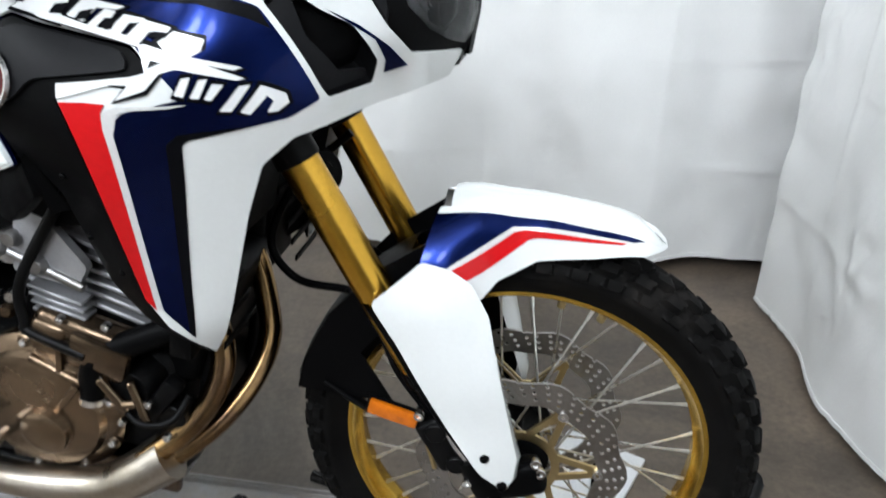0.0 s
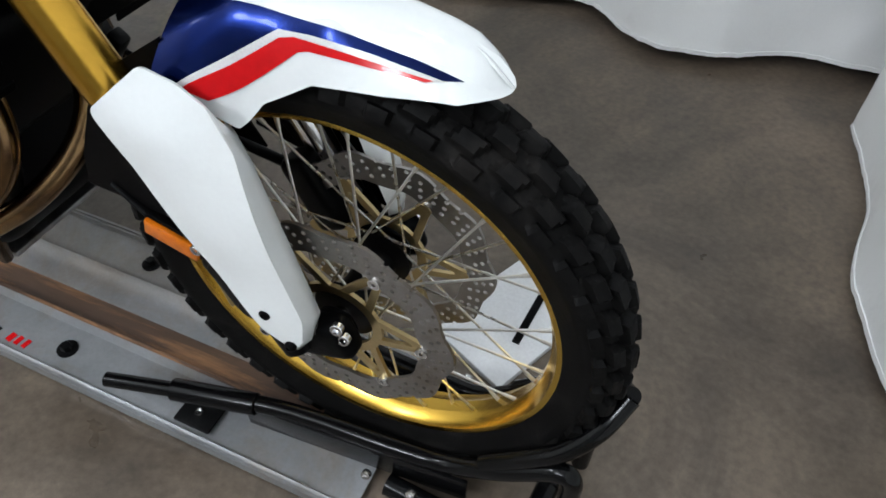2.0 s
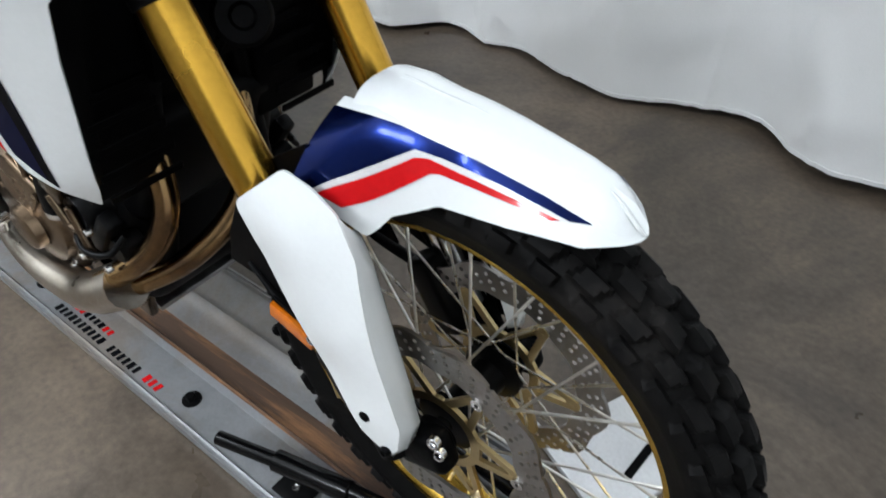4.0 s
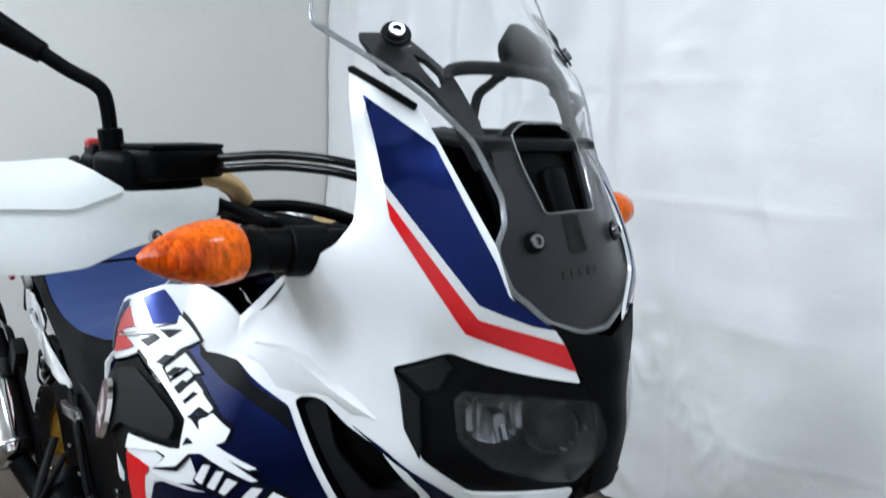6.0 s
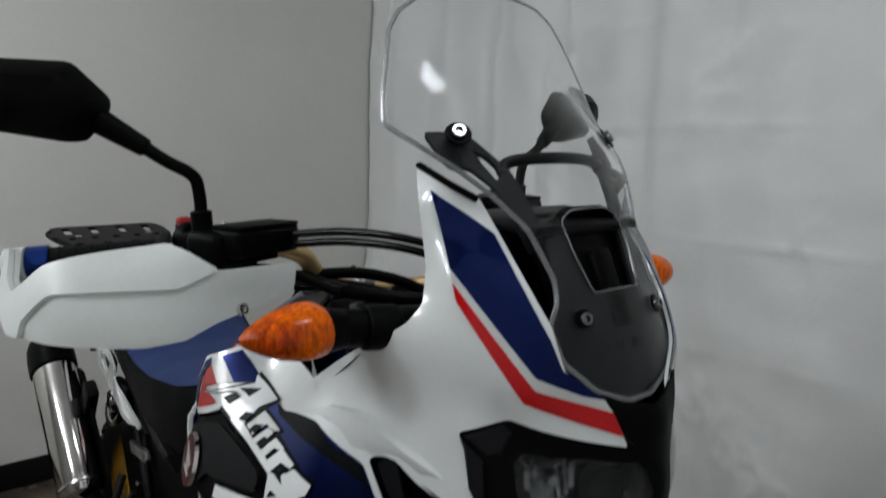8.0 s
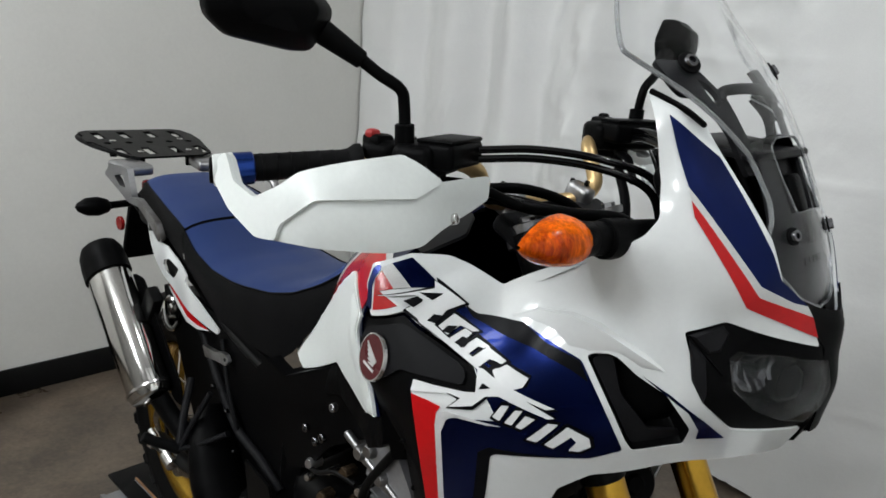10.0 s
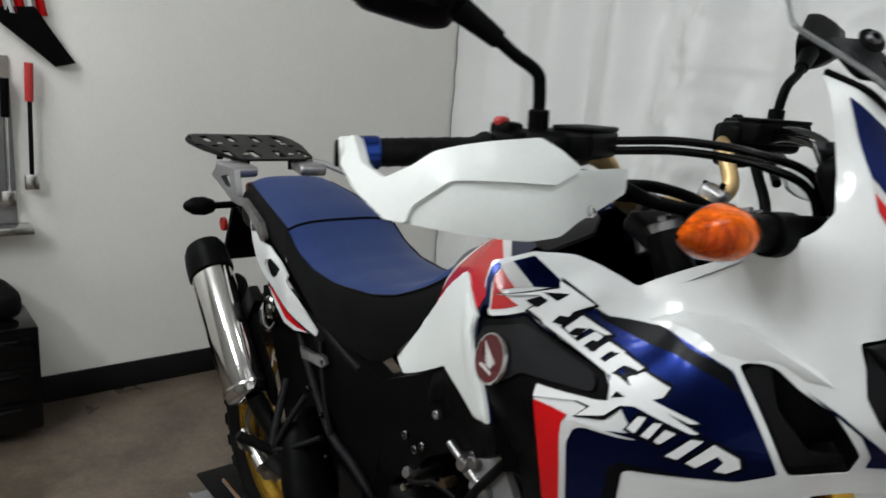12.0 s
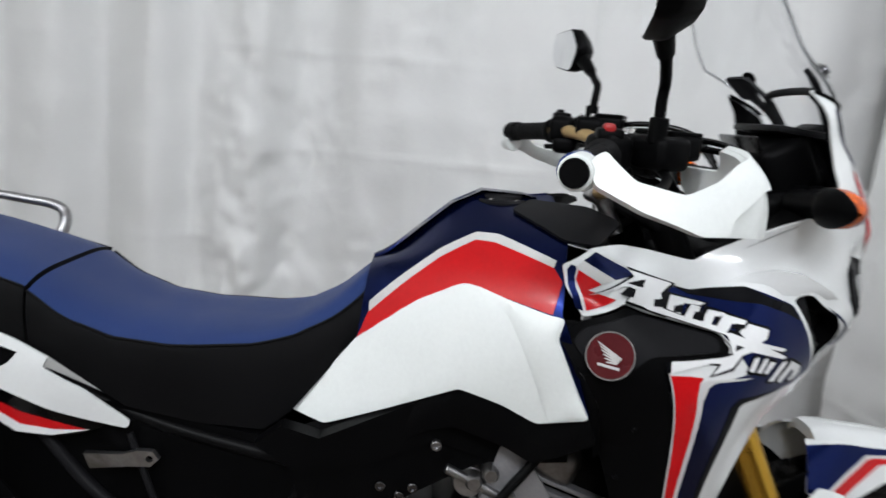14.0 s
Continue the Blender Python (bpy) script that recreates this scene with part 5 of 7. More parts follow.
    # wing's dark inner lining
    part("wing_lining", side_of(sheet(SKIN, [(-0.317, 1.29), (-0.317, 1.341), (-0.324, 1.39), (-0.332, 1.437), (-0.27, 1.403), (-0.199, 1.289), (-0.187, 1.25), (-0.25, 1.26)], off=-0.007, thick=0.004, step=0.012, r=0.003)), PLASTIC, cowl)
    e_, _ = SKIN.place([(-0.33, 1.437), (-0.3, 1.421), (-0.272, 1.405)], 0.0)
    part("wing_edge", side_of(tube([tuple(p) for p in e_], 0.006, flat=0.6)), PLASTIC, cowl)

# nose piece between the lamps
NOSE_SKIN = Surface((1, 0, 0), [(-0.117, 0, 1.19), (-0.112, 0, 1.12), (-0.122, 0, 1.06), (-0.131, -0.043, 1.179), (-0.137, -0.054, 1.204), (-0.142, -0.06, 1.216), (-0.162, -0.099, 1.249), (-0.14, 0, 1.23), (-0.127, -0.03, 1.06), (-0.124, -0.03, 1.14), (-0.175, -0.09, 1.28), (-0.16, 0, 1.27)], both=True)
part("nose_panel", sheet(NOSE_SKIN, [(-0.064, 1.222), (-0.058, 1.214), (-0.043, 1.18), (-0.03, 1.165), (-0.024, 1.12), (-0.02, 1.055), (0.02, 1.055), (0.024, 1.12), (0.03, 1.165), (0.043, 1.18), (0.058, 1.214), (0.064, 1.222), (0.04, 1.212), (0.0, 1.204), (-0.04, 1.212)], off=0.001, thick=0.004, step=0.01, r=0.002), PLASTIC, bike, "black nose panel between the headlights")
part("chin", loft([[(-0.135 + dx, y, z) for y in (-0.034, -0.018, 0, 0.018, 0.034)] for dx, z in ((0.008, 1.066), (0.0, 1.045), (-0.03, 1.03), (-0.08, 1.028))]), PLASTIC, bike)

# windscreen, its smoked base panel and its bracket
SCREEN = Surface((0.85, 0, 0.5), [(-0.143, 0, 1.206), (-0.173, -0.06, 1.289), (-0.293, -0.121, 1.469), (-0.347, -0.168, 1.49), (-0.185, -0.094, 1.285), (-0.425, 0, 1.654), (-0.395, -0.13, 1.60)], both=True)
EDGE = [(-0.1757, 1.453), (-0.164, 1.49), (-0.1523, 1.522), (-0.139, 1.56), (-0.121, 1.583), (-0.0875, 1.606), (-0.03, 1.626), (0.0237, 1.636)]
FAR_EDGE = [(0.087, 1.638), (0.137, 1.634), (0.158, 1.616), (0.17, 1.565), (0.181, 1.515), (0.185, 1.453)]
LOWER = [(-0.02, 1.112), (-0.06, 1.13), (-0.091, 1.165), (-0.094, 1.202), (-0.081, 1.22), (-0.077, 1.243), (-0.089, 1.299), (-0.116, 1.344), (-0.152, 1.399), (-0.177, 1.446)]
HALF = LOWER + EDGE
OUT = HALF + FAR_EDGE + [(-u_, v_) for u_, v_ in reversed(LOWER)]
SCREEN_VENT = fillet([(-0.048, 1.301), (-0.03, 1.311), (0.03, 1.311), (0.048, 1.301), (0.046, 1.265), (0.037, 1.221), (-0.037, 1.221), (-0.046, 1.265)], 0.006)
screen = part("windscreen", sheet(SCREEN, OUT, holes=[SCREEN_VENT], off=0.002, thick=0.004, step=0.016, r=0.006), CLEAR, bike, "tall clear plastic windscreen")
screen.visible_shadow = False
rimpts, rn_ = SCREEN.place(dense(fillet(OUT, 0.006), 0.02), 0.0)
part("screen_edge", tube([tuple(p) for p in (*rimpts, rimpts[0])], 0.0028, per=1, n=6, cap=False), SCREEN_EDGE, screen)
ventpts, rn_ = SCREEN.place(dense(SCREEN_VENT, 0.02), 0.0)
part("vent_edge", tube([tuple(p) for p in (*ventpts, ventpts[0])], 0.001, per=1, n=6, cap=False), SCREEN_EDGE, screen)
BASE_L = [(-0.012, 1.114), (-0.058, 1.133), (-0.088, 1.166), (-0.092, 1.2), (-0.078, 1.22), (-0.074, 1.245), (-0.07, 1.29)]
part("screen_base", sheet(SCREEN, BASE_L + [(-0.05, 1.295), (-0.047, 1.265), (-0.038, 1.222), (0.038, 1.222), (0.047, 1.265), (0.05, 1.295)] + [(-u_, v_) for u_, v_ in reversed(BASE_L)], off=-0.006, thick=0.004, step=0.012, r=0.003), PANEL_GREY, bike, "smoke-grey panel under the windscreen")
pk, pn = SCREEN.place([(0.0, 1.268)], -0.03)
part("screen_scoop", rbox((0.12, 0.11, 0.012), span(pk[0], pk[0] + pn[0]) @ pose(0, 0, -0.012), 0.008, 3), PLASTIC, bike, "black recessed scoop")
vent_rings = [[tuple(p) for p in SCREEN.place([(u_ * k_, 1.262 + (v_ - 1.262) * k_) for u_, v_ in (*SCREEN_VENT, SCREEN_VENT[0])], o_)[0]] for k_, o_ in ((1.12, -0.007), (1.12, -0.05), (0.05, -0.055))]
part("scoop_back", loft(vent_rings), PLASTIC, bike)
part("scoop_floor", sheet(SCREEN, [(-0.047, 1.285), (-0.03, 1.296), (0.03, 1.296), (0.047, 1.285), (0.046, 1.25), (0.04, 1.218), (-0.04, 1.218), (-0.046, 1.25)], off=-0.016, thick=0.003, step=0.02, r=0.004), PLASTIC, bike)
pk, pn = SCREEN.place([(0.0, 1.225)], -0.014)
part("scoop_lip", rbox((0.03, 0.086, 0.02), span(pk[0], pk[0] + pn[0]) @ pose(0, 0, 0, 0, 0, 0), 0.007, 3), PLASTIC, bike)
for k in range(5):
    pk, pn = SCREEN.place([(-0.016 + 0.012 * k - 0.008, 1.165)], -0.0055)
    part("base_mark", rbox((0.008, 0.008, 0.001), span(pk[0], pk[0] + pn[0]), 0), GREY_PLASTIC, bike)
for s in (-1, 1):
    for at, big in (((s * 0.121, 1.413), 1.35), ((s * 0.06, 1.199), 1.0)):
        pk, pn = SCREEN.place([at], 0.003)
        part("washer", lathe([(0.005, 0.0), (0.005, 0.002), (0.0098 * big, 0.002), (0.0105 * big, 0.0)], span(pk[0], pk[0] + pn[0]), 28, closed=True), PLASTIC, screen)
        part("screen_bolt", bolt(pk[0] + 0.002 * pn[0], pn[0], (0.0058 if big > 1.2 else 0.0068) * big, 0.005), LAMP_BOWL, screen)
    ARM = [(-0.1455, 1.4345), (-0.1096, 1.4235), (-0.103, 1.412), (-0.0886, 1.3845), (-0.0785, 1.3703), (-0.0736, 1.3448), (-0.069, 1.3172), (-0.066, 1.2885), (-0.064, 1.275), (-0.086, 1.275), (-0.0905, 1.3), (-0.0927, 1.3284), (-0.1035, 1.3544), (-0.1198, 1.3786), (-0.1367, 1.3836), (-0.1425, 1.3974)]
    SLOT = [(-0.1092, 1.3981), (-0.0983, 1.389), (-0.0905, 1.3755), (-0.0897, 1.3633), (-0.0975, 1.3592), (-0.1054, 1.3792)]
    part("screen_arm", sheet(SCREEN, [(-s * u_, v_) for u_, v_ in ARM], holes=[[(-s * u_, v_) for u_, v_ in SLOT]], off=-0.009, thick=0.007, step=0.01, r=0.005, lip=0.001), GREY_PLASTIC, bike, "black windscreen bracket arm")
bar = [SCREEN.place([q_], -0.014)[0][0] for q_ in ((-0.086, 1.366), (-0.076, 1.378), (-0.05, 1.381), (0, 1.381), (0.05, 1.381), (0.076, 1.378), (0.086, 1.366))]
part("screen_crossbar", tube([tuple(p) for p in bar], 0.0065), GREY_PLASTIC, bike)
# instrument housing behind the screen
part("dash", join(rbox((0.09, 0.17, 0.1), pose(-0.285, 0, 1.318, 0, -28, 0), 0.02, 4), rbox((0.12, 0.22, 0.05), pose(-0.28, 0, 1.265, 0, -12, 0), 0.02, 3)), PLASTIC, bike, "black instrument housing")
part("dash_face", rbox((0.006, 0.145, 0.075), pose(-0.332, 0, 1.333, 0, -28, 0), 0.003), GLOSS_BLACK, bike)
part("dash_hood", rbox((0.11, 0.17, 0.012), pose(-0.268, 0, 1.377, 0, 5, 0), 0.005), GREY_PLASTIC, bike)
part("inner_cowl", join(rbox((0.14, 0.22, 0.05), pose(-0.36, 0, 1.17, 0, -8, 0), 0.02, 3), rbox((0.17, 0.24, 0.12), pose(-0.25, 0, 1.2), 0.03, 3)), PLASTIC, bike)
for s in (-1, 1):
    part("cowl_floor", loft([[(x, s * w0, z0), (x, s * (w0 + w1) / 2, (z0 + z1) / 2 + 0.012), (x, s * w1, z1)] for x, w0, z0, w1, z1 in ((-0.55, 0.13, 1.13, 0.19, 1.165), (-0.48, 0.125, 1.12, 0.184, 1.165), (-0.4, 0.12, 1.17, 0.2, 1.205), (-0.335, 0.1, 1.22, 0.213, 1.245), (-0.285, 0.06, 1.29, 0.19, 1.285))]), PLASTIC, bike)

# front indicators
for s in (-1, 1):
    stem = part("indicator_stem", join(rod((-0.3, s * 0.13, 1.272), (-0.32, s * 0.264, 1.282), 0.021, 0.0185), rod((-0.306, s * 0.19, 1.276), (-0.311, s * 0.225, 1.279), 0.0235, 0.0225), rod((-0.315, s * 0.243, 1.281), (-0.319, s * 0.262, 1.281), 0.0188, 0.0215)), PLASTIC, bike)
    sec = []
    for k in range(13):
        t_ = k / 12
        y = s * (0.259 + 0.0845 * t_)
        w = 0.0272 * line([(0, 0.74), (0.08, 0.93), (0.2, 1.0), (0.38, 0.98), (0.58, 0.84), (0.78, 0.58), (0.92, 0.32), (1, 0.08)], t_)
        sec.append((t_, y, w))
    back_, lens_ = [], []
    for t_, y, w in sec:
        cx, cz = -0.318 + 0.002 * t_, 1.281
        back_.append([(cx - 0.018 - 0.014 * (w / 0.0275) * math.cos(a), y, cz + w * math.sin(a)) for a in [radians(d) for d in range(-90, 91, 18)]])
        lens_.append([(cx - 0.0178 + 0.043 * (w / 0.0275) * math.cos(a) ** 0.8, y, cz + w * 1.01 * math.sin(a)) for a in [radians(d) for d in range(-90, 91, 18)]])
    part("indicator_body", loft(back_), PLASTIC, stem)
    part("indicator_lens", loft(lens_), AMBER, stem, "amber turn signal lens")

# tank
TANK = Surface((0, -0.75, 0.66), [(-1.06, -0.105, 0.861), (-0.9969, -0.1286, 0.8564), (-0.7942, -0.2033, 0.9623), (-0.6762, -0.2373, 0.9271), (-0.6108, -0.2736, 0.9584), (-0.798, -0.166, 1.112), (-0.735, -0.217, 1.097), (-0.667, -0.265, 1.088), (-0.955, -0.1, 0.998), (-0.783, -0.125, 1.168),
                                  (-0.675, -0.253, 1.1), (-0.928, -0.05, 1.111), (-0.77, 0, 1.24), (-0.7, 0, 1.237), (-0.87, 0, 1.168), (-0.92, 0, 1.122), (-0.66, -0.1, 1.215), (-0.74, -0.09, 1.205)])
TANK_EDGE = [(-0.9447, 0.8411), (-0.8708, 0.88), (-0.8191, 0.9147), (-0.77, 0.9312), (-0.7005, 0.9298), (-0.6543, 0.9197), (-0.6459, 0.8509), (-0.6505, 0.7771), (-0.6583, 0.7329), (-0.6652, 0.655), (-0.6118, 0.5382), (-0.6791, 0.5428), (-0.7932, 0.5881), (-0.9985, 0.5582), (-1.0568, 0.5827), (-0.9572, 0.6803)]
TANK_RED = [(-0.9572, 0.6803), (-0.9397, 0.7211), (-0.8342, 0.7823), (-0.7821, 0.8016), (-0.7524, 0.7885), (-0.6743, 0.7291), (-0.6638, 0.704), (-0.6767, 0.6577), (-0.7366, 0.691), (-0.797, 0.7222), (-0.8935, 0.6929)]
TANK_SILVER = [(-0.9411, 0.7323), (-0.8339, 0.8004), (-0.7803, 0.8186), (-0.7474, 0.8061), (-0.6697, 0.7411), (-0.6743, 0.7291), (-0.7524, 0.7885), (-0.7821, 0.8016), (-0.8342, 0.7823), (-0.9405, 0.7159)]
TANK_WHITE = [(-1.0568, 0.5827), (-0.9572, 0.6803), (-0.8616, 0.7162), (-0.7966, 0.7263), (-0.7745, 0.7159), (-0.736, 0.69), (-0.677, 0.6559), (-0.6599, 0.649), (-0.668, 0.627), (-0.6118, 0.5382), (-0.6791, 0.5428), (-0.7291, 0.565), (-0.7932, 0.5881), (-0.9985, 0.5582)]
for fl in (False, True):
    def side_of(bm):
        return flip(bm) if fl else bm

    tank = part("fuel_tank", side_of(sheet(TANK, TANK_EDGE, thick=0.004, step=0.012, r=0.003)), NAVY, bike, "blue fuel tank with a red stripe")
    part("tank_red", side_of(sheet(TANK, TANK_RED, off=0.0011, thick=0.0007, step=0.012, r=0.002)), SCARLET, tank)
    part("tank_silver", side_of(sheet(TANK, TANK_SILVER, off=0.0015, thick=0.0007, step=0.012, r=0.001)), SILVERLINE, tank)
    part("tank_side", side_of(sheet(TANK, TANK_WHITE, off=0.005, thick=0.005, step=0.012, r=0.006, lip=0.0015)), MATTE_WHITE, bike, "white plastic tank side panel")
    part("tank_side_flare", side_of(sheet(TANK, [(-0.7653, 0.7057), (-0.7354, 0.6863), (-0.6773, 0.6542), (-0.6648, 0.6473), (-0.6705, 0.627), (-0.6136, 0.5413), (-0.6601, 0.5429), (-0.682, 0.576), (-0.7079, 0.6197), (-0.732, 0.6659)], off=0.0085, thick=0.004, step=0.012, r=0.004, lip=0.003)), MATTE_WHITE, bike)
    part("frame_lip", side_of(sheet(TANK, [(-1.0261, 0.5598), (-0.9663, 0.5645), (-0.7967, 0.5896), (-0.7692, 0.5824), (-0.6723, 0.5407), (-0.6134, 0.54), (-0.6034, 0.5055), (-0.6796, 0.4913), (-0.7179, 0.5118), (-0.798, 0.5394), (-0.8361, 0.5367), (-0.9638, 0.5017), (-1.0637, 0.506), (-1.0855, 0.5365)], off=-0.003, thick=0.014, step=0.014, r=0.006, lip=0.004)), PLASTIC, bike, "black frame cover edge under the white panel")
    part("tank_front_cover", side_of(sheet(TANK, [(-0.7253, 0.8654), (-0.6892, 0.9007), (-0.6083, 0.8618), (-0.5687, 0.8131), (-0.6099, 0.762), (-0.6553, 0.7766), (-0.6982, 0.8307)], off=0.006, thick=0.005, step=0.012, r=0.008)), GREY_PLASTIC, bike, "dark grey cover at the tank's front")
    part("cover_bolt", side_of(bolt((-0.645, -0.135, 1.208), (0.2, -0.55, 0.8), 0.006, 0.003)), DARK_METAL, bike)
cap = part("fuel_cap", lathe([(0, 0.012), (0.03, 0.012), (0.036, 0.009), (0.038, 0.004), (0.046, 0.004), (0.05, 0.0), (0.05, -0.01)], pose(-0.735, 0, 1.224, 0, -2, 0), 40), GREY_PLASTIC, bike, "round fuel filler cap")
for k in range(6):
    part("cap_screw", bolt((-0.735 + 0.042 * math.cos(k * math.tau / 6), 0.042 * math.sin(k * math.tau / 6), 1.228), (0, 0, 1), 0.004, 0.002), STEEL, cap)
part("tank_spine", loft([[(x, y, z - 0.9 * y * y) for y in np.linspace(-0.02, 0.02, 5)] for x, z in ((-0.945, 1.1), (-0.92, 1.124), (-0.87, 1.17), (-0.82, 1.215), (-0.77, 1.241), (-0.7, 1.239), (-0.66, 1.232))]), NAVY, bike)

# seat: blue top and black skirt, the pillion part as a piece of its own
def seat_piece(name, stations, label):
    """stations: x, crown height, half width of the blue top, height at its edge, half width and height of the skirt's foot."""
    top, skirt = [], []
    for x, zc, w, ze, wf, zf in stations:
        row = []
        for k in range(-8, 9):
            f = k / 8
            row.append((x, w * f, ze + (zc - ze) * (1 - abs(f) ** 4.2)))
        top.append(row)
        skirt.append([[(x, s * w, ze), (x, s * (w + 0.004), ze - 0.012), (x, s * (w * 0.4 + wf * 0.6 + 0.006), ze * 0.5 + zf * 0.5), (x, s * wf, zf)] for s in (-1, 1)])
    p = part(name, loft(top), SEAT_BLUE, bike, label, sharp=60)
    for i in (0, 1):
        part("seat_skirt", loft([r[i] for r in skirt]), SEAT_BLACK, p, "black vinyl seat side")
    front_ = [top[0], [(x, y, min(z, stations[0][5])) for x, y, z in top[0]]]
    back_ = [top[-1], [(x, y, min(z, stations[-1][5])) for x, y, z in top[-1]]]
    part("seat_end", loft(front_), SEAT_BLACK, p)
    part("seat_end", loft(back_), SEAT_BLACK, p)
    for s in (-1, 1):
        part("seat_piping", tube([(x, s * (w + 0.001), ze + 0.0015) for x, zc, w, ze, wf, zf in stations], 0.0022, per=4, n=6), SEAT_BLACK, p)
    return p


def stations(xs, crown, width, edge, foot_w, foot_z):
    return [(x, line(crown, x), line(width, x), line(edge, x), line(foot_w, x), line(foot_z, x)) for x in xs]


CROWN = [(-0.93, 1.114), (-1.0, 1.046), (-1.06, 1.01), (-1.12, 0.996), (-1.24, 0.993), (-1.325, 1.004), (-1.4, 1.032), (-1.455, 1.064)]
WIDTH = [(-0.93, 0.045), (-0.96, 0.07), (-1.0, 0.095), (-1.1, 0.13), (-1.2, 0.146), (-1.3, 0.15), (-1.4, 0.152), (-1.455, 0.15)]
EDGE_Z = [(-0.93, 1.085), (-0.96, 1.05), (-1.0, 1.02), (-1.06, 0.992), (-1.12, 0.98), (-1.24, 0.974), (-1.325, 0.982), (-1.4, 1.008), (-1.455, 1.048)]
FOOT_W = [(-0.93, 0.07), (-1.0, 0.105), (-1.1, 0.13), (-1.3, 0.145), (-1.455, 0.15)]
FOOT_Z = [(-0.93, 1.03), (-0.955, 0.995), (-1.055, 0.868), (-1.094, 0.838), (-1.2, 0.846), (-1.31, 0.87), (-1.455, 0.965)]
seat_piece("rider_seat", stations(np.linspace(-0.93, -1.452, 26), CROWN, WIDTH, EDGE_Z, FOOT_W, FOOT_Z), "two-piece seat with blue cloth top and black sides")
seat_piece("pillion_seat", stations(np.linspace(-1.4565, -1.79, 16), [(-1.4565, 1.068), (-1.5, 1.086), (-1.62, 1.116), (-1.73, 1.135), (-1.79, 1.122)], [(-1.457, 0.149), (-1.6, 0.137), (-1.7, 0.122), (-1.79, 0.1)],
                                    [(-1.4565, 1.051), (-1.62, 1.094), (-1.73, 1.115), (-1.79, 1.1)], [(-1.457, 0.15), (-1.79, 0.11)], [(-1.457, 0.965), (-1.6, 1.01), (-1.79, 1.06)]), "blue cloth pillion seat with black sides")

# tail: white side panels, grab rails, rack, lamps
TAIL = [(-1.74, 1.05), (-1.702, 1.066), (-1.65, 1.018), (-1.611, 1.012), (-1.585, 0.994), (-1.528, 0.995), (-1.475, 0.976), (-1.414, 0.949), (-1.424, 0.933), (-1.364, 0.902), (-1.297, 0.847), (-1.303, 0.835), (-1.414, 0.864), (-1.52, 0.901), (-1.59, 0.936), (-1.67, 0.982), (-1.73, 1.02)]
TAIL_SKIN = Surface((0, -1, 0), [(-1.73, -0.115, 1.04), (-1.655, -0.14, 1.0), (-1.515, -0.165, 0.97), (-1.4, -0.17, 0.92), (-1.29, -0.15, 0.84), (-1.5, -0.15, 1.01), (-1.5, -0.16, 0.92)])
for fl in (False, True):
    def side_of(bm):
        return flip(bm) if fl else bm

    tail = part("tail_panel", side_of(sheet(TAIL_SKIN, TAIL, [[(-1.546, 0.944), (-1.538, 0.96), (-1.508, 0.968), (-1.462, 0.953), (-1.478, 0.934), (-1.507, 0.918), (-1.531, 0.927)]], thick=0.004, step=0.014, r=0.006)), PEARL, bike, "white tail side panel with a black window")
    part("tail_window", side_of(sheet(TAIL_SKIN, [(-1.56, 0.945), (-1.545, 0.97), (-1.505, 0.976), (-1.45, 0.954), (-1.47, 0.925), (-1.507, 0.909), (-1.54, 0.918)], off=-0.012, thick=0.003, step=0.02)), PLASTIC, tail)
    part("tail_slot", side_of(sheet(TAIL_SKIN, [(-1.7, 1.014), (-1.66, 1.026), (-1.64, 1.008), (-1.685, 0.998)], off=0.0011, thick=0.001, step=0.02, r=0.002)), PLASTIC, tail)
    low = part("tail_lower", side_of(sheet(TAIL_SKIN, [(-1.6, 0.915), (-1.52, 0.89), (-1.41, 0.85), (-1.34, 0.828), (-1.37, 0.814), (-1.43, 0.803), (-1.485, 0.809), (-1.535, 0.84), (-1.58, 0.878)], off=-0.022, thick=0.004, step=0.014, r=0.004)), GLOSS_BLACK, bike)
    part("tail_red", side_of(sheet(TAIL_SKIN, [(-1.573, 0.884), (-1.537, 0.871), (-1.476, 0.845), (-1.371, 0.82), (-1.427, 0.809), (-1.478, 0.815), (-1.524, 0.845)], off=-0.0208, thick=0.0008, step=0.014, r=0.002)), SCARLET, low)
    part("tail_line", side_of(sheet(TAIL_SKIN, [(-1.576, 0.879), (-1.53, 0.855), (-1.476, 0.824), (-1.42, 0.818), (-1.365, 0.82), (-1.425, 0.808), (-1.482, 0.811), (-1.532, 0.841)], off=-0.0198, thick=0.0008, step=0.014, r=0.001)), DECAL_WHITE, low)
    if fl:
        part("grab_rail", tube([(-1.95, 0.12, 1.15), (-1.85, 0.15, 1.153), (-1.775, 0.155, 1.149), (-1.634, 0.156, 1.136), (-1.56, 0.155, 1.126), (-1.545, 0.153, 1.1), (-1.55, 0.14, 1.07)], [0.012, 0.012, 0.011, 0.011, 0.012, 0.013, 0.013], flat=0.8), ALLOY, bike, "grey cast alloy grab rail")
    else:
        rail = part("grab_rail", plate(fillet([(-1.9, 1.118), (-1.857, 1.151), (-1.747, 1.153), (-1.722, 1.073), (-1.749, 1.063), (-1.812, 1.087)], 0.008), 0.016, upright(-0.15), [fillet([(-1.835, 1.122), (-1.78, 1.135), (-1.76, 1.1), (-1.8, 1.1)], 0.006)], 0.02), ALLOY, bike, "grey cast alloy grab rail")
        part("rail_arm", plate(fillet([(-1.735, 1.081), (-1.673, 1.086), (-1.575, 1.044), (-1.551, 1.007), (-1.567, 0.995), (-1.607, 1.028), (-1.674, 1.065), (-1.735, 1.066)], 0.008), 0.014, upright(-0.156)), ALLOY, rail)
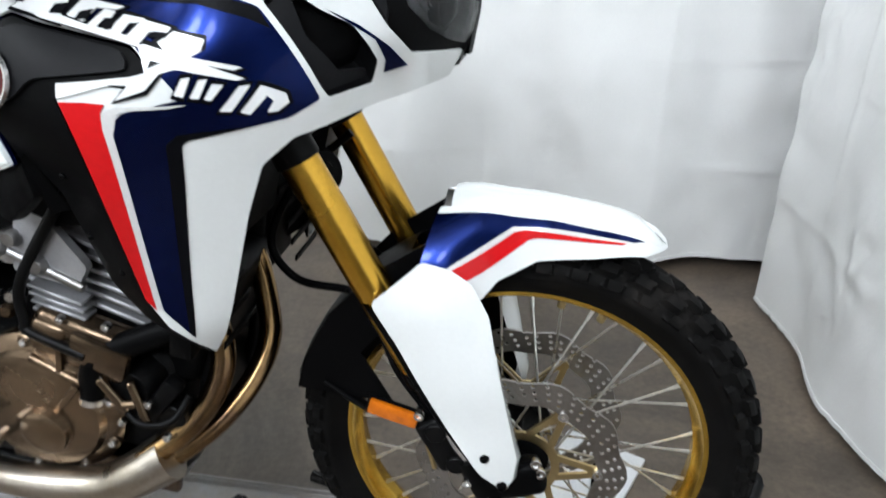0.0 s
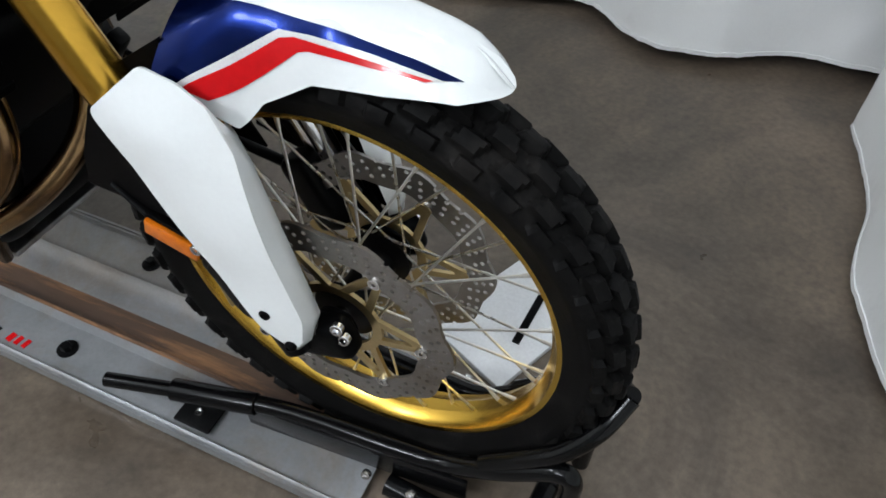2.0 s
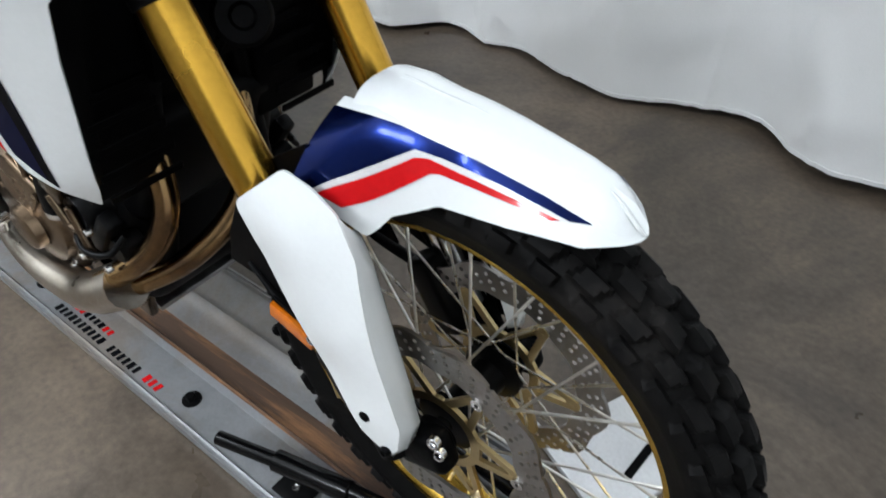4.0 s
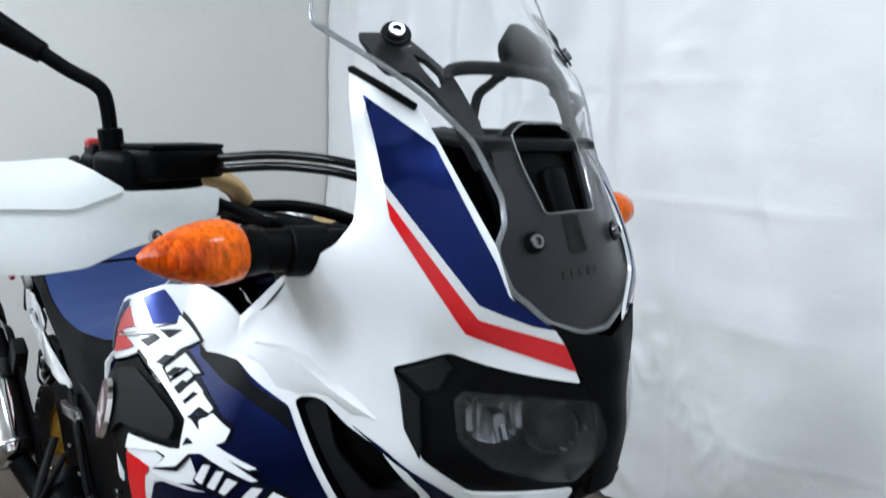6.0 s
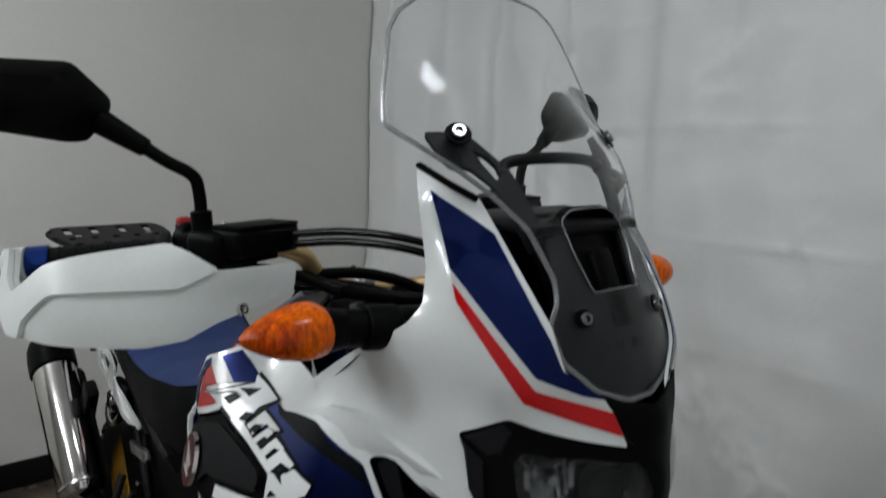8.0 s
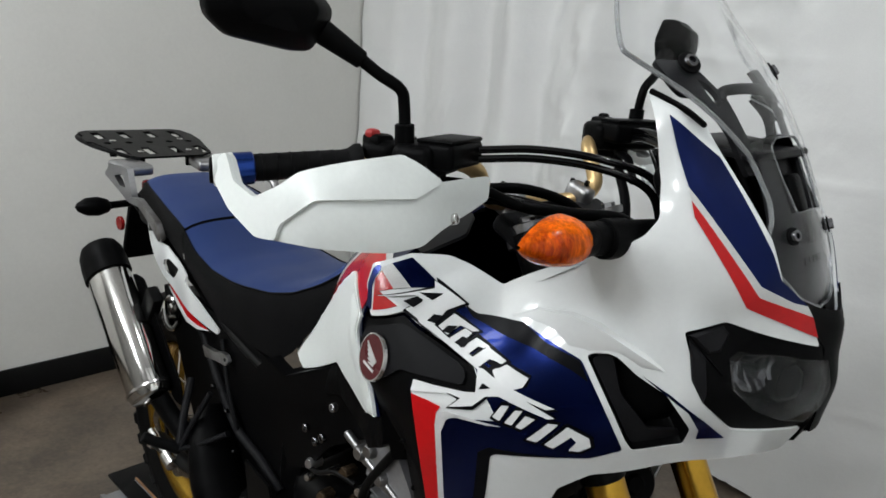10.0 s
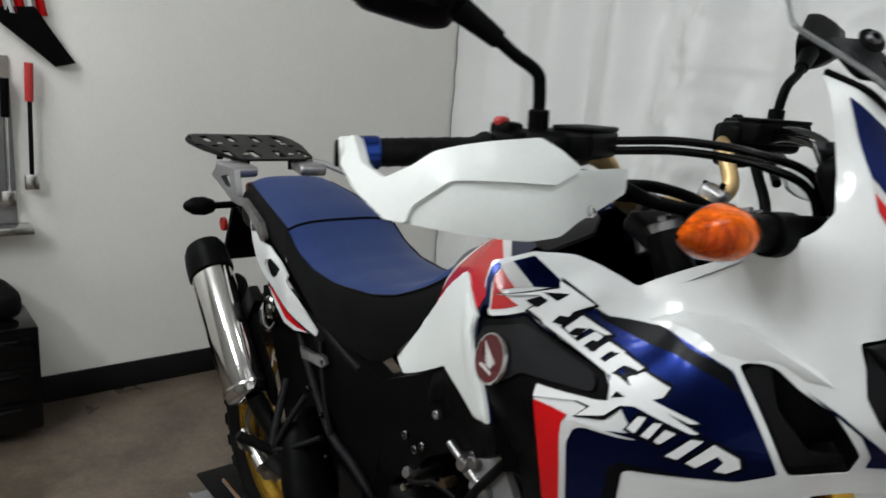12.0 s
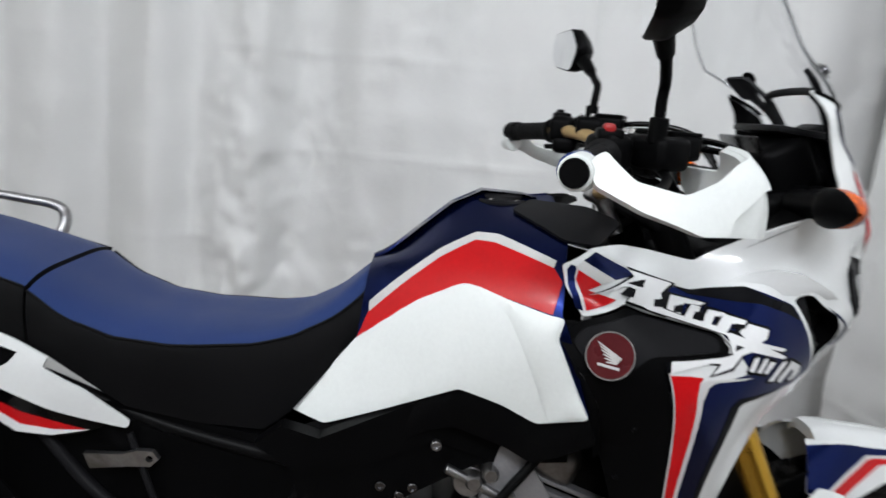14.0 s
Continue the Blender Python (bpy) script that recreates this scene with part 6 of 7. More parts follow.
    part("rail_mount", side_of(rbox((0.1, 0.08, 0.03), pose(-1.84, -0.11, 1.14, 0, 5, 8), 0.01, 3)), ALLOY, bike)
    # tie of the pillion peg: pale bracket, slim tubes
    part("peg_bracket", side_of(plate([(-1.37, 0.79), (-1.31, 0.792), (-1.285, 0.8), (-1.262, 0.8), (-1.252, 0.787), (-1.265, 0.774), (-1.3, 0.772), (-1.36, 0.765)], 0.01, upright(-0.15), [ring(0.006, 10, (-1.267, 0.787))])), ALLOY, bike, "pale alloy bracket")
    part("subframe_tube", side_of(tube([(-1.72, -0.1, 0.99), (-1.45, -0.115, 0.9), (-1.25, -0.13, 0.835), (-1.03, -0.14, 0.79)], 0.011)), DARK_METAL, bike)
    part("subframe_brace", side_of(tube([(-1.5, -0.11, 0.86), (-1.392, -0.12, 0.7325), (-1.3, -0.135, 0.665), (-1.224, -0.146, 0.625), (-1.126, -0.15, 0.6), (-1.05, -0.15, 0.56)], 0.0105)), GREY_PLASTIC, bike)
    part("frame_stay", side_of(tube([(-1.303, -0.14, 0.822), (-1.262, -0.15, 0.72), (-1.224, -0.152, 0.632)], 0.0055)), GREY_PLASTIC, bike)
    part("exhaust_cover", side_of(tube([(-1.37, -0.14, 0.63), (-1.315, -0.165, 0.56), (-1.27, -0.175, 0.49), (-1.2, -0.175, 0.42), (-1.1, -0.165, 0.38)], [0.03, 0.056, 0.064, 0.062, 0.05], n=24, flat=0.75)), PLASTIC, bike, "smooth black cover over the exhaust pipe")
    part("frame_spar", side_of(tube([(-0.42, -0.05, 1.05), (-0.58, -0.11, 0.93), (-0.8, -0.125, 0.845), (-1.0, -0.12, 0.78), (-1.06, -0.11, 0.62), (-1.08, -0.1, 0.45)], [0.028, 0.03, 0.03, 0.03, 0.03, 0.026], flat=0.6)), DARK_METAL, bike, "black steel frame")
    part("down_tube", side_of(tube([(-0.43, -0.045, 0.98), (-0.49, -0.075, 0.75), (-0.53, -0.1, 0.5), (-0.62, -0.12, 0.37), (-0.85, -0.125, 0.34), (-1.05, -0.12, 0.4)], 0.016)), DARK_METAL, bike)
    part("engine_hanger", side_of(tube([(-0.6, -0.17, 0.93), (-0.66, -0.185, 0.85), (-0.728, -0.19, 0.75), (-0.735, -0.193, 0.69), (-0.728, -0.195, 0.672), (-0.65, -0.195, 0.64)], 0.008)), DARK_METAL, bike)
    part("frame_cover", side_of(plate([(-1.06, 0.868), (-1.0, 0.852), (-0.81, 0.945), (-0.69, 0.905), (-0.62, 0.94), (-0.61, 0.84), (-0.72, 0.83), (-0.82, 0.86), (-0.93, 0.81), (-1.03, 0.79), (-1.1, 0.835)], 0.03, upright(-0.16))), PLASTIC, bike, "black frame cover below the tank")
    part("frame_panel", side_of(plate(fillet([(-1.06, 0.84), (-0.93, 0.82), (-0.82, 0.87), (-0.72, 0.84), (-0.64, 0.86), (-0.76, 0.82), (-0.86, 0.76), (-0.93, 0.68), (-1.0, 0.66)], 0.015), 0.012, upright(-0.163), step=0.06)), PLASTIC, bike)
    part("side_cover", side_of(plate([(-1.4, 0.88), (-1.1, 0.83), (-1.04, 0.79), (-0.98, 0.7), (-1.02, 0.55), (-1.12, 0.5), (-1.2, 0.6), (-1.28, 0.74)], 0.03, upright(-0.12))), PLASTIC, bike, "black side cover")
    for x, z in ((-0.819, 0.863), (-0.9, 0.79), (-0.87, 0.775), (-0.85, 0.79)):
        part("frame_bolt", side_of(bolt((x, -0.192, z), (0, -1, 0), 0.008, 0.005)), LAMP_BOWL if x < -0.83 else ALLOY, bike)
    for x, z in ((-1.27, 0.66), (-1.24, 0.57), (-1.33, 0.7)):
        part("frame_bolt", side_of(bolt((x, -0.152, z), (0, -1, 0), 0.006, 0.005)), LAMP_BOWL, bike)
    hanger = part("peg_hanger", side_of(join(tube([(-1.318, -0.165, 0.69), (-1.34, -0.2, 0.615), (-1.3534, -0.228, 0.553)], 0.0095, flat=0.7), tube([(-1.24, -0.165, 0.62), (-1.3, -0.2, 0.58), (-1.3534, -0.228, 0.553)], 0.0095, flat=0.7),
                                             tube([(-1.42, -0.16, 0.69), (-1.385, -0.2, 0.615), (-1.3534, -0.228, 0.553)], 0.0095, flat=0.7))), GREY_PLASTIC, bike, "dark footpeg hanger of three arms")
    part("pillion_peg", side_of(rod((-1.354, -0.225, 0.55), (-1.38, -0.3, 0.6), 0.012)), GRIP, hanger)
    peg = part("footpeg", side_of(join(rbox((0.05, 0.085, 0.013), pose(-0.985, -0.27, 0.444), 0.005, 2), *[rbox((0.008, 0.016, 0.012), pose(-0.985 + dx, -0.304 + 0.0225 * k, 0.453), 0.003, 1) for k in range(4) for dx in (-0.02, 0.0, 0.02)])), GRIP, bike, "serrated rubber footpeg")
    part("peg_mount", side_of(rbox((0.036, 0.05, 0.032), pose(-0.985, -0.205, 0.444), 0.009, 3)), DARK_METAL, peg)
    part("heel_plate", side_of(plate([(-1.12, 0.62), (-1.03, 0.6), (-0.98, 0.48), (-1.0, 0.43), (-1.06, 0.45), (-1.11, 0.54)], 0.006, upright(-0.19))), DARK_METAL, bike)
    part("swingarm", side_of(tube([(-1.02, -0.1, 0.47), (-1.2, -0.13, 0.46), (-1.45, -0.14, 0.425), (-1.7, -0.14, 0.402)], [0.045, 0.042, 0.034, 0.03], flat=0.55)), DARK_METAL, bike, "black swingarm")
    part("axle_nut", side_of(lathe([(0, 0.014), (0.012, 0.014), (0.016, 0.01), (0.016, 0)], span((-1.675, -0.155, 0.402), (-1.675, -0.2, 0.402)), 6)), STEEL, bike)
    sig = part("rear_indicator", side_of(join(rod((-1.9, -0.09, 1.03), (-1.87, -0.16, 1.035), 0.01), lathe([(0, -0.05), (0.018, -0.035), (0.026, -0.01), (0.024, 0.02), (0.012, 0.042), (0, 0.05)], span((-1.872, -0.2, 1.035), (-1.866, -0.3, 1.04)), 20))), PLASTIC, bike)
    part("indicator_lens", side_of(lathe([(0, 0.012), (0.014, 0.009), (0.022, 0.0)], span((-1.888, -0.2, 1.035), (-2.0, -0.2, 1.035)), 20)), AMBER, sig)
part("plate_holder", join(rbox((0.1, 0.16, 0.02), pose(-1.9, 0, 1.02, 0, 25, 0), 0.006), rbox((0.02, 0.15, 0.2), pose(-1.99, 0, 0.93, 0, 22, 0), 0.006)), PLASTIC, bike)
hanger = part("exhaust_hanger", lathe([(0, 0.012), (0.008, 0.012), (0.01, 0.008), (0.022, 0.008), (0.026, 0.012), (0.03, 0.008), (0.03, -0.02)], span((-1.568, -0.13, 0.824), (-1.568, -0.3, 0.83)), 32), STEEL, bike, "bright round exhaust mounting boss")
for k in range(5):
    a = k * math.tau / 5
    part("mount_hole", rod((-1.568 + 0.016 * math.cos(a), -0.134, 0.824 + 0.016 * math.sin(a)), (-1.568 + 0.016 * math.cos(a), -0.1395, 0.824 + 0.016 * math.sin(a)), 0.0045, n=10), DARK_METAL, hanger)
part("exhaust_strap", tube([(-1.62, -0.125, 0.8), (-1.59, -0.135, 0.775), (-1.57, -0.13, 0.765), (-1.56, -0.12, 0.785)], 0.014, flat=0.5), STEEL, bike)
part("tail_light", rbox((0.05, 0.12, 0.04), pose(-1.885, 0, 1.075), 0.014, 3), RED_LENS, bike, "red tail light")
part("side_reflector", rod((-1.9, -0.118, 0.975), (-1.9, -0.128, 0.975), 0.02, n=24), RED_LENS, bike)
part("tail_underside", rbox((0.55, 0.18, 0.1), pose(-1.6, 0, 0.985, 0, 9, 0), 0.03, 3), PLASTIC, bike)
part("rear_inner_guard", loft([[(REAR.x + 0.39 * math.cos(a), y, REAR.z + 0.39 * math.sin(a) + 0.02 * (1 - (y / 0.09) ** 2)) for y in np.linspace(-0.09, 0.09, 7)] for a in [radians(d) for d in range(20, 125, 7)]]), PLASTIC, bike)
# top rack
rack_m = Matrix.Translation((-1.995, 0.012, 1.183)) @ Matrix.Rotation(radians(8.5), 4, "Y")
slots = [[(x - 0.035, y - 0.012), (x + 0.035, y - 0.012), (x + 0.035, y + 0.012), (x - 0.035, y + 0.012)] for x in (-0.09, 0.085) for y in (-0.115, -0.04, 0.04, 0.115)] + [ring(0.011, 10, (x, y)) for x in (-0.005,) for y in (-0.12, -0.06, 0.0, 0.06, 0.12)]
rack = part("luggage_rack", plate([(-0.15, -0.13), (-0.135, -0.155), (-0.09, -0.155), (-0.08, -0.168), (-0.03, -0.168), (-0.02, -0.155), (0.12, -0.12), (0.145, -0.09), (0.145, 0.09), (0.12, 0.13), (-0.02, 0.165), (-0.09, 0.168), (-0.135, 0.155), (-0.15, 0.13)], 0.006, rack_m, slots, 0.03), DARK_METAL, bike, "flat dark steel luggage rack with slots")
part("rack_rim", tube([tuple(rack_m @ Vector((*p, -0.006))) for p in ((0.14, -0.09), (-0.02, -0.158), (-0.135, -0.15), (-0.147, 0), (-0.135, 0.15), (-0.02, 0.158), (0.14, 0.09))], 0.006), DARK_METAL, rack)
for x, y in ((-0.02, -0.1), (-0.02, 0.1), (0.1, -0.07), (0.1, 0.07)):
    p = rack_m @ Vector((x, y, 0))
    part("rack_spacer", rod(p - Vector((0, 0, 0.04)), p, 0.01), DARK_METAL, rack)
    part("rack_bolt", bolt(p + Vector((0, 0, 0.003)), (0.15, 0, 1), 0.009, 0.004), STEEL, rack)

# silencer
S0, S1_ = Vector((-1.703, -0.235, 0.89)), Vector((-1.472, -0.235, 0.638))


def oval(a, b, profile, wide=1.25, n=36):
    m = span(a, b)
    bm = lathe(profile, None, n)
    side = m.to_3x3().inverted() @ Vector((0, 1, 0))
    ang = math.atan2(side.y, side.x)
    bmesh.ops.transform(bm, matrix=m @ Matrix.Rotation(ang, 4, "Z") @ Matrix.Diagonal((1, wide, 1, 1)), verts=bm.verts)
    return bm


L_ = (S1_ - S0).length
can = part("silencer", oval(S0, S1_, [(0.046, -0.005), (0.048, 0), (0.05, 0.01), (0.0505, 0.1), (0.05, L_ - 0.02), (0.046, L_ - 0.004), (0.04, L_), (0, L_)]), MUFFLER, bike, "brushed steel exhaust silencer with black end cap")
part("silencer_cap", oval(S0, S1_, [(0, -0.086), (0.026, -0.086), (0.043, -0.08), (0.051, -0.062), (0.0545, -0.03), (0.055, 0.004), (0.05, 0.006)]), PLASTIC, can)
part("silencer_tip", rod(S0 + (S0 - S1_).normalized() * 0.08, S0 + (S0 - S1_).normalized() * 0.093, 0.02), DARK_METAL, can)
part("silencer_band", oval(S0, S1_, [(0.0515, L_ * 0.93 - 0.004), (0.053, L_ * 0.93 - 0.003), (0.053, L_ * 0.93 + 0.003), (0.0515, L_ * 0.93 + 0.004)]), STEEL, can)
part("silencer_bracket", rbox((0.05, 0.03, 0.1), pose(-1.56, -0.19, 0.84, 0, 35, 0), 0.008), DARK_METAL, can)
part("link_pipe", tube([(-1.46, -0.225, 0.645), (-1.42, -0.2, 0.58), (-1.3, -0.16, 0.47), (-1.15, -0.15, 0.41), (-1.0, -0.165, 0.39)], 0.023), DARK_METAL, bike)
part("shock_guard", plate(fillet([(-1.66, 0.86), (-1.56, 0.66), (-1.49, 0.49), (-1.42, 0.44), (-1.2, 0.43), (-1.2, 0.62), (-1.3, 0.82), (-1.42, 0.88)], 0.02), 0.02, upright(-0.105), step=0.06), PLASTIC, bike, "black guard before the rear wheel")
part("heat_shield", plate(fillet([(-1.66, 0.9), (-1.6, 0.9), (-1.42, 0.69), (-1.4, 0.63), (-1.45, 0.63)], 0.012), 0.006, upright(-0.19)), PLASTIC, can)
part("spring", tube([(-1.3 + 0.03 * math.cos(k_ * 0.7), -0.06 + 0.03 * math.sin(k_ * 0.7), 0.55 + 0.004 * k_) for k_ in range(60)], 0.006, per=1, n=6), GREY_PLASTIC, bike)
part("brake_cylinder", join(rod((-1.645, -0.17, 0.456), (-1.55, -0.172, 0.43), 0.0115), rod((-1.55, -0.172, 0.43), (-1.51, -0.172, 0.415), 0.02)), STEEL, bike)
part("rear_caliper", rbox((0.1, 0.05, 0.06), pose(-1.5, -0.11, 0.46, 0, 30, 0), 0.014, 3), DARK_METAL, bike)

# engine: case, covers, cylinder, pipes
case = part("engine", rbox((0.48, 0.3, 0.26), pose(-0.79, 0, 0.5), 0.04, 3), DARK_METAL, bike, "bronze and grey parallel-twin engine")
part("cylinder_block", rbox((0.3, 0.26, 0.2), pose(-0.64, 0, 0.68, 0, 20, 0), 0.03, 3), DARK_METAL, case)
part("cylinder_head", rbox((0.28, 0.24, 0.13), pose(-0.63, 0, 0.8, 0, 18, 0), 0.03, 3), DARK_METAL, case)
for k in range(6):
    part("cylinder_fin", rbox((0.24, 0.285, 0.008), pose(-0.645 + 0.004 * k, 0, 0.69 + 0.019 * k, 0, 20, 0), 0.002, 1), CAST_GREY, case)
part("head_cover", rbox((0.17, 0.3, 0.07), pose(-0.66, 0, 0.835, 0, 22, 0), 0.02, 3), ALLOY, case)
for s in (-1, 1):
    def side_of(bm):
        return flip(bm) if s > 0 else bm

    Y = s * 0.15
    out = Vector((0, s, 0))
    c = Vector((-0.755, Y, 0.525))
    face = span(c, c + out)
    cover = part("clutch_cover", join(lathe([(0.128, 0.0), (0.128, 0.022), (0.12, 0.03), (0.106, 0.035), (0.1, 0.046), (0.08, 0.052), (0.05, 0.054), (0.044, 0.056), (0, 0.056)], face, 56), lathe([(0.04, 0.055), (0.037, 0.07), (0.03, 0.074), (0, 0.075)], span(c + Vector((0.02, 0, -0.02)), c + Vector((0.02, s, -0.02))), 32)), BRONZE, case, "round bronze engine cover")
    for k in range(9):
        a = k * math.tau / 9 + 0.2
        p = c + Vector((0.118 * math.cos(a), s * 0.028, 0.118 * math.sin(a)))
        part("cover_boss", rod(p - out * 0.02, p + out * 0.004, 0.012, n=14), BRONZE, cover)
        part("cover_bolt", bolt(p + out * 0.004, out, 0.0065, 0.005), STEEL, cover)
    for rib in (rbox((0.012, 0.012, 0.09), Matrix.Translation(c + out * 0.052 + Vector((0.055, 0, 0.03))) @ Matrix.Rotation(radians(40), 4, "Y"), 0.004), rbox((0.012, 0.012, 0.07), Matrix.Translation(c + out * 0.05 + Vector((-0.05, 0, 0.045))) @ Matrix.Rotation(radians(-30), 4, "Y"), 0.004)):
        part("cover_rib", rib, BRONZE, cover)
    part("head_plate", side_of(plate(fillet([(-0.718, 0.862), (-0.676, 0.846), (-0.628, 0.775), (-0.65, 0.742), (-0.745, 0.762)], 0.006), 0.014, upright(-0.17))), CAST_GREY, case, "grey cast alloy plate")
    part("head_rail", side_of(rod((-0.8, -0.176, 0.818), (-0.64, -0.176, 0.742), 0.008, n=12)), ALLOY, case)
    for x, z in ((-0.73, 0.815), (-0.755, 0.8), (-0.7, 0.776)):
        part("head_boss", side_of(lathe([(0, 0.012), (0.01, 0.012), (0.014, 0.006), (0.014, -0.01)], span((x, -0.178, z), (x, -0.3, z)), 14)), ALLOY, case)
    for k in range(5):
        part("side_fin", side_of(rbox((0.085, 0.03, 0.005), pose(-0.692, -0.162, 0.676 + 0.0125 * k, 0, 17, 0), 0.0015, 1)), CAST_GREY, case)
    part("throttle_body", side_of(rod((-0.76, -0.14, 0.79), (-0.76, -0.165, 0.79), 0.026, n=24)), ALLOY, case)
    for x, z, r_, mt in ((-0.915, 0.7, 0.012, ALLOY), (-0.92, 0.668, 0.009, STEEL), (-0.851, 0.713, 0.008, STEEL), (-0.81, 0.729, 0.013, BRONZE), (-0.766, 0.714, 0.011, STEEL), (-0.876, 0.646, 0.014, BRONZE), (-0.781, 0.688, 0.012, BRONZE)):
        part("fitting", side_of(lathe([(0, 0.01), (r_ * 0.7, 0.01), (r_, 0.004), (r_, -0.02)], span((x, -0.168, z), (x + 0.02, -0.3, z + 0.02)), 10)), mt, case)
    part("fuel_hose", side_of(tube([(-0.93, -0.168, 0.69), (-0.88, -0.178, 0.7), (-0.83, -0.178, 0.725), (-0.78, -0.17, 0.72)], 0.005)), DARK_METAL, case)
    part("upper_cover", join(rbox((0.15, 0.05, 0.085), pose(-0.665, s * 0.165, 0.645, 0, 18, 0), 0.014, 3), rbox((0.06, 0.06, 0.06), pose(-0.71, s * 0.165, 0.66, 0, 18, 0), 0.012, 3), rbox((0.09, 0.02, 0.05), pose(-0.63, s * 0.19, 0.64, 0, 22, 0), 0.006)), BRONZE, case)
    part("water_pump", join(rod((-0.6, s * 0.13, 0.58), (-0.6, s * 0.185, 0.58), 0.038, 0.03), rod((-0.55, s * 0.13, 0.52), (-0.55, s * 0.17, 0.52), 0.022), rbox((0.03, 0.03, 0.1), pose(-0.565, s * 0.165, 0.55, 0, 40, 0), 0.008)), DARK_METAL, case)
    part("coolant_hose", tube([(-0.668, s * 0.18, 0.55), (-0.655, s * 0.182, 0.6), (-0.635, s * 0.18, 0.636), (-0.59, s * 0.175, 0.655), (-0.5, s * 0.16, 0.69)], 0.02), PLASTIC, case)
    part("hose_clamp", lathe([(0.0215, -0.006), (0.0225, -0.006), (0.0225, 0.006), (0.0215, 0.006)], span((-0.666, s * 0.18, 0.558), (-0.659, s * 0.181, 0.58)), 24, closed=True), STEEL, case)
    for p0, p1, r_ in (((-0.745, 0.626), (-0.66, 0.582), 0.007), ((-0.692, 0.654), (-0.704, 0.588), 0.006), ((-0.64, 0.6), (-0.605, 0.545), 0.008), ((-0.626, 0.554), (-0.585, 0.56), 0.007), ((-0.59, 0.6), (-0.575, 0.52), 0.007)):
        part("case_rib", rod((p0[0], s * 0.192, p0[1]), (p1[0], s * 0.192, p1[1]), r_, n=12), BRONZE, case)
    part("pump_link", tube([(-0.62, s * 0.185, 0.55), (-0.58, s * 0.2, 0.53), (-0.54, s * 0.185, 0.53), (-0.52, s * 0.16, 0.56)], 0.005), DARK_METAL, case)
    for x, z in ((-0.57, 0.56), (-0.62, 0.52), (-0.64, 0.6), (-0.55, 0.5), (-0.6, 0.61), (-0.68, 0.695), (-0.61, 0.69)):
        part("engine_bolt", bolt((x, s * 0.188, z), out, 0.0065, 0.006), STEEL, case)
    part("sump_plate", rbox((0.3, 0.02, 0.1), pose(-0.72, s * 0.14, 0.41, 0, 8, 0), 0.008), BRONZE, case)
    rad = part("radiator", rbox((0.035, 0.115, 0.3), pose(-0.475, s * 0.14, 0.8, 0, 10, 0), 0.006), PLASTIC, bike, "black radiator behind the fairing")
    for k in range(9):
        part("radiator_fin", rbox((0.004, 0.105, 0.012), pose(-0.453 - 0.0053 * (k - 4), s * 0.14, 0.8 + 0.03 * (k - 4), 0, 10, 0), 0.001, 1), PLASTIC, rad)
    part("fairing_inner", loft([[(-0.37, s * 0.205, 0.97), (-0.42, s * 0.13, 0.985), (-0.46, s * 0.07, 0.99)], [(-0.405, s * 0.205, 0.85), (-0.45, s * 0.15, 0.85), (-0.49, s * 0.09, 0.85)], [(-0.44, s * 0.2, 0.7), (-0.48, s * 0.17, 0.68), (-0.51, s * 0.12, 0.68)]]), PLASTIC, bike)
    part("brake_pedal" if s < 0 else "shift_lever", join(tube([(-0.97, s * 0.2, 0.44), (-0.92, s * 0.215, 0.43), (-0.84, s * 0.222, 0.455), (-0.8, s * 0.225, 0.5)], 0.008, flat=0.7), rod((-0.8, s * 0.215, 0.5), (-0.8, s * 0.255, 0.5), 0.009)), STEEL, bike)
part("steering_shell", join(rbox((0.12, 0.2, 0.2), pose(-0.45, 0, 1.06, 0, 27, 0), 0.03, 3), rbox((0.14, 0.16, 0.18), pose(-0.33, 0, 1.12), 0.03, 3)), PLASTIC, bike)
horn = part("horn", lathe([(0, 0.014), (0.012, 0.016), (0.016, 0.01), (0.03, 0.012), (0.036, 0.004), (0.036, -0.02), (0, -0.02)], span((-0.34, -0.012, 0.877), (0.1, -0.3, 1.05)), 32), PLASTIC, bike, "round black horn")
part("lower_radiator", rbox((0.05, 0.16, 0.16), pose(-0.46, 0, 0.86, 0, 14, 0), 0.012), PLASTIC, bike)
part("exhaust_header", tube([(-0.57, -0.07, 0.7), (-0.51, -0.085, 0.68), (-0.488, -0.1, 0.6), (-0.503, -0.125, 0.535), (-0.542, -0.16, 0.487), (-0.6, -0.188, 0.445)], 0.0195), HEADER, bike, "heat-tinted bronze exhaust header")
part("exhaust_header", tube([(-0.54, 0.07, 0.74), (-0.49, 0.055, 0.7), (-0.465, 0.03, 0.61), (-0.458, 0, 0.56), (-0.475, -0.045, 0.51), (-0.514, -0.1, 0.464), (-0.575, -0.155, 0.425)], 0.0195), HEADER, bike, "heat-tinted bronze exhaust header")
part("collector", tube([(-0.565, -0.168, 0.445), (-0.62, -0.19, 0.415), (-0.68, -0.2, 0.395), (-0.8, -0.205, 0.39), (-0.92, -0.19, 0.388), (-1.02, -0.17, 0.39)], [0.043, 0.039, 0.032, 0.028, 0.027, 0.026], flat=0.95), COLLECTOR, bike, "raw steel exhaust collector")
part("skid_plate", rbox((0.4, 0.24, 0.012), pose(-0.8, 0, 0.335, 0, 3, 0), 0.005), ALLOY, bike)

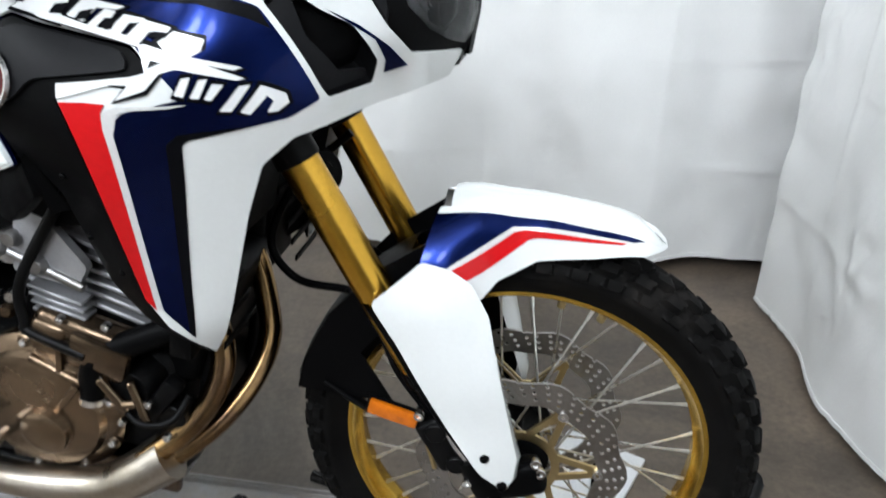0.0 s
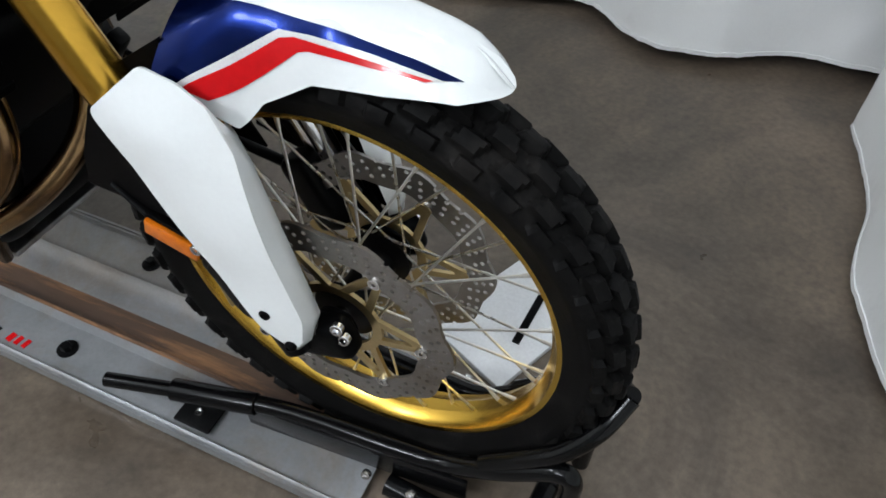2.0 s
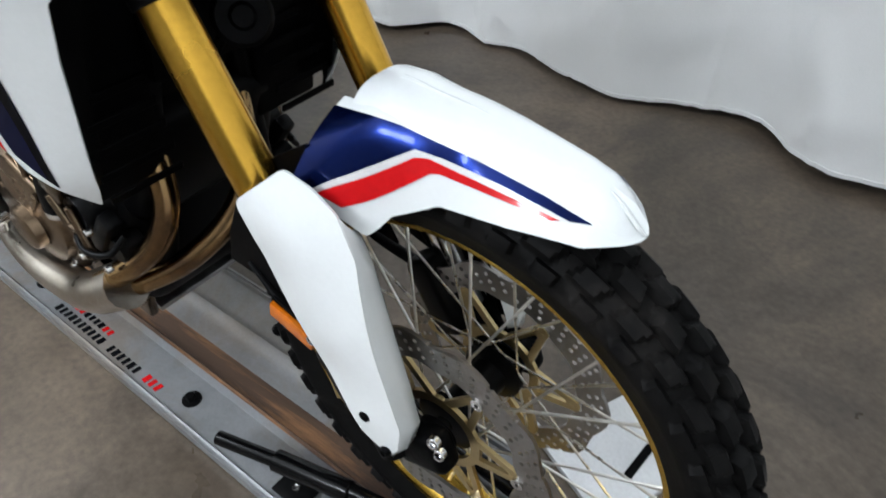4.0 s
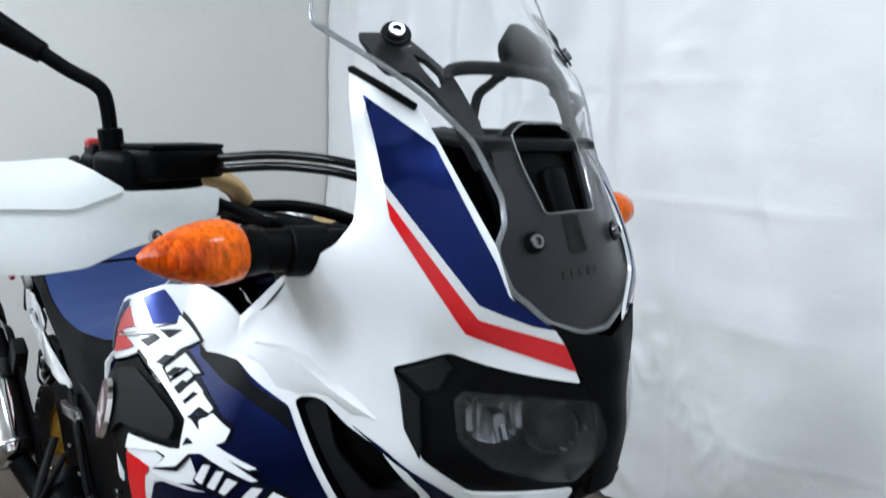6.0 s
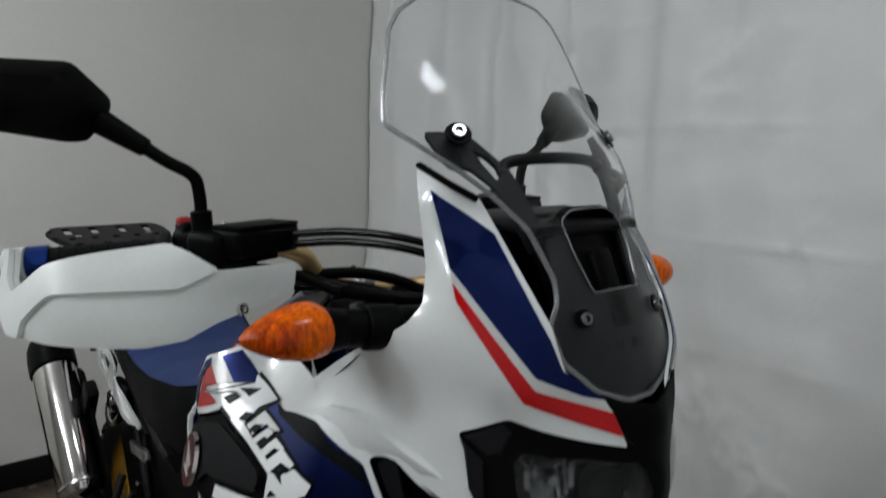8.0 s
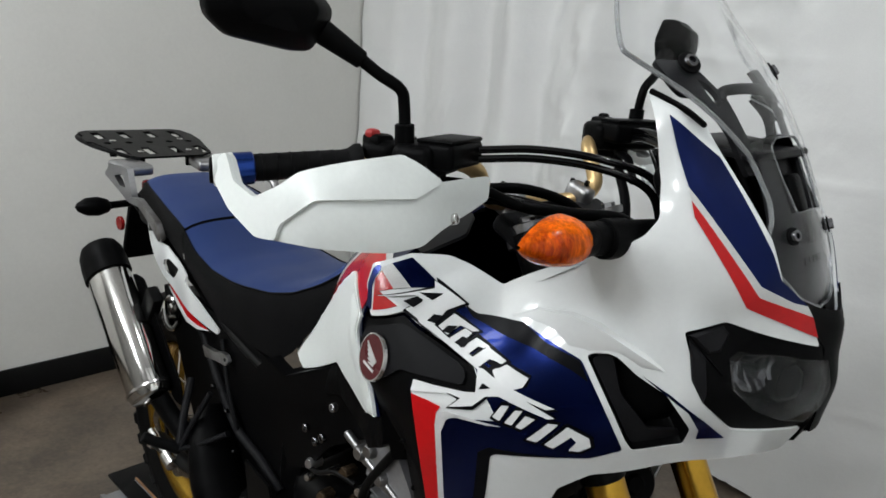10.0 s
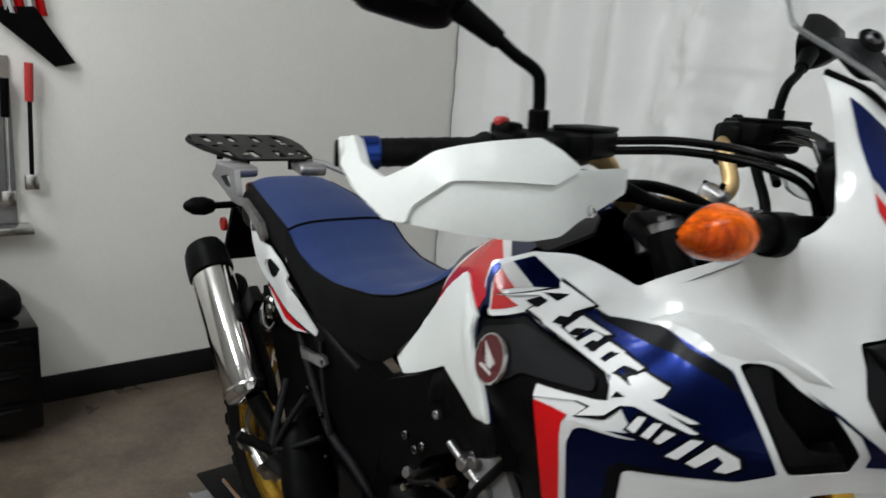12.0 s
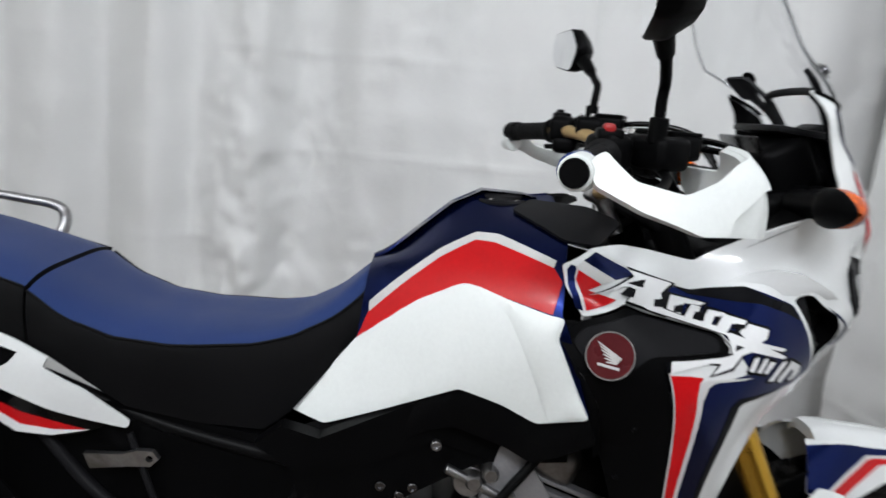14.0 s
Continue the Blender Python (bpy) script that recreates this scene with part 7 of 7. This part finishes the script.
# wiring that drops from the controls past the fork
for p_ in ([(-0.575, -0.15, 1.285), (-0.54, -0.07, 1.285), (-0.5, -0.005, 1.262), (-0.47, 0.02, 1.22), (-0.45, 0.01, 1.17), (-0.44, 0.0, 1.1)], [(-0.57, -0.16, 1.275), (-0.53, -0.09, 1.27), (-0.49, -0.03, 1.245), (-0.462, -0.005, 1.2), (-0.45, -0.02, 1.12)],
           [(-0.545, 0.19, 1.32), (-0.515, 0.15, 1.3), (-0.48, 0.12, 1.255), (-0.46, 0.09, 1.19), (-0.45, 0.06, 1.1)]):
    part("wiring_loom", tube(p_, 0.008), PLASTIC, bike)
# handlebar with its controls
BAR = [(-0.578, 0, 1.252), (-0.585, -0.07, 1.258), (-0.575, -0.115, 1.275), (-0.568, -0.15, 1.315), (-0.59, -0.2, 1.328), (-0.65, -0.3, 1.322), (-0.712, -0.445, 1.312)]
# the bar is turned a little, which brings the far end forward
SHIFT = {-1: (0.0, 0.0, 0.0), 1: (0.03, 0.042, 0.022)}
FAR_BAR = [(-0.682, 0.403, 1.334), (-0.62, 0.258, 1.344), (-0.595, 0.19, 1.346), (-0.567, 0.13, 1.34), (-0.548, 0.112, 1.32), (-0.531, 0.104, 1.283), (-0.541, 0.085, 1.26), (-0.565, 0.05, 1.252)]
part("handlebar", tube(FAR_BAR + BAR, 0.0125, n=18), BAR_TAN, bike, "tan anodised tapered handlebar")
for s in (-1, 1):
    top_ = Vector((-0.582, -0.05, 1.258)) if s < 0 else Vector((-0.545, 0.082, 1.26))
    foot_ = Vector((-0.55, s * 0.06, 1.19))
    part("bar_clamp", join(rbox((0.045, 0.03, 0.046), Matrix.Translation(top_) @ Matrix.Rotation(radians(20), 4, "Y"), 0.01, 3), rod(foot_, top_, 0.014)), ALLOY, bike, "grey alloy handlebar clamp")
    for k in (-1, 1):
        part("clamp_screw", bolt(top_ + Vector((0.014 * k, 0, 0.024)), (0.3, 0, 1), 0.004, 0.004), DARK_METAL, bike)
    # fork cap with its adjuster
    cap_ = along(1.235) + Vector((0.0, s * 0.106, 0))
    part("fork_cap", join(rod(cap_ - Vector((-0.01, 0, 0.02)), cap_ + Vector((-0.005, 0, 0.012)), 0.0235, n=24), rod(cap_ + Vector((-0.005, 0, 0.012)), cap_ + Vector((-0.008, 0, 0.02)), 0.011, n=6)), ALLOY, bike, "grey alloy fork cap")

    def P(x, y, z):
        return Vector((x + SHIFT[s][0], s * (y - SHIFT[s][1]), z + SHIFT[s][2]))

    g0, g1 = P(-0.648, 0.296, 1.322), P(-0.704, 0.428, 1.313)
    way = (g1 - g0).normalized()
    grip = part("grip", lathe([(0, -0.006), (0.024, -0.006), (0.024, 0.0)] + [q_ for d in (0.012, 0.03, 0.048, 0.066, 0.084, 0.102, 0.12) for q_ in ((0.0172, d), (0.0181, d + 0.0004), (0.0181, d + 0.0021), (0.0172, d + 0.0025))] + [(0.0172, (g1 - g0).length), (0, (g1 - g0).length)], span(g0, g1), 24), GRIP, bike, "black rubber grip")
    part("grip_end", rod(g1 - way * 0.012, g1 + way * 0.02, 0.0205, n=24), BLUE_METAL if s < 0 else PLASTIC, grip, "blue anodised ring" if s < 0 else "")
    part("bar_weight", join(rod(g1 + way * 0.02, g1 + way * 0.03, 0.017, n=28), rod(g1 + way * 0.03, g1 + way * 0.033, 0.008, n=16)), PLASTIC, grip)
    part("switch_block", join(rbox((0.05, 0.055, 0.052), Matrix.Translation(P(-0.632, 0.262, 1.327)) @ Matrix.Rotation(radians(-s * 24), 4, "Z"), 0.014, 3), rbox((0.035, 0.03, 0.02), Matrix.Translation(P(-0.635, 0.27, 1.35)), 0.006)), PLASTIC, bike)
    part("switch_lower", rbox((0.05, 0.05, 0.035), Matrix.Translation(P(-0.625, 0.255, 1.298)) @ Matrix.Rotation(radians(-s * 24), 4, "Z"), 0.012, 3), PLASTIC, bike)
    part("lever_pivot", rod(P(-0.565, 0.225, 1.3), P(-0.565, 0.225, 1.336), 0.011), DARK_METAL, bike)
    for q_ in ((-0.605, 0.236, 1.356), (-0.588, 0.208, 1.357), (-0.64, 0.245, 1.33)):
        part("clamp_bolt", bolt(P(*q_), (0.2, -s * 0.3, 1), 0.005, 0.004), STEEL, bike)
    part("cable_elbow", tube([tuple(P(-0.6, 0.25, 1.31)), tuple(P(-0.57, 0.225, 1.305)), tuple(P(-0.53, 0.19, 1.3)), tuple(P(-0.49, 0.14, 1.275))], 0.0065), PLASTIC, bike)
    part("switch_button", rbox((0.016, 0.018, 0.012), Matrix.Translation(P(-0.638, 0.277, 1.36)), 0.005, 2), RED_BUTTON if s < 0 else PLASTIC, bike, "red engine stop switch" if s < 0 else "")
    part("lever_clamp", rbox((0.06, 0.05, 0.045), Matrix.Translation(P(-0.59, 0.218, 1.333)) @ Matrix.Rotation(radians(-s * 24), 4, "Z"), 0.012, 3), PLASTIC, bike)
    part("master_cylinder", rbox((0.055, 0.125, 0.045), Matrix.Translation(P(-0.575, 0.235, 1.333)) @ Matrix.Rotation(radians(-s * 24), 4, "Z"), 0.012, 3), PLASTIC, bike)
    res = part("fluid_reservoir", rbox((0.052, 0.105, 0.034), Matrix.Translation(P(-0.548, 0.222, 1.342)) @ Matrix.Rotation(radians(-s * 20), 4, "Z"), 0.008, 3), PLASTIC, bike, "black brake fluid reservoir")
    part("reservoir_lid", rbox((0.05, 0.1, 0.006), Matrix.Translation(P(-0.548, 0.222, 1.36)) @ Matrix.Rotation(radians(-s * 20), 4, "Z"), 0.003), PLASTIC, res)
    part("lever", tube([tuple(P(-0.56, 0.24, 1.318)), tuple(P(-0.563, 0.3, 1.303)), tuple(P(-0.59, 0.36, 1.293)), tuple(P(-0.635, 0.42, 1.286))], [0.009, 0.007, 0.006, 0.008], flat=0.7), DARK_METAL, bike)
    # mirror
    lean = Vector((0.035 if s > 0 else 0.0, 0, -0.008 if s > 0 else 0.0))
    stem_ = [P(-0.575, 0.278, 1.36), P(-0.576, 0.28, 1.4) + lean * 0.15, P(-0.577, 0.287, 1.42) + lean * 0.25, P(-0.588, 0.315, 1.438) + lean * 0.5, P(-0.604, 0.349, 1.464) + lean * 0.8, P(-0.614, 0.368, 1.476) + lean]
    mb = part("mirror_stem", join(tube([tuple(q_) for q_ in stem_], [0.0075, 0.0075, 0.0075, 0.0075, 0.008, 0.008]),
                                  rod(P(-0.575, 0.277, 1.345), P(-0.575, 0.279, 1.378), 0.0125), rod(stem_[3] * 0.5 + stem_[4] * 0.5, stem_[5] + Vector((-0.006, s * 0.008, 0.006)), 0.011, 0.015)), PLASTIC, bike)
    outl = [(-0.08, 0.004), (-0.077, -0.012), (-0.05, -0.046), (-0.028, -0.047), (0.055, -0.033), (0.08, -0.012), (0.084, 0.02), (0.074, 0.04), (0.05, 0.046), (-0.038, 0.046)]
    face = Matrix.Translation(P(-0.6471, 0.4298, 1.5012) + lean) @ Matrix.Rotation(radians(s * 10.3), 4, "Z") @ Matrix.Rotation(radians(-s * 0.9), 4, "X") @ Matrix(((0, 0, -1, 0), (-s, 0, 0, 0), (0, 1, 0, 0), (0, 0, 0, 1)))
    rim_ = fillet([(-a * 0.913, b * 0.955) for a, b in outl], 0.007)
    sec = [[(a * k, b * k, z) for a, b in rim_] for k, z in ((0.96, 0.0034), (1.0, 0.0), (1.0, -0.016), (0.96, -0.023), (0.62, -0.043), (0.57, -0.0455), (0.02, -0.049))]
    bm = loft(sec, close=True)
    bmesh.ops.transform(bm, matrix=face, verts=bm.verts)
    part("mirror_shell", bm, PLASTIC, mb, "angular black mirror shell")
    part("mirror_glass", plate([(a * 0.93, b * 0.93) for a, b in rim_], 0.003, face @ pose(0, 0, 0.003), step=0.05), MIRROR_GLASS, mb, "mirror glass")

# hand guards
HAND = Surface((0.75, -0.62, 0.2), [(-0.716, -0.462, 1.311), (-0.696, -0.458, 1.335), (-0.554, -0.476, 1.26), (-0.48, -0.403, 1.252), (-0.472, -0.329, 1.265), (-0.502, -0.194, 1.317), (-0.515, -0.342, 1.35), (-0.510, -0.45, 1.311), (-0.49, -0.285, 1.311), (-0.497, -0.255, 1.278)], stiff=3e-4)
HG = [(-0.8, 1.35), (-0.789, 1.356), (-0.775, 1.321), (-0.746, 1.303), (-0.717, 1.315), (-0.696, 1.329), (-0.643, 1.343), (-0.59, 1.356), (-0.569, 1.347), (-0.541, 1.33), (-0.468, 1.344), (-0.469, 1.314), (-0.496, 1.296), (-0.537, 1.273), (-0.561, 1.255), (-0.595, 1.248), (-0.617, 1.248),
      (-0.672, 1.251), (-0.742, 1.26), (-0.779, 1.289), (-0.803, 1.32)]
BROW = HG[:10] + [(-0.55, 1.323), (-0.574, 1.307), (-0.678, 1.301), (-0.714, 1.275), (-0.719, 1.258), (-0.742, 1.26), (-0.779, 1.289), (-0.803, 1.32)]
for fl in (False, True):
    def side_of(bm):
        if fl:
            flip(bm)
            bmesh.ops.translate(bm, verts=bm.verts, vec=(0.03, -0.042, 0))
        return bm

    hg = part("hand_guard", side_of(sheet(HAND, HG, thick=0.006, step=0.01, r=0.005, lip=0.001)), MATTE_WHITE, bike, "white plastic hand guard")
    part("guard_brow", side_of(sheet(HAND, BROW, off=0.0055, thick=0.006, step=0.009, r=0.004)), MATTE_WHITE, hg)
    part("guard_end", side_of(rod((-0.704, -0.441, 1.312), (-0.7155, -0.463, 1.311), 0.0215, 0.0195, n=32)), MATTE_WHITE, hg)
    part("guard_end_bolt", side_of(rod((-0.7145, -0.461, 1.311), (-0.7175, -0.467, 1.311), 0.016, n=28)), PLASTIC, hg)
    p_, n_ = HAND.place([(-0.52, 1.287)], 0.001)
    part("guard_screw", side_of(bolt(p_[0], n_[0], 0.007, 0.004)), STEEL, hg)
# hoses from the controls to the fork
for dy, dz in ((0.0, 0.0), (0.01, 0.012)):
    part("control_hose", tube([(-0.535, -0.18, 1.335 + dz), (-0.47, -0.135, 1.341 + dz), (-0.4, -0.09, 1.334 + dz), (-0.35, -0.055 + dy, 1.31 + dz), (-0.335, -0.035 + dy, 1.25)], 0.0052), GLOSS_BLACK, bike)
    part("control_hose", tube([(-0.535, 0.18, 1.347 + dz), (-0.47, 0.13, 1.36 + dz), (-0.4, 0.08, 1.35 + dz), (-0.36, 0.05 + dy, 1.31 + dz), (-0.35, 0.03 + dy, 1.26)], 0.0052), GLOSS_BLACK, bike)
part("throttle_cable", tube([(-0.6, -0.245, 1.31), (-0.54, -0.19, 1.29), (-0.5, -0.12, 1.275), (-0.47, -0.04, 1.24)], 0.0055), GLOSS_BLACK, bike)
part("wiring_loom", tube([(-0.56, -0.15, 1.285), (-0.5, -0.12, 1.272), (-0.46, -0.06, 1.262), (-0.42, 0.02, 1.25), (-0.4, 0.05, 1.2)], 0.009), PLASTIC, bike)
part("ignition", rod((-0.53, 0, 1.225), (-0.54, 0, 1.262), 0.02), GREY_PLASTIC, bike)


# from plan units to metres
for ob in list(bpy.data.objects):
    if ob.parent is None and ob.type in ("MESH", "EMPTY"):
        ob.matrix_basis = Matrix.Scale(SIZE, 4) @ ob.matrix_basis
